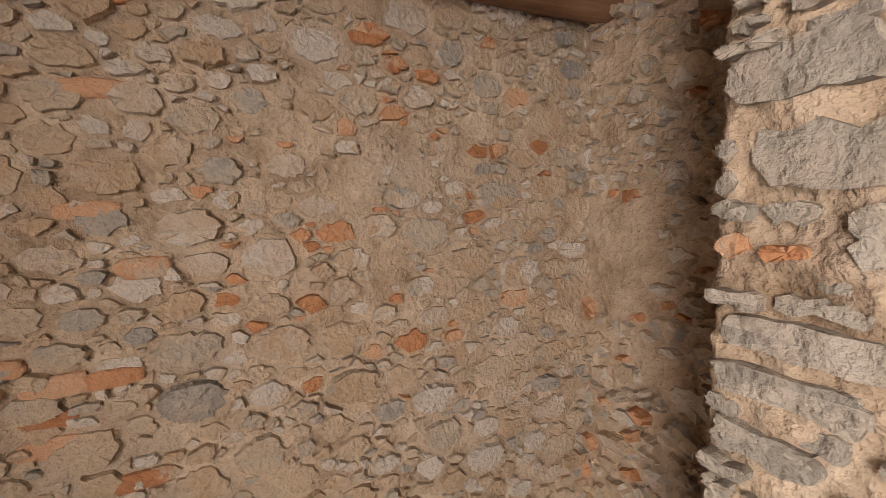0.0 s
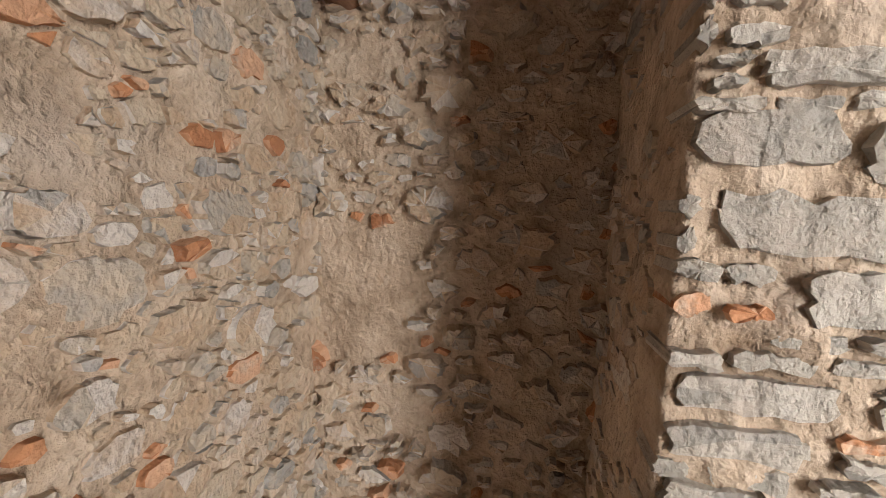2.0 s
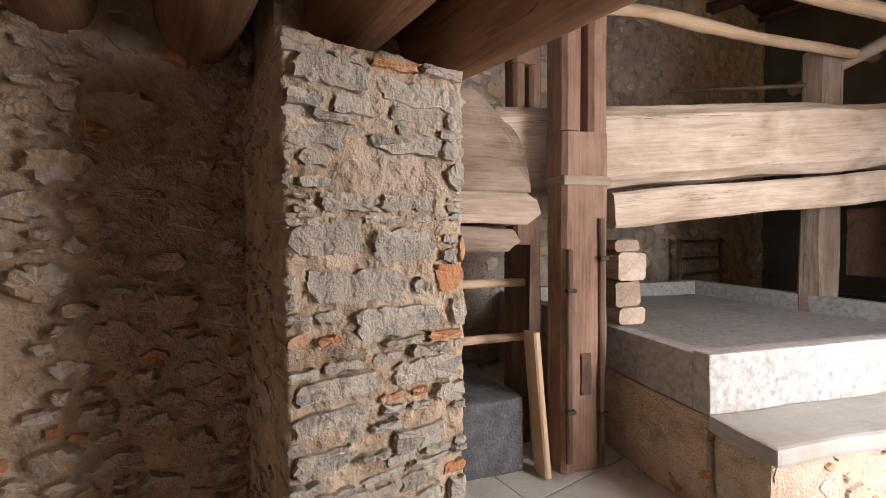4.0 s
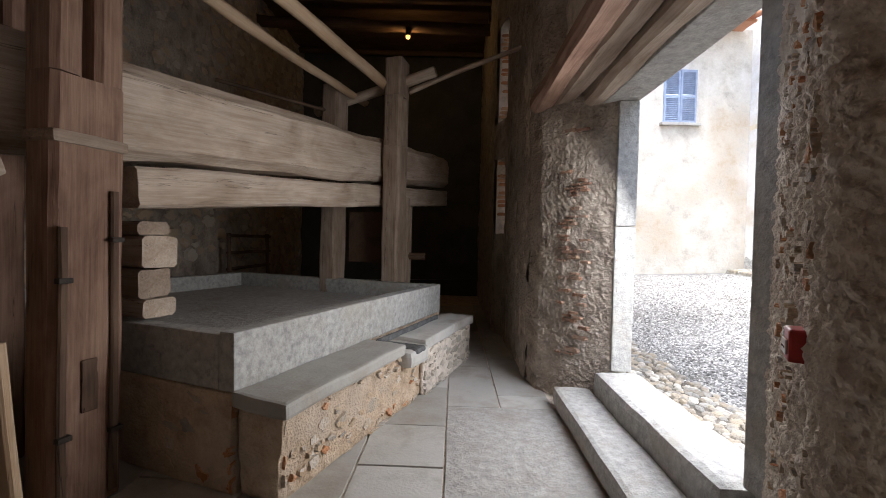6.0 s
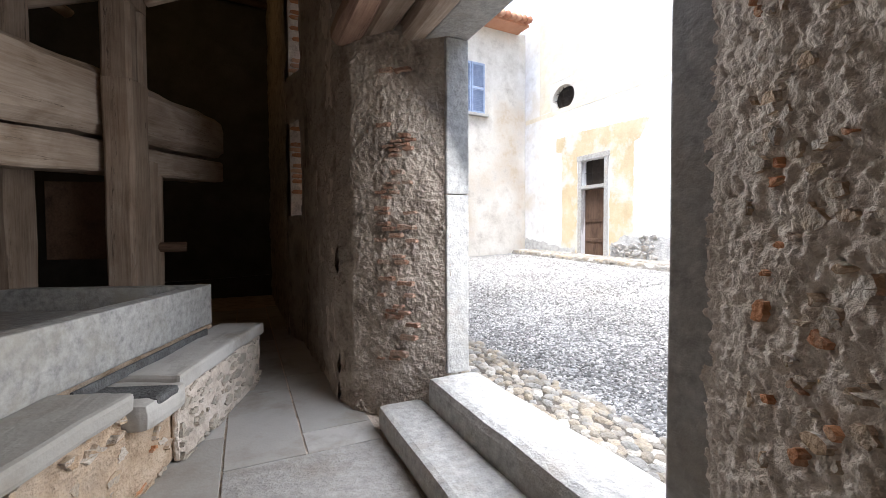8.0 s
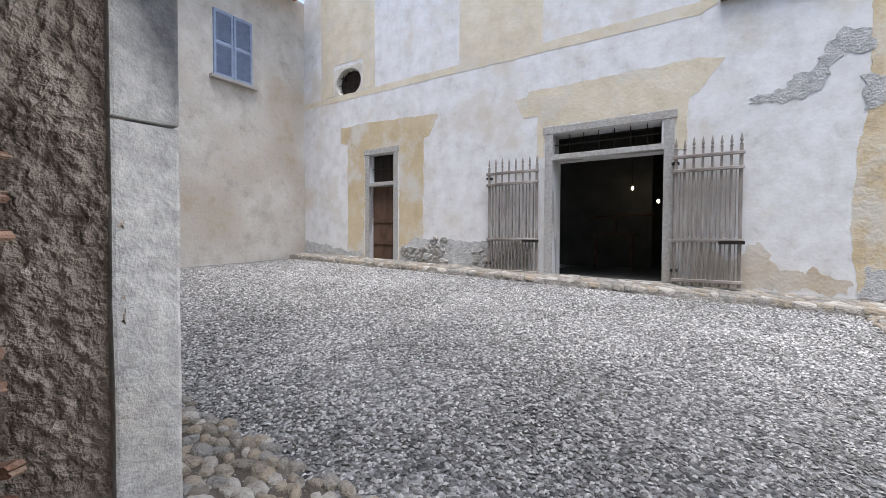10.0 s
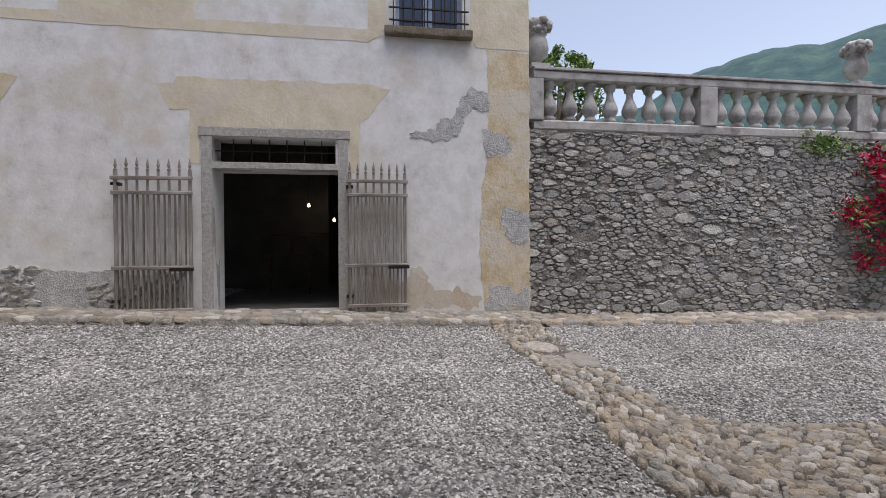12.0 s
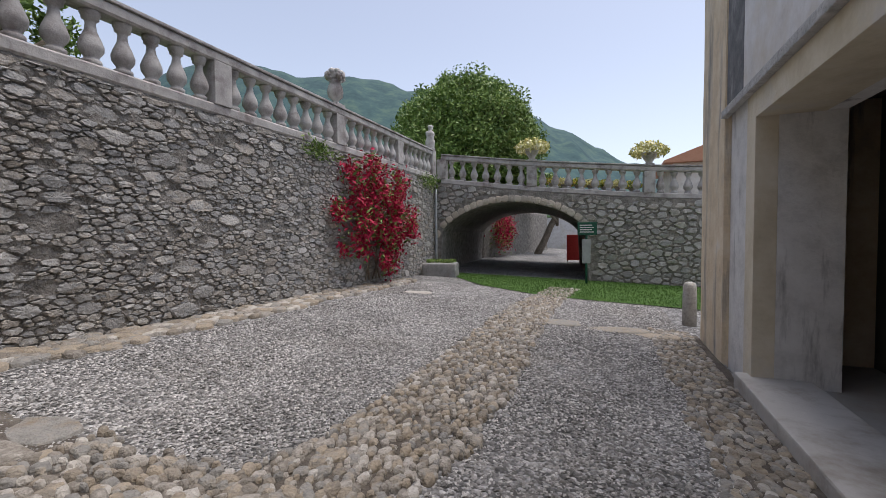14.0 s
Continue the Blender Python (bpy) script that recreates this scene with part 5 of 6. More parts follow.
def gate_leaf(y0, y1, label, seed):
    """A weathered picket gate leaf laid open against the wall."""
    x, z0 = FACADE + 0.13, 0.77
    g = thing("gate_leaf", label, "gate", None, "picket gate leaves")
    rng = random.Random(seed)
    n = 8
    for i in range(n):
        y = y0 + 0.05 + (y1 - y0 - 0.1) * i / (n - 1)
        top = 3.25 + rng.uniform(-0.015, 0.015)
        edge = i in (0, n - 1)
        w = 0.035 if edge else 0.024
        bm = timber(top - z0 - 0.1, w * 1.2, w * 1.6, seed + i, 0.004, 0.005, 8)
        p = part("picket", bm, W_GREY_X, g, "", between((x, y, z0), (x, y, top - 0.1)))
        tip = lathe([(0.022, 0.0), (0.03, 0.02), (0.012, 0.04), (0.026, 0.08), (0.004, 0.2)], 8)
        part("finial", tip, W_GREY_X, p, "", p.matrix_basis.inverted() @ Matrix.Translation((x, y, top - 0.1)))
        if i < n - 1:
            ym = y + (y1 - y0 - 0.1) / (n - 1) / 2
            part("short_picket", timber(0.78 + rng.uniform(-0.01, 0.01), 0.055, 0.02, seed + 20 + i, 0.003, 0.004, 4), W_GREY_X, g, "", between((x + 0.004, ym, z0 + 0.03), (x + 0.004, ym, z0 + 0.82)))
            part("board", timber(1.2, 0.055, 0.015, seed + 40 + i, 0.003, 0.003, 4), W_GREY_X, g, "", between((x - 0.02, ym, 1.6), (x - 0.02, ym, 2.82)))
    for z in (0.86, 1.56, 2.78, 3.02):
        part("rail", timber(y1 - y0, 0.04, 0.06, seed + int(z * 10), 0.004, 0.006, 8), W_GREY_X, g, "", between((x + 0.035, y0, z), (x + 0.035, y1, z)))
    part("latch", box(x + 0.05, x + 0.075, y1 - 0.35, y1 + 0.02, 1.5, 1.56, 0.006), M_IRON, g, "rusty iron latch bar")
    for z in (1.0, 2.9):
        part("hinge", box(x - 0.1, x + 0.02, y0 - 0.02, y0 + 0.1, z, z + 0.05, 0.006), M_IRON, g, "iron hinge")


gate_leaf(-6.42, -5.2, "grey weathered picket gate leaf folded back beside rubble", 200)
gate_leaf(-2.72, -1.67, "grey weathered picket gate leaf folded back on plaster", 300)
# bits seen in the dark room
for y, z, x in ((-4.03, 2.95, -14.0), (-3.39, 2.57, -14.0)):
    b = thing("ceiling_lamp", "small warm lamp glowing in the dark room", "lamp", Matrix.Translation((x, y, z)), "lamps in the dark room")
    part("bulb", lathe([(0.01, -0.04), (0.033, -0.02), (0.033, 0.02), (0.01, 0.06)], 10), glow("lamp_bulb", (1.0, 0.8, 0.5), 7.0), b, "glowing bulb", None, True)
    part("flex", log(4.6 - z, 0.01, 0.01, 1, 0.0, 4, 6), M_IRON, b, "", between((0, 0, 0.06), (0, 0, 4.6 - z)))
table = thing("display_stand", "dark stand with a crossbar in the villa room", "stand", Matrix.Translation((-13.0, -4.75, 0.76)))
for y in (0.0, 0.9):
    part("leg", timber(0.9, 0.06, 0.06, 5, 0.003), W_DARK_Z, table, "", between((0, y, 0), (0, y, 0.9)))
part("top", box(-0.3, 0.3, -0.1, 1.0, 0.9, 0.95, 0.01), W_DARK_X, table)
part("crossbar", log(1.6, 0.03, 0.03, 3, 0.004), W_DARK_X, table, "", between((0, -0.2, 1.4), (0, 1.4, 1.42)), True)
part("upright", timber(0.5, 0.05, 0.05, 3, 0.003), W_DARK_Z, table, "", between((0, 0.5, 0.95), (0, 0.5, 1.45)))
# partition in the same shade-dark colour
tagged(part("wall_inside", box(-14.6, -14.5, -12.9, -3.6, 0.76, 4.6), M_SHADED), "inner partition of the villa", "wall", "", "structure")

# oval window
ov = thing("window_1", "oval window with an iron grille in the villa wall", "window", None, "", "structure")
bm = bmesh.new()
cy, cz, ry, rz, n = -10.975, 6.03, 0.5, 0.4, 32
outer, inner, deep = [], [], []
for i in range(n):
    a = 2 * math.pi * (i + 0.5) / n
    c, s = math.cos(a), math.sin(a)
    k = 1 / max(abs(c), abs(s))
    outer.append(bm.verts.new((FACADE + 0.002, cy + c * k * 0.56, cz + s * k * 0.45)))
    inner.append(bm.verts.new((FACADE + 0.002, cy + c * ry, cz + s * rz)))
    deep.append(bm.verts.new((FACADE - 0.16, cy + c * ry * 0.9, cz + s * rz * 0.9)))
for i in range(n):
    j = (i + 1) % n
    bm.faces.new((outer[i], outer[j], inner[j], inner[i]))
    bm.faces.new((inner[i], inner[j], deep[j], deep[i]))
part("reveal", bm, M_PLASTER_OLD, ov)
part("pane", box(FACADE - 0.2, FACADE - 0.18, cy - 0.6, cy + 0.6, cz - 0.5, cz + 0.5), M_IRON, ov, "dark glass behind")
for i in range(4):
    y = cy - 0.3 + 0.2 * i
    part("bar", box(FACADE - 0.12, FACADE - 0.1, y - 0.009, y + 0.009, cz - 0.4, cz + 0.4), M_IRON, ov)
for i in range(3):
    z = cz - 0.2 + 0.2 * i
    part("bar", box(FACADE - 0.105, FACADE - 0.085, cy - 0.5, cy + 0.5, z - 0.009, z + 0.009), M_IRON, ov)

# barred window
win = thing("window_2", "upper window with blue frame, iron bars and brown sill", "window", None, "", "structure")
part("sill", box(FACADE - 0.1, FACADE + 0.14, -2.06, -0.48, 5.62, 5.76, 0.02, None, 0.006, 4), M_BARK, win, "brown moulded stone sill")
M_GLASS = bpy.data.materials.new("window_glass")
M_GLASS.use_nodes = True
gbs = M_GLASS.node_tree.nodes["Principled BSDF"]
gbs.inputs["Base Color"].default_value, gbs.inputs["Roughness"].default_value = (0.03, 0.045, 0.08, 1), 0.06
for y0, y1 in ((-1.86, -1.28), (-1.26, -0.66)):
    fr = part("window_frame", box(FACADE - 0.2, FACADE - 0.14, y0, y0 + 0.07, 5.76, 7.5, 0.005), M_BLUE, win)
    part("window_frame", box(FACADE - 0.2, FACADE - 0.14, y1 - 0.07, y1, 5.76, 7.5, 0.005), M_BLUE, win)
    part("pane", box(FACADE - 0.18, FACADE - 0.17, y0 + 0.07, y1 - 0.07, 5.76, 7.5), M_GLASS, win)
for i in range(8):
    y = -1.9 + 0.183 * i
    part("bar", log(1.75, 0.011, 0.011, i, 0.0, 3, 6), M_IRON, win, "", between((FACADE + 0.06, y, 5.77), (FACADE + 0.06, y, 7.5)))
for z in (5.88, 6.1, 6.7):
    part("rail", box(FACADE + 0.045, FACADE + 0.075, -1.98, -0.55, z, z + 0.02), M_IRON, win)

# blue shutters on the yard house
shut = thing("window_3", "closed blue louvred shutters on the cream house", "window", None, "", "structure")
for k, (x0, x1) in enumerate(((-8.44, -7.92), (-7.9, -7.38))):
    leaf = part("shutter", box(x0, x0 + 0.06, -12.92, -12.86, 5.75, 7.45, 0.006), M_BLUE, shut)
    part("stile", box(x1 - 0.06, x1, -12.92, -12.86, 5.75, 7.45, 0.006), M_BLUE, leaf)
    for z in (5.75, 6.56, 7.37):
        part("rail", box(x0 + 0.06, x1 - 0.06, -12.92, -12.86, z, z + 0.08, 0.004), M_BLUE, leaf)
    for i in range(26):
        z = 5.86 + 0.0595 * i
        if abs(z - 6.58) > 0.06:
            part("slat", box(x0 + 0.06, x1 - 0.06, -0.03, 0.03, -0.004, 0.004), M_BLUE, leaf, "", Matrix.Translation((0, -12.89, z)) @ pose(0, 0, 0, 40))
part("sill", box(-8.55, -7.27, -12.95, -12.76, 5.65, 5.74, 0.012), M_SLAB, shut, "grey stone sill")
for i in range(10):
    tagged(part("eave_tile", log(1.0, 0.1, 0.11, i, 0.004, 3, 8), M_TERRACOTTA, None, "", between((-9.7 + 0.22 * i, -13.0, 9.0), (-9.7 + 0.22 * i, -12.15, 8.86)), True), "curved clay tile on the eaves", "roof tile", "eaves tiles")


# ---- terrace balustrade ----
BALUSTER = [(0.1, 0.0), (0.1, 0.07), (0.07, 0.09), (0.075, 0.12), (0.12, 0.2), (0.125, 0.27), (0.1, 0.36), (0.06, 0.47), (0.05, 0.56), (0.06, 0.6), (0.085, 0.62), (0.085, 0.66), (0.1, 0.68), (0.1, 0.74)]
M_BALUSTRADE = mat("weathered_limestone", [(0.1, (0.24, 0.22, 0.21)), (0.5, (0.42, 0.4, 0.38)), (0.9, (0.56, 0.54, 0.51))], 3.0, 0.9, 0.4, 50.0, stain=(2.4, 0.52, 0.68, (0.2, 0.17, 0.16)))


def balustrade(name, m, bays, top_of, label, k=1.0):
    """A run of balusters between posts; bays are (start, end, count) along x of the frame m, whose foot follows top_of."""
    b = thing(name, label, "balustrade", m, "", "structure")
    proto = bpy.data.meshes.new("baluster")
    t = lathe(BALUSTER, 14)
    t.to_mesh(proto)
    t.free()
    proto.materials.append(M_BALUSTRADE)
    for p in proto.polygons:
        p.use_smooth = True
    for s0, s1, count in bays:
        z0, z1 = top_of(s0), top_of(s1)
        for nm, y0, y1, a, c in (("plinth", -0.16, 0.16, 0.0, 0.2), ("rail", -0.17, 0.17, 0.98, 1.16)):
            bm = timber(math.dist((s0, z0), (s1, z1)), y1 - y0, c - a, int(s0 * 10) + int(a * 10), 0.005, 0.02, 12)
            part(nm, bm, M_BALUSTRADE, b, "", between((s0, 0, z0 + (a + c) / 2), (s1, 0, z1 + (a + c) / 2)))
        part("moulding", box(s0, s1, -0.2, 0.2, 0, 0.05, 0.01), M_BALUSTRADE, b, "", between((0, 0, z0 + 1.165), (s1 - s0, 0, z1 + 1.165)) @ Matrix.Translation((0, 0, 0)) if s0 == 0 else between((s0, 0, z0 + 1.165), (s1, 0, z1 + 1.165)) @ Matrix.Translation((-s0, 0, 0)))
        for i in range(count):
            s = s0 + (s1 - s0) * (i + 0.85) / (count + 0.7)
            ob = new("baluster", proto)
            ob.parent = b
            ob.matrix_basis = Matrix.Translation((s, 0, top_of(s) + 0.2)) @ Matrix.Diagonal((1.25, 1.25, 0.79 / 0.74, 1))
        part("post", box(s0 - 0.19, s0 + 0.19, -0.185, 0.185, z0 + 0.19, z0 + 0.99, 0.012, None, 0.004, 3), M_BALUSTRADE, b)
    s1 = bays[-1][1]
    part("post", box(s1 - 0.19, s1 + 0.19, -0.185, 0.185, top_of(s1) + 0.0, top_of(s1) + 1.2, 0.012, None, 0.004, 3), M_BALUSTRADE, b)
    return b


ter_m = Matrix.Translation((RET - 0.14, 0.62, 0)) @ pose(0, 0, 0, 0, 0, 90)
balustrade("terrace_balustrade", ter_m, [(0.2, 3.95, 8), (3.95, 7.7, 8), (7.7, 11.2, 8), (11.2, 14.2, 7)], lambda s: 4.15, "weathered grey stone balustrade on the retaining wall")
br_bal = Matrix.Translation((BR_A.x, BR_A.y, -0.2)) @ Matrix.Rotation(math.atan2(br_dir.y, br_dir.x), 4, "Z") @ Matrix.Translation((0, 0.2, 0))
balustrade("bridge_balustrade", br_bal, [(0.25, 3.95, 7), (3.95, 8.2, 8), (8.2, 12.6, 9)], bridge_top, "weathered grey stone balustrade over the bridge")


def urn(p, s, seed):
    """A stone urn with a carved bunch of fruit on top."""
    u = thing("stone_urn", "carved stone urn with fruit on the balustrade", "urn", Matrix.Translation(p), "urns on the balustrade")
    part("foot", box(-0.2 * s, 0.2 * s, -0.2 * s, 0.2 * s, 0, 0.08 * s, 0.01), M_BALUSTRADE, u)
    part("body", lathe([(0.13 * s, 0.08 * s), (0.08 * s, 0.14 * s), (0.09 * s, 0.18 * s), (0.2 * s, 0.28 * s), (0.23 * s, 0.42 * s), (0.2 * s, 0.58 * s), (0.15 * s, 0.68 * s), (0.2 * s, 0.74 * s)], 18), M_BALUSTRADE, u, "", None, True)
    rng = random.Random(seed)
    bm = bmesh.new()
    for i in range(46):
        a, h = rng.uniform(0, 6.283), rng.uniform(0, 1)
        r = 0.25 * s * math.sqrt(max(0.05, 1 - (h * 2 - 0.8) ** 2 * 0.7))
        bmesh.ops.create_icosphere(bm, subdivisions=1, radius=0.075 * s * rng.uniform(0.8, 1.2), matrix=Matrix.Translation((math.cos(a) * r, math.sin(a) * r, s * (0.78 + 0.24 * h))))
    bmesh.ops.create_icosphere(bm, subdivisions=2, radius=0.22 * s, matrix=Matrix.Translation((0, 0, 0.88 * s)))
    part("fruit", bm, M_BALUSTRADE, u, "carved fruit", None, True)


urn((RET - 0.14, 0.95, 5.36), 0.95, 1)
urn((RET - 0.14, 8.32, 5.36), 0.95, 2)
bm = lathe([(0.2, 0.0), (0.2, 0.08), (0.15, 0.12), (0.17, 0.25), (0.19, 0.4), (0.15, 0.55), (0.19, 0.68), (0.17, 0.78), (0.07, 0.84), (0.1, 0.92), (0.1, 1.0), (0.05, 1.06)], 24)
for v in bm.verts:
    v.co += noise.noise_vector(v.co * 5) * 0.05 + noise.noise_vector(v.co * 14) * 0.015
tagged(part("garden_statue", bm, M_BALUSTRADE, None, "", Matrix.Translation((RET - 0.14, 14.82, 5.34)), True), "small weathered stone statue on the corner post", "statue")


# ---- plants ----
def leaf_cloud(name, points, size, material, rng, parent=None, droop=0.0, sides=2):
    """Many small bent leaves at the points given."""
    V, F = [], []
    for p in points:
        s = size * rng.uniform(0.6, 1.35)
        d = Vector((rng.gauss(0, 1), rng.gauss(0, 1), rng.gauss(0, 1) - droop)).normalized()
        e = d.cross(Vector((rng.gauss(0, 1), rng.gauss(0, 1), rng.gauss(0, 1)))).normalized()
        n = d.cross(e)
        q = Vector(p)
        b = len(V)
        V += [tuple(q - d * s), tuple(q + e * s * 0.45 + n * s * 0.15), tuple(q + d * s), tuple(q - e * s * 0.45 + n * s * 0.15)]
        F += [(b, b + 1, b + 2), (b, b + 2, b + 3)]
    me = bpy.data.meshes.new(name)
    me.from_pydata(V, [], F)
    me.materials.append(material)
    ob = new(name, me)
    ob.parent = parent
    return ob


def limb(bm, p, q, r0, r1, seed):
    t = log((Vector(q) - Vector(p)).length, r0, r1, seed, r0 * 0.15, 6, 8)
    me = bpy.data.meshes.new("tmp")
    t.to_mesh(me)
    t.free()
    me.transform(between(p, q))
    bm.from_mesh(me)
    bpy.data.meshes.remove(me)


def tree(name, base, trunk_h, crown, clumps, leaves, size, label, seed, material=M_LEAF, lean=0.1):
    """Tapered trunk, limbs to the clumps of a crown (centre and radii), leaves with gaps."""
    rng = random.Random(seed)
    t = thing(name, label, "tree", Matrix.Translation(base))
    c, rad = Vector(crown[:3]), Vector(crown[3:])
    bm = bmesh.new()
    limb(bm, (0, 0, 0), (lean, 0, trunk_h), 0.04 * trunk_h + 0.15, 0.03 * trunk_h + 0.1, seed)
    pts = []
    for i in range(clumps):
        while True:
            d = Vector((rng.gauss(0, 1), rng.gauss(0, 1), rng.gauss(0.25, 0.9))).normalized()
            if d.z > -0.55:
                break
        f = rng.uniform(0.72, 1.02) + 0.1 * noise.noise(d * 2.2 + Vector((seed, 0, 0)))
        q = c + Vector((d.x * rad.x, d.y * rad.y, d.z * rad.z)) * f
        if i % 6 == 0:
            limb(bm, (lean, 0, trunk_h * rng.uniform(0.7, 1)), q, 0.12, 0.03, i)
        cr = rad.x * rng.uniform(0.13, 0.24)
        for j in range(leaves):
            e = Vector((rng.gauss(0, 1), rng.gauss(0, 1), rng.gauss(0, 0.8))).normalized() * cr * rng.uniform(0.55, 1.0)
            pts.append(q + e)
    part("trunk", bm, M_BARK, t, "", None, True)
    leaf_cloud("crown", pts, size, material, rng, t)
    return t


tree("tree", (-15.2, 33.0, 4.0), 3.0, (0, 0, 4.6, 5.9, 5.9, 5.9), 680, 170, 0.15, "large round evergreen tree behind the balustrade", 5)
tree("tree", (-14.5, 3.0, 4.0), 1.2, (0, 0, 2.2, 1.2, 1.2, 1.4), 60, 60, 0.08, "dark leafy shrub on the terrace", 6)
tree("tree", (-16.5, 7.0, 4.0), 0.8, (0, 0, 0.8, 2.0, 2.6, 0.75), 60, 60, 0.08, "low green shrub behind the balustrade", 7)
tree("tree", (-17.5, 12.5, 4.0), 0.8, (0, 0, 0.7, 2.0, 3.0, 0.8), 60, 60, 0.08, "low green shrub behind the balustrade", 8)
tree("tree", (-9.3, 33.0, -0.1), 3.6, (0, 0, 5.0, 2.6, 2.6, 1.8), 60, 70, 0.14, "leaning old tree beyond the arch", 9, lean=1.7)

rng = random.Random(31)
boug = thing("bougainvillea", "red flowering climber hanging on the retaining wall", "climber", Matrix.Translation((RET + 0.1, 9.9, 0)))
red, green = [], []
for i in range(130):
    y, z = rng.gauss(0, 1.15), rng.gauss(2.55, 0.85)
    if (y / 2.4) ** 2 + ((z - 2.5) / 1.72) ** 2 > 1 or (z < 1.6 and y < -1.2 and rng.random() < 0.6):
        continue
    dep = rng.uniform(0.08, 0.75) * (1 - 0.5 * (y / 2.4) ** 2) * (1 - 0.4 * abs(z - 2.5) / 1.7)
    for j in range(60):
        e = Vector((rng.gauss(0, 0.5), rng.gauss(0, 1), rng.gauss(0, 1))) * 0.15
        q = Vector((max(0.02, dep + e.x), y + e.y, z + e.z))
        (red if rng.random() < 0.74 else green).append(q)
leaf_cloud("bract", red, 0.072, M_BRACT, rng, boug)
leaf_cloud("foliage", green, 0.07, M_LEAF, rng, boug)
for i in range(7):
    bm = bmesh.new()
    limb(bm, (0.02, 0.2 * i - 0.6, 0.55), (0.12, rng.uniform(-1.6, 1.6), rng.uniform(2.2, 3.6)), 0.025, 0.01, i)
    part("stem", bm, M_BARK, boug)
tuft = []
for i in range(500):
    tuft.append((RET + rng.uniform(0, 0.25), 14.2 + rng.gauss(0, 0.5), 4.0 + rng.gauss(0, 0.14)))
for i in range(350):
    tuft.append((RET + rng.uniform(0, 0.2), 7.3 + rng.gauss(0, 0.3), 4.0 + rng.gauss(0, 0.12)))
tagged(leaf_cloud("wall_plant", tuft, 0.05, M_LEAF, rng), "small green plants growing from the wall top", "plant", "", "stuff")


def flower_urn(p, s, material, label, seed):
    u = thing("flower_pot", label, "flower pot", Matrix.Translation(p), "pots on the bridge")
    part("pot", lathe([(0.16 * s, 0), (0.18 * s, 0.05 * s), (0.1 * s, 0.1 * s), (0.22 * s, 0.3 * s), (0.26 * s, 0.42 * s), (0.24 * s, 0.43 * s)], 16), M_BALUSTRADE, u, "", None, True)
    rng = random.Random(seed)
    pts = []
    for i in range(700):
        d = Vector((rng.gauss(0, 1), rng.gauss(0, 1), abs(rng.gauss(0, 0.8)))).normalized()
        pts.append(Vector((d.x * 0.62, d.y * 0.62, 0.42 + d.z * 0.42)) * s * rng.uniform(0.7, 1.0))
    leaf_cloud("blossom", pts, 0.075 * s, material, rng, u)


def on_bridge(s, h=0.0, back=0.2):
    q = BR_A + br_dir * s
    return (q.x - br_dir.y * back, q.y + br_dir.x * back, -0.2 + bridge_top(s) + h)


flower_urn(on_bridge(3.95, 1.2), 1.1, M_FLOWER, "stone pot of white and yellow flowers on the bridge post", 1)
flower_urn(on_bridge(8.2, 1.2), 1.1, M_FLOWER, "stone pot of yellow flowers on the bridge post", 2)
for i in range(7):
    flower_urn(on_bridge(4.7 + 0.5 * i, 0.2, 0.75), 0.62, (M_BLOOM, M_FLOWER)[i % 2], "small flower pot standing behind the bridge balustrade", 10 + i)

# foot of the wall: trough, pipe, sign, bollard
trough = thing("stone_trough", "rough stone trough planted with low greenery", "planter", Matrix.Translation((-9.75, 13.6, gz(-9.75, 13.6))) @ pose(0, 0, 0, 0, 0, 8))
part("body", box(-0.65, 0.65, -0.35, 0.35, -0.05, 0.5, 0.06, None, 0.03, 7), M_YARD_STONE, trough, "", None, True)
leaf_cloud("greenery", [(rng.uniform(-0.55, 0.55), rng.uniform(-0.25, 0.25), 0.52 + rng.uniform(0, 0.1)) for i in range(500)], 0.05, M_LEAF, rng, trough)
pipe = thing("drain_pipe", "grey zinc drain pipe in the wall corner", "pipe", Matrix.Translation((RET + 0.14, 14.72, 0.5)))
part("tube", log(3.25, 0.055, 0.055, 1, 0.0, 8, 12), M_ZINC, pipe, "", between((0, 0, 0), (0, 0, 3.25)), True)
for z in (0.5, 2.6):
    part("clip", lathe([(0.065, 0), (0.065, 0.05)], 12), M_ZINC, pipe, "", Matrix.Translation((0, 0, z)))
sign = thing("sign_post", "dark green sign post with small panels on the lawn", "sign", Matrix.Translation((-4.5, 14.35, 0.08)))
part("post", log(2.2, 0.04, 0.04, 1, 0.0, 4, 10), M_GREEN, sign, "", between((0, 0, 0), (0, 0, 2.2)), True)
part("panel", box(-0.3, 0.35, -0.05, -0.02, 1.75, 2.2, 0.008), M_GREEN, sign, "green panel")
for k in range(4):
    part("line", box(-0.22, 0.25 - 0.06 * (k % 2), -0.056, -0.051, 1.84 + 0.08 * k, 1.87 + 0.08 * k), M_WHITE, sign, "pale unreadable line")
part("panel", box(-0.14, 0.14, -0.05, -0.02, 0.75, 1.6, 0.008), M_ZINC, sign, "small grey panel")
tagged(part("bollard", lathe([(0.13, 0), (0.125, 0.6), (0.12, 0.78), (0.1, 0.85), (0.05, 0.88)], 16), M_GRANITE, None, "", Matrix.Translation((-2.26, 8.05, gz(-2.26, 8.05) - 0.02)), True), "grey granite bollard at the corner of the press house", "bollard")

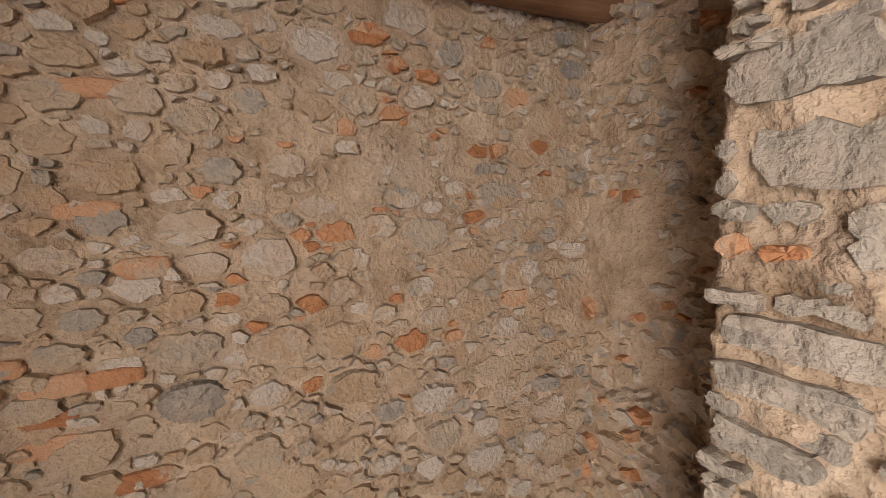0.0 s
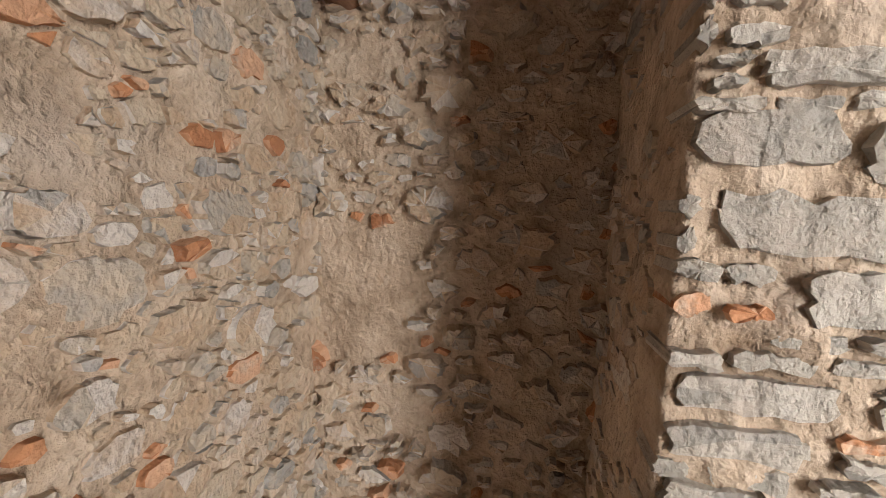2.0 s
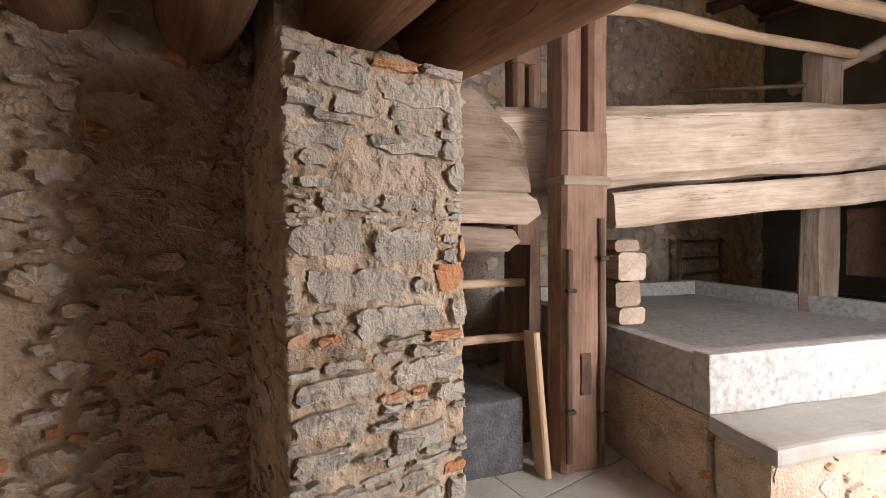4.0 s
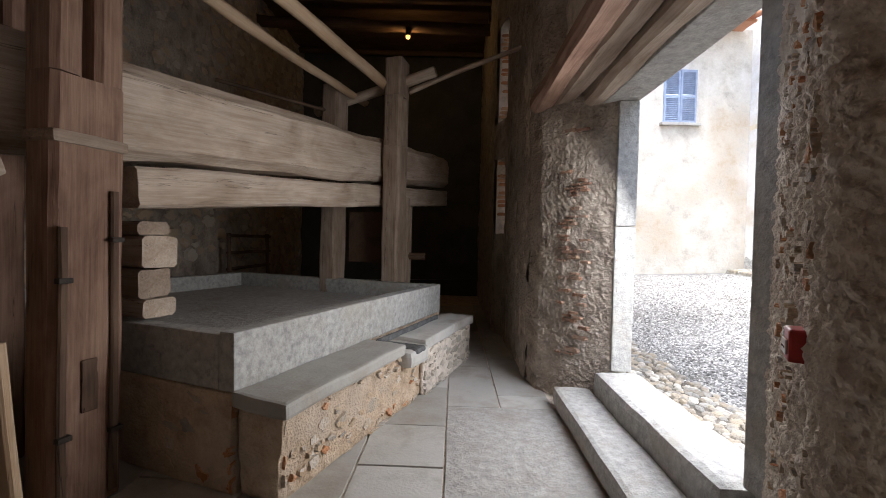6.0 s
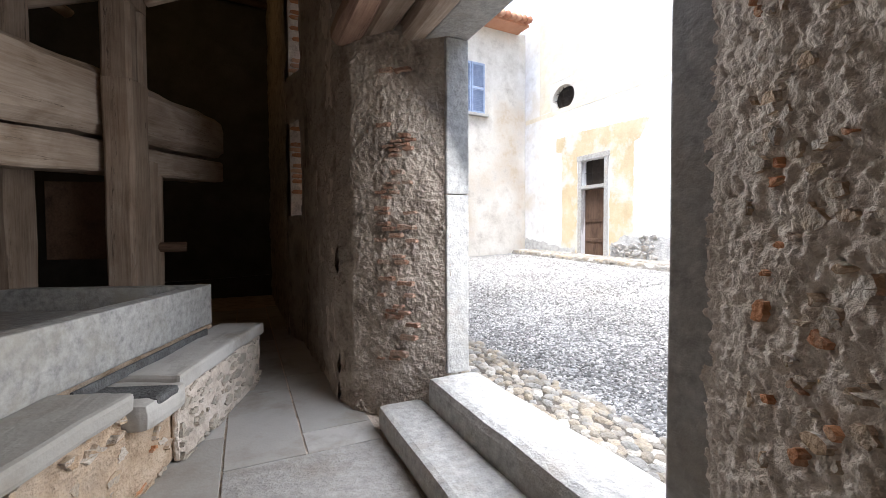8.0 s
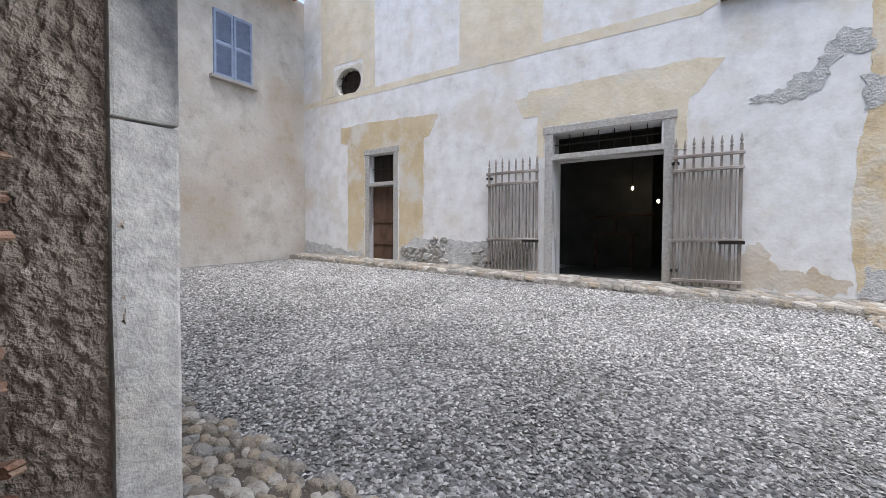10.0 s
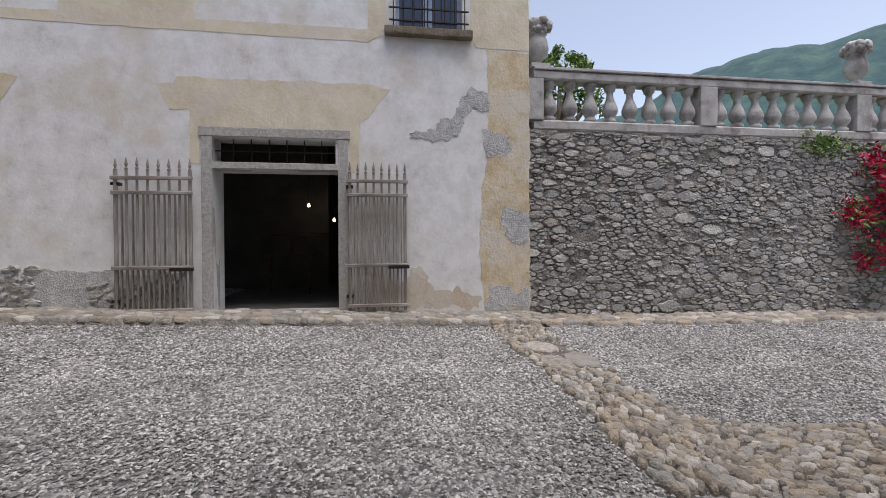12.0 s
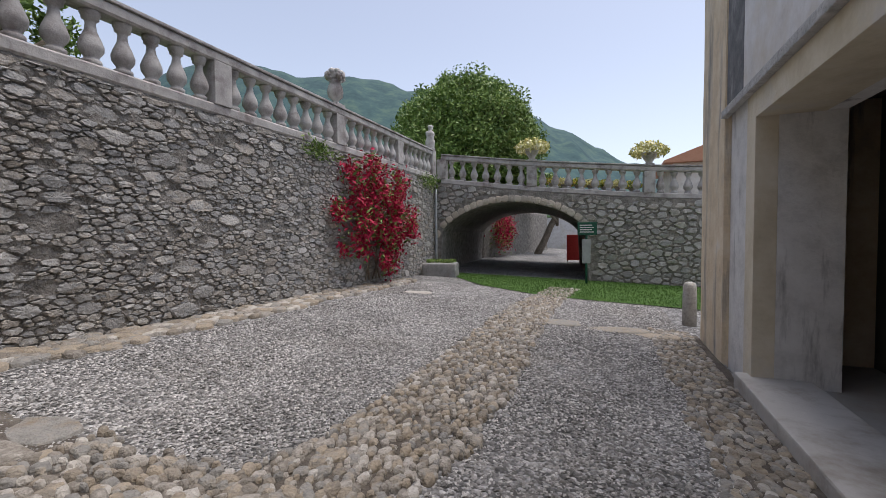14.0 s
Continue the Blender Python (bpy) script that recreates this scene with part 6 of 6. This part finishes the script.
# beyond the arch
far_wall = tagged(part("wall_beyond", rough_sheet(16, 4.0, 0.25, 0.05, 40), M_YARD_MORTAR, None, "", wall_frame((-11.4, 25.2, -0.2), (0.12, 1, 0)), True), "stone wall continuing beyond the arch", "wall", "", "structure")
tagged(part("house_beyond", box(-16, -2, 46, 47, -0.2, 3.6), M_PLASTER), "pale low wall beyond the arch", "wall", "", "structure")
tagged(part("red_board", box(-0.45, 0.45, -0.03, 0.03, 0.25, 1.8, 0.01), M_RED, None, "", Matrix.Translation((-5.75, 25.5, 0.0)) @ pose(0, 0, 0, 0, 0, 15)), "red notice board standing beyond the arch", "notice board")
for x in (-0.4, 0.4):
    part("leg", box(x - 0.03, x + 0.03, -0.02, 0.02, 0.0, 0.25), M_IRON, bpy.data.objects["red_board"])
bo = thing("bougainvillea", "red flowering climber on the wall beyond the arch", "climber", Matrix.Translation((-10.9, 27.5, 0.3)))
leaf_cloud("bract", [(rng.gauss(0.35, 0.25), rng.gauss(0, 0.9), rng.gauss(1.9, 0.6)) for i in range(2200)], 0.09, M_BRACT, rng, bo)
leaf_cloud("foliage", [(rng.gauss(0.3, 0.25), rng.gauss(0, 0.95), rng.gauss(1.8, 0.7)) for i in range(1200)], 0.09, M_LEAF, rng, bo)
house = thing("house", "pink house with a red clay tile roof behind the bridge", "house", Matrix.Translation((3.2, 31.0, 0)))
part("wall", box(-3, 9, 0, 8, 0, 6.6), M_PLASTER_OLD, house)
bm = prism([(-3.6, 6.55), (9.6, 6.55), (9.6, 6.7), (3, 9.2), (-3.6, 6.7)], -0.6, 8.6)
part("roof", bm, M_TERRACOTTA, house)

# lawn, hills
def sheet(name, outline, lift, material, label):
    bm = bmesh.new()
    pts = []
    for (a, b), (c, d) in zip(outline, outline[1:] + outline[:1]):
        n = max(1, round(math.dist((a, b), (c, d)) / 0.3))
        pts += [(a + (c - a) * i / n + noise.noise(Vector((a + i, b, 3))) * 0.05, b + (d - b) * i / n + noise.noise(Vector((a + i, b, 8))) * 0.05) for i in range(n)]
    bm.faces.new([bm.verts.new((x, y, gz(x, y) + lift)) for x, y in pts])
    bmesh.ops.triangulate(bm, faces=bm.faces[:])
    return tagged(part(name, bm, material), label, "ground", "", "structure")


LAWN = [(-9.2, 13.6), (-7.6, 11.6), (-5.4, 10.3), (-2.3, 10.2), (1.5, 10.3), (2.0, 16.1), (-4.3, 15.5), (-9.6, 14.9)]
lawn = sheet("lawn", LAWN, 0.03, M_GRASS, "mown green lawn in front of the bridge")


def inside(x, y, poly):
    hit = False
    for (a, b), (c, d) in zip(poly, poly[1:] + poly[:1]):
        if (b > y) != (d > y) and x < (c - a) * (y - b) / (d - b) + a:
            hit = not hit
    return hit


V, F = [], []
while len(F) < 26000:
    x, y = rng.uniform(-9.6, 2), rng.uniform(10.2, 16)
    if inside(x, y, LAWN):
        z, a, h = gz(x, y) + 0.02, rng.uniform(0, 6.28), rng.uniform(0.03, 0.075)
        b = len(V)
        V += [(x - math.cos(a) * 0.008, y - math.sin(a) * 0.008, z), (x + math.cos(a) * 0.008, y + math.sin(a) * 0.008, z), (x + rng.gauss(0, 0.02), y + rng.gauss(0, 0.02), z + h)]
        F.append((b, b + 1, b + 2))
me = bpy.data.meshes.new("grass")
me.from_pydata(V, [], F)
me.materials.append(M_BLADE)
tagged(new("grass", me), "short green grass blades", "grass", "", "stuff")


def ridge(name, profile, near, far, seed, label):
    """A wooded ridge round part of the horizon: profile is (bearing west of north, height angle) from the yard."""
    bm = bmesh.new()
    rows = []
    steps = 160
    for i in range(steps + 1):
        az = profile[0][0] + (profile[-1][0] - profile[0][0]) * i / steps
        for (a, e), (b, f) in zip(profile, profile[1:]):
            if a <= az <= b:
                el = e + (f - e) * soft_step(a, b, az)
                break
        col = []
        for j in range(15):
            k = j / 14
            d = near + (far - near) * k
            h = far * math.tan(radians(el)) * soft_step(-0.15, 1.0, k) + noise.noise(Vector((az * 0.35, k * 5, seed))) * far * 0.012 * (0.3 + k) + noise.noise(Vector((az * 2.2, k * 16, seed))) * far * 0.0035
            col.append(bm.verts.new((-3.5 - d * math.sin(radians(az)), -1.5 + d * math.cos(radians(az)), h if j else -3)))
        rows.append(col)
    for a, b in zip(rows, rows[1:]):
        for j in range(14):
            bm.faces.new((a[j], b[j], b[j + 1], a[j + 1]))
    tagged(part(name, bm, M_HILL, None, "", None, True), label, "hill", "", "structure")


# no haze in the air: the hill's colour carries it
ridge("backdrop", [(-60, 3.0), (-15, 4.0), (-2, 8.3), (1.4, 10.2), (5.6, 12.6), (9.9, 14.4), (18, 16.8), (25, 18.0), (30, 19.0), (34, 19.3), (40, 18.7), (44, 19.4), (50, 18.6), (60, 15.0), (90, 9.0)], 420, 900, 3, "wooded hill with haze put into its blue-green colour")

for outline in ([(-5.8, 0.2), (-5.05, 0.2), (-4.8, 12.0), (-5.5, 12.0)], [(-9.5, -0.12), (-5.1, -0.12), (-5.1, 0.45), (-9.5, 0.45)], [(-2.85, -8.0), (-2.3, -8.0), (-2.3, 7.0), (-2.9, 7.0)]):
    sheet("cobble_bed", outline, 0.014, M_SOIL, "dark earth bed between the cobbles")


# ---- pieces: paving, cobbles, gravel, wall stones ----
PEBBLES = unit_stones("pebble", M_PEBBLE, 10, 41, 2.2, 0.08, 0.45)
FLATS = unit_stones("paver", M_PEBBLE, 8, 42, 4.0, 0.1, 0.15)


def ground_matrix(x, y, turn, w, h, t):
    return Matrix.Translation((x, y, gz(x, y))) @ pose(0, 0, 0, 0, 0, turn) @ Matrix.Diagonal((w, h, t, 1))


def cobbles(parent, area, step, meshes, rng, size, height, limit, near, turn, name, keep=None):
    """Cobbles in loose rows over an area; those nearest a point are parts, the rest joined."""
    x0, x1, y0, y1 = area
    spots = []
    y = y0
    while y < y1:
        x = x0 + rng.uniform(0, step)
        while x < x1:
            px, py = x + rng.gauss(0, step * 0.16), y + rng.gauss(0, step * 0.16)
            if keep is None or keep(px, py):
                spots.append((px, py))
            x += step * rng.uniform(0.9, 1.35)
        y += step * 0.78
    spots.sort(key=lambda p: math.dist(p, near))
    V, F, base = [], [], 0
    for i, (x, y) in enumerate(spots):
        me = rng.choice(meshes)
        w = rng.uniform(*size)
        t = ground_matrix(x, y, turn + rng.gauss(0, 25), w * rng.uniform(1.0, 1.5), w * rng.uniform(0.75, 1.0), height * rng.uniform(0.7, 1.4))
        if i < limit:
            ob = new(name, me)
            ob.parent = parent
            ob.matrix_basis = t
        else:
            V += [tuple(t @ v.co) for v in me.vertices]
            F += [tuple(base + k for k in f.vertices) for f in me.polygons]
            base += len(me.vertices)
    if V:
        me = bpy.data.meshes.new("cobblestones")
        me.from_pydata(V, [], F)
        me.materials.append(meshes[0].materials[0])
        for p in me.polygons:
            p.use_smooth = True
        ob = new("cobblestones", me)
        ob.parent = parent
        tagged(ob, "", "", "", "stuff")


rng = random.Random(51)


def strip_ns(x, y):
    mid = -5.4 + 0.12 * math.sin(y * 0.6) + (0.02 * y)
    half = 0.55 - 0.012 * max(0, y - 3) + 0.08 * noise.noise(Vector((x * 2, y * 2, 0)))
    return abs(x - mid) < half


def strip_ew(x, y):
    return abs(y - 0.15) < 0.42 + 0.12 * noise.noise(Vector((x * 2, y * 2, 5))) and not (-8.6 < x < -7.3 and abs(y - 0.25) < 0.4)


path_ns = thing("cobble_path", "rounded river cobbles set in a strip across the gravel", "pavement", None, "", "structure")
cobbles(path_ns, (-6.2, -4.5, 0.1, 12.5), 0.078, PEBBLES, rng, (0.04, 0.115), 0.042, 300, (-5.4, 0.4), 90, "cobble", strip_ns)
path_ew = thing("cobble_path", "cobbles and flat stones leading to the villa corner", "pavement", None, "", "structure")
cobbles(path_ew, (-9.6, -4.95, -0.5, 0.75), 0.09, PEBBLES, rng, (0.05, 0.13), 0.052, 300, (-5.6, 0.0), 0, "cobble", strip_ew)
for x, y, w, h, a in ((-8.35, 0.1, 0.62, 0.4, 4), (-7.75, 0.42, 0.7, 0.36, -6), (-7.65, 0.02, 0.6, 0.38, 8)):
    ob = new("flagstone", FLATS[int(w * 100) % 8])
    ob.parent = path_ew
    ob.matrix_basis = ground_matrix(x, y, a, w, h, 0.035)
apron = thing("cobble_apron", "rounded cobbles along the foot of the press house", "pavement", None, "", "structure")
cobbles(apron, (-3.05, -2.4, 0.5, 7.2), 0.085, PEBBLES, rng, (0.065, 0.11), 0.03, 300, (-2.8, 2.0), 90, "cobble", lambda x, y: x > -3.0 + 0.15 * noise.noise(Vector((x, y * 1.5, 2))) - 0.1 * (y > 4))
apron2 = thing("cobble_apron", "rounded cobbles outside the doorway", "pavement", None, "", "structure")
cobbles(apron2, (-3.1, -2.28, -8.0, 0.5), 0.085, PEBBLES, rng, (0.065, 0.12), 0.03, 260, (-2.6, -2.6), 90, "cobble", lambda x, y: x > -2.95 + 0.15 * noise.noise(Vector((x, y * 1.5, 2))))
kerb = thing("kerb_strip", "raised strip of flat stones along the villa foot", "pavement", None, "", "structure")
bm = bmesh.new()
ks = [(-12.8 + 0.4 * i) for i in range(34)]
prev = None
for y in ks:
    w = 0.62 + 0.06 * noise.noise(Vector((0, y, 0)))
    g = gz(FACADE, y)
    ring = [bm.verts.new(c) for c in ((FACADE, y, g - 0.05), (FACADE, y, g + 0.15), (FACADE + w, y, g + 0.085), (FACADE + w + 0.05, y, g - 0.05))]
    if prev:
        for k in range(3):
            bm.faces.new((prev[k], prev[k + 1], ring[k + 1], ring[k]))
    prev = ring
part("bed", bm, M_YARD_MORTAR, kerb)
krng = random.Random(52)
count = 0
for row, (dx, zz) in enumerate(((0.58, 0.09), (0.45, 0.1), (0.31, 0.112), (0.17, 0.125), (0.05, 0.135))):
    y = -12.7
    while y < 0.65:
        w = krng.uniform(0.1, 0.3)
        ob = new("kerb_stone", krng.choice(FLATS))
        ob.parent = kerb
        ob.matrix_basis = Matrix.Translation((FACADE + dx, y + w / 2, gz(FACADE, y) + zz - 0.03)) @ pose(0, 0, 0, 0, 6, 90 + krng.gauss(0, 6)) @ Matrix.Diagonal((w, krng.uniform(0.11, 0.17), krng.uniform(0.03, 0.055), 1))
        y += w * krng.uniform(0.95, 1.1)
kerb2 = thing("kerb_strip", "loose flat stones along the foot of the retaining wall", "pavement", None, "", "structure")
cobbles(kerb2, (RET + 0.05, RET + 0.95, 0.7, 11.5), 0.17, FLATS, krng, (0.14, 0.24), 0.06, 300, (RET + 0.5, 3.0), 90, "kerb_stone", lambda x, y: x < RET + 0.85 + 0.2 * noise.noise(Vector((x, y, 7))))
for x, y, w, h in ((-4.7, 6.9, 0.9, 0.5), (-3.6, 6.8, 1.1, 0.4), (-2.95, 6.6, 0.7, 0.4), (-8.6, 9.0, 0.8, 0.4)):
    ob = tagged(new("flagstone", FLATS[int(w * 100) % 8]), "flat grey stone slab flush in the gravel", "paving slab", "flagstones in the gravel")
    ob.matrix_basis = ground_matrix(x, y, 5, w, h, 0.03)

# gravel chips
chip_v = np.array([(1, 0, 0), (-0.9, 0.1, 0), (0.1, 0.8, 0.1), (-0.1, -0.85, -0.1), (0, 0.1, 0.6), (0, 0, -0.6)], dtype=float)
chip_f = np.array([(0, 2, 4), (2, 1, 4), (1, 3, 4), (3, 0, 4), (2, 0, 5), (1, 2, 5), (3, 1, 5), (0, 3, 5)])
r2 = np.random.RandomState(7)


def chips(count, x0, x1, y0, y1, s0, s1, skip):
    n = 0
    vs, fs = [], []
    X, Y = r2.uniform(x0, x1, count), r2.uniform(y0, y1, count)
    ang, S = r2.uniform(0, 6.283, count), r2.uniform(s0, s1, count)
    tilt = r2.normal(0, 0.5, count)
    for x, y, a, s, t in zip(X, Y, ang, S, tilt):
        if skip(x, y):
            continue
        c, d, ct, st = math.cos(a), math.sin(a), math.cos(t), math.sin(t)
        v = chip_v * s * np.array((1.0, 0.8, 0.8))
        p = np.empty_like(v)
        yy = v[:, 1] * ct - v[:, 2] * st
        p[:, 2] = v[:, 1] * st + v[:, 2] * ct + gz(x, y) + s * 0.25
        p[:, 0] = v[:, 0] * c - yy * d + x
        p[:, 1] = v[:, 0] * d + yy * c + y
        vs.append(p)
        fs.append(chip_f + n * 6)
        n += 1
    return np.concatenate(vs), np.concatenate(fs)


def paved(x, y):
    return (y > 0.1 and strip_ns(x, y)) or (x > -9.6 and x < -4.95 and strip_ew(x, y)) or x > -2.55 or x < FACADE + 0.65 or inside(x, y, LAWN)


for k, (count, x0, x1, y0, y1, s0, s1) in enumerate(((82000, -7.5, -2.55, -5.5, 4.5, 0.011, 0.025), (52000, -9.8, -2.55, -12.5, -5.0, 0.016, 0.03), (48000, -10.0, -2.4, 4.0, 11.5, 0.016, 0.03), (24000, -9.8, -7.3, -5.0, 4.0, 0.016, 0.03))):
    v, f = chips(count, x0, x1, y0, y1, s0, s1, paved)
    me = bpy.data.meshes.new("gravel")
    me.from_pydata(v.tolist(), [], f.tolist())
    me.materials.append(M_GRIT)
    tagged(new("gravel", me), "loose grey gravel chips", "gravel", "", "stuff")

# stones of the walls
rng = random.Random(61)
FINE = ((0.11, 0.12), (0.075, 0.5), (0.05, 1.0), (0.034, 1.4), (0.022, 1.2))
SMALL = ((0.12, 0.22), (0.085, 0.6), (0.055, 1.2), (0.035, 1.6))
lay_rubble(wall_north, wall_north.matrix_basis, rubble(3.1, 2.6, FINE, rng, 1.5), M_STONE_IN, rng, 0.003, (0.006, 0.028), 300, (2.2, 1.5), 0.08, M_BRICK, 0.06, shrink=(0.8, 1.02))
y = 0.15
while y < 2.4:
    for x, w, odds in ((0.98, 0.24, 0.75), (1.16, 0.2, 0.5), (1.36, 0.22, 0.16)):
        if rng.random() < odds:
            ob = new("brick", rng.choice(BRICKS))
            ob.parent = wall_north
            ob.matrix_basis = Matrix.Translation((x + rng.uniform(-0.06, 0.06), y, 0)) @ pose(0, 0, 0, 0, 0, rng.gauss(0, 4)) @ Matrix.Diagonal((w * rng.uniform(0.35, 1.15), rng.uniform(0.045, 0.066), rng.uniform(0.012, 0.032), 1))
    y += rng.uniform(0.072, 0.09)
lay_rubble(wall_niche, wall_niche.matrix_basis, rubble(1.05, 2.6, SMALL, rng, 1.6), M_STONE_IN, rng, 0.006, (0.014, 0.05), 300, (0.5, 1.5), 0.05, M_BRICK, 0.05, slope=0.3, keep=lambda s, z: s > 0.34 + 0.1 * noise.noise(Vector((s * 4, z * 4, 1))) or not 1.05 < z < 1.5)
lay_rubble(pier, pier.matrix_basis, slab_courses(0.57, 2.22, rng), M_PIER_STONE, rng, 0.006, (0.008, 0.028), 300, (0.3, 1.4), 0.07, M_BRICK, 0.07, slope=0.07, base=-0.1, shrink=(0.82, 1.0))
lay_rubble(pier_n, pier_n.matrix_basis, rubble(0.6, 2.2, SMALL, rng, 1.8), M_STONE_IN, rng, 0.012, (0.005, 0.018), 100, (0.3, 1.4), 0.1, keep=lambda s, z: 0.08 < s < 0.5)
lay_rubble(wall_back, wall_back.matrix_basis, rubble(11.4, 6.8, ((0.2, 0.3), (0.13, 0.8), (0.09, 0.8)), rng, 1.5), M_STONE_IN, rng, 0.016, (0.004, 0.04), 100, (3.0, 3.0), 0.25, shrink=(0.6, 1.0))
lay_rubble(basin, BASIN @ wall_frame((0.03, -0.335, 0.0), (1, 0, 0)), rubble(3.4, 0.52, ((0.1, 0.4), (0.06, 0.9), (0.04, 1.0)), rng, 1.5), M_STONE_IN, rng, 0.012, (0.012, 0.032), 120, (0.6, 0.3), 0.35, M_BRICK, 0.08, keep=lambda s, z: s < 1.9)
lay_rubble(basin, BASIN @ wall_frame((1.97, -0.392, 0.0), (1, 0, 0)), rubble(1.5, 0.47, ((0.1, 0.4), (0.06, 0.9), (0.04, 1.0)), rng, 1.8), M_PIER_STONE, rng, 0.012, (0.006, 0.02), 60, (0.6, 0.3), 0.3)
lay_rubble(basin, BASIN @ wall_frame((-0.005, 1.2, 0.0), (0, -1, 0)), rubble(1.2, 0.6, ((0.1, 0.4), (0.06, 0.9)), rng, 1.5), M_STONE_IN, rng, 0.014, (0.005, 0.02), 40, (0.6, 0.3), 0.5, M_BRICK, 0.12)
lay_rubble(door_wall, wall_frame((-1.42, -3.93, 0.0), (-0.66, 0.75)), slab_courses(0.68, 2.9, rng, 0.0, (0.035, 0.042, 0.05), 0.9), M_DARK_BRICK, rng, 0.005, (0.003, 0.012), 260, (0.35, 1.3), 0.45, keep=lambda s, z: 0.24 < s < 0.54 and noise.noise(Vector((s * 3, z * 2.2, 6))) > -0.1, name="brick")
lay_rubble(door_wall, wall_frame((-1.875, -1.21, 0.0), (0.503, 0.864)), rubble(0.66, 2.9, ((0.05, 0.5), (0.032, 0.9), (0.02, 0.8)), rng, 1.3), M_STONE_IN, rng, 0.006, (0.006, 0.02), 200, (0.3, 1.4), 0.72, M_BRICK, 0.1, keep=lambda s, z: abs(s - 0.59) > 0.11 or abs(z - 1.29) > 0.14, shrink=(0.6, 1.0))
lay_rubble(ret, ret.matrix_basis, rubble(14.5, 4.1, ((0.28, 0.04), (0.19, 0.12), (0.12, 0.5), (0.08, 1.3), (0.05, 1.3)), rng, 2.05), M_YARD_STONE, rng, 0.004, (0.008, 0.06), 300, (2.5, 1.8), 0.05, shrink=(0.86, 1.04))
LOWEST = lambda s, pad: -1 if abs((s - ARCH[0]) / (ARCH[1] + pad)) >= 1 else ARCH[2] + (ARCH[3] + pad) * (1 - abs((s - ARCH[0]) / (ARCH[1] + pad)) ** 2.0) ** 0.62
lay_rubble(bridge, br_m, rubble(br_len, 4.4, ((0.22, 0.3), (0.15, 0.8), (0.1, 1.2)), rng, 1.6), M_YARD_STONE, rng, 0.014, (0.02, 0.06), 200, (6.5, 2.0), 0.03, keep=lambda s, z: z > LOWEST(s, 0.3) + 0.08 and z < bridge_top(s) - 0.08)
for i in range(25):
    k = -0.99 + 1.98 * i / 24
    s = ARCH[0] + k * (ARCH[1] + 0.14)
    z = LOWEST(s, 0.15)
    a = math.atan2(LOWEST(s + 0.03, 0.15) - LOWEST(s - 0.03, 0.15), 0.06) if abs(k) < 0.97 else math.radians(-80 if k > 0 else 80)
    ob = new("voussoir", rng.choice(STONES_PIER))
    ob.parent = bridge
    ob.matrix_basis = Matrix.Translation((s, max(1.9, z), 0)) @ pose(0, 0, 0, 0, 0, math.degrees(a)) @ Matrix.Diagonal((0.29, 0.26, 0.05, 1))
fm = wall_frame((FACADE, -9.0, 0.75), (0, 1, 0))
lay_rubble(rubble_foot, fm, rubble(3.6, 0.95, ((0.14, 0.5), (0.09, 1.0), (0.06, 1.0)), rng, 1.5), M_YARD_STONE, rng, 0.012, (0.03, 0.07), 150, (1.0, 0.4), 0.04, keep=lambda s, z: z < 0.68 + 0.3 * noise.noise(Vector((s * 1.3, 0, 4))) and abs(s - 1.75) > 0.32)

# slit bricks
for z0, z1 in ((1.74, 2.98), (3.68, 5.28)):
    z = z0
    while z < z1:
        for k in range(4):
            if rng.random() < 0.45:
                continue
            ob = new("brick", rng.choice(BRICKS))
            ob.parent = door_wall
            ob.matrix_basis = wall_frame((-1.26, SLIT_S, z + 0.03), (-1, 0)) @ Matrix.Translation((0.1 + 0.24 * k + rng.uniform(-0.03, 0.03), 0, 0)) @ Matrix.Diagonal((rng.uniform(0.18, 0.23), 0.055, rng.uniform(0.006, 0.02), 1))
        z += 0.075

# set the yard in its frame
for ob in list(bpy.data.objects):
    if ob.parent is None and ob not in HOUSE and ob.type in {"MESH", "EMPTY"}:
        ob.matrix_basis = SITE @ ob.matrix_basis
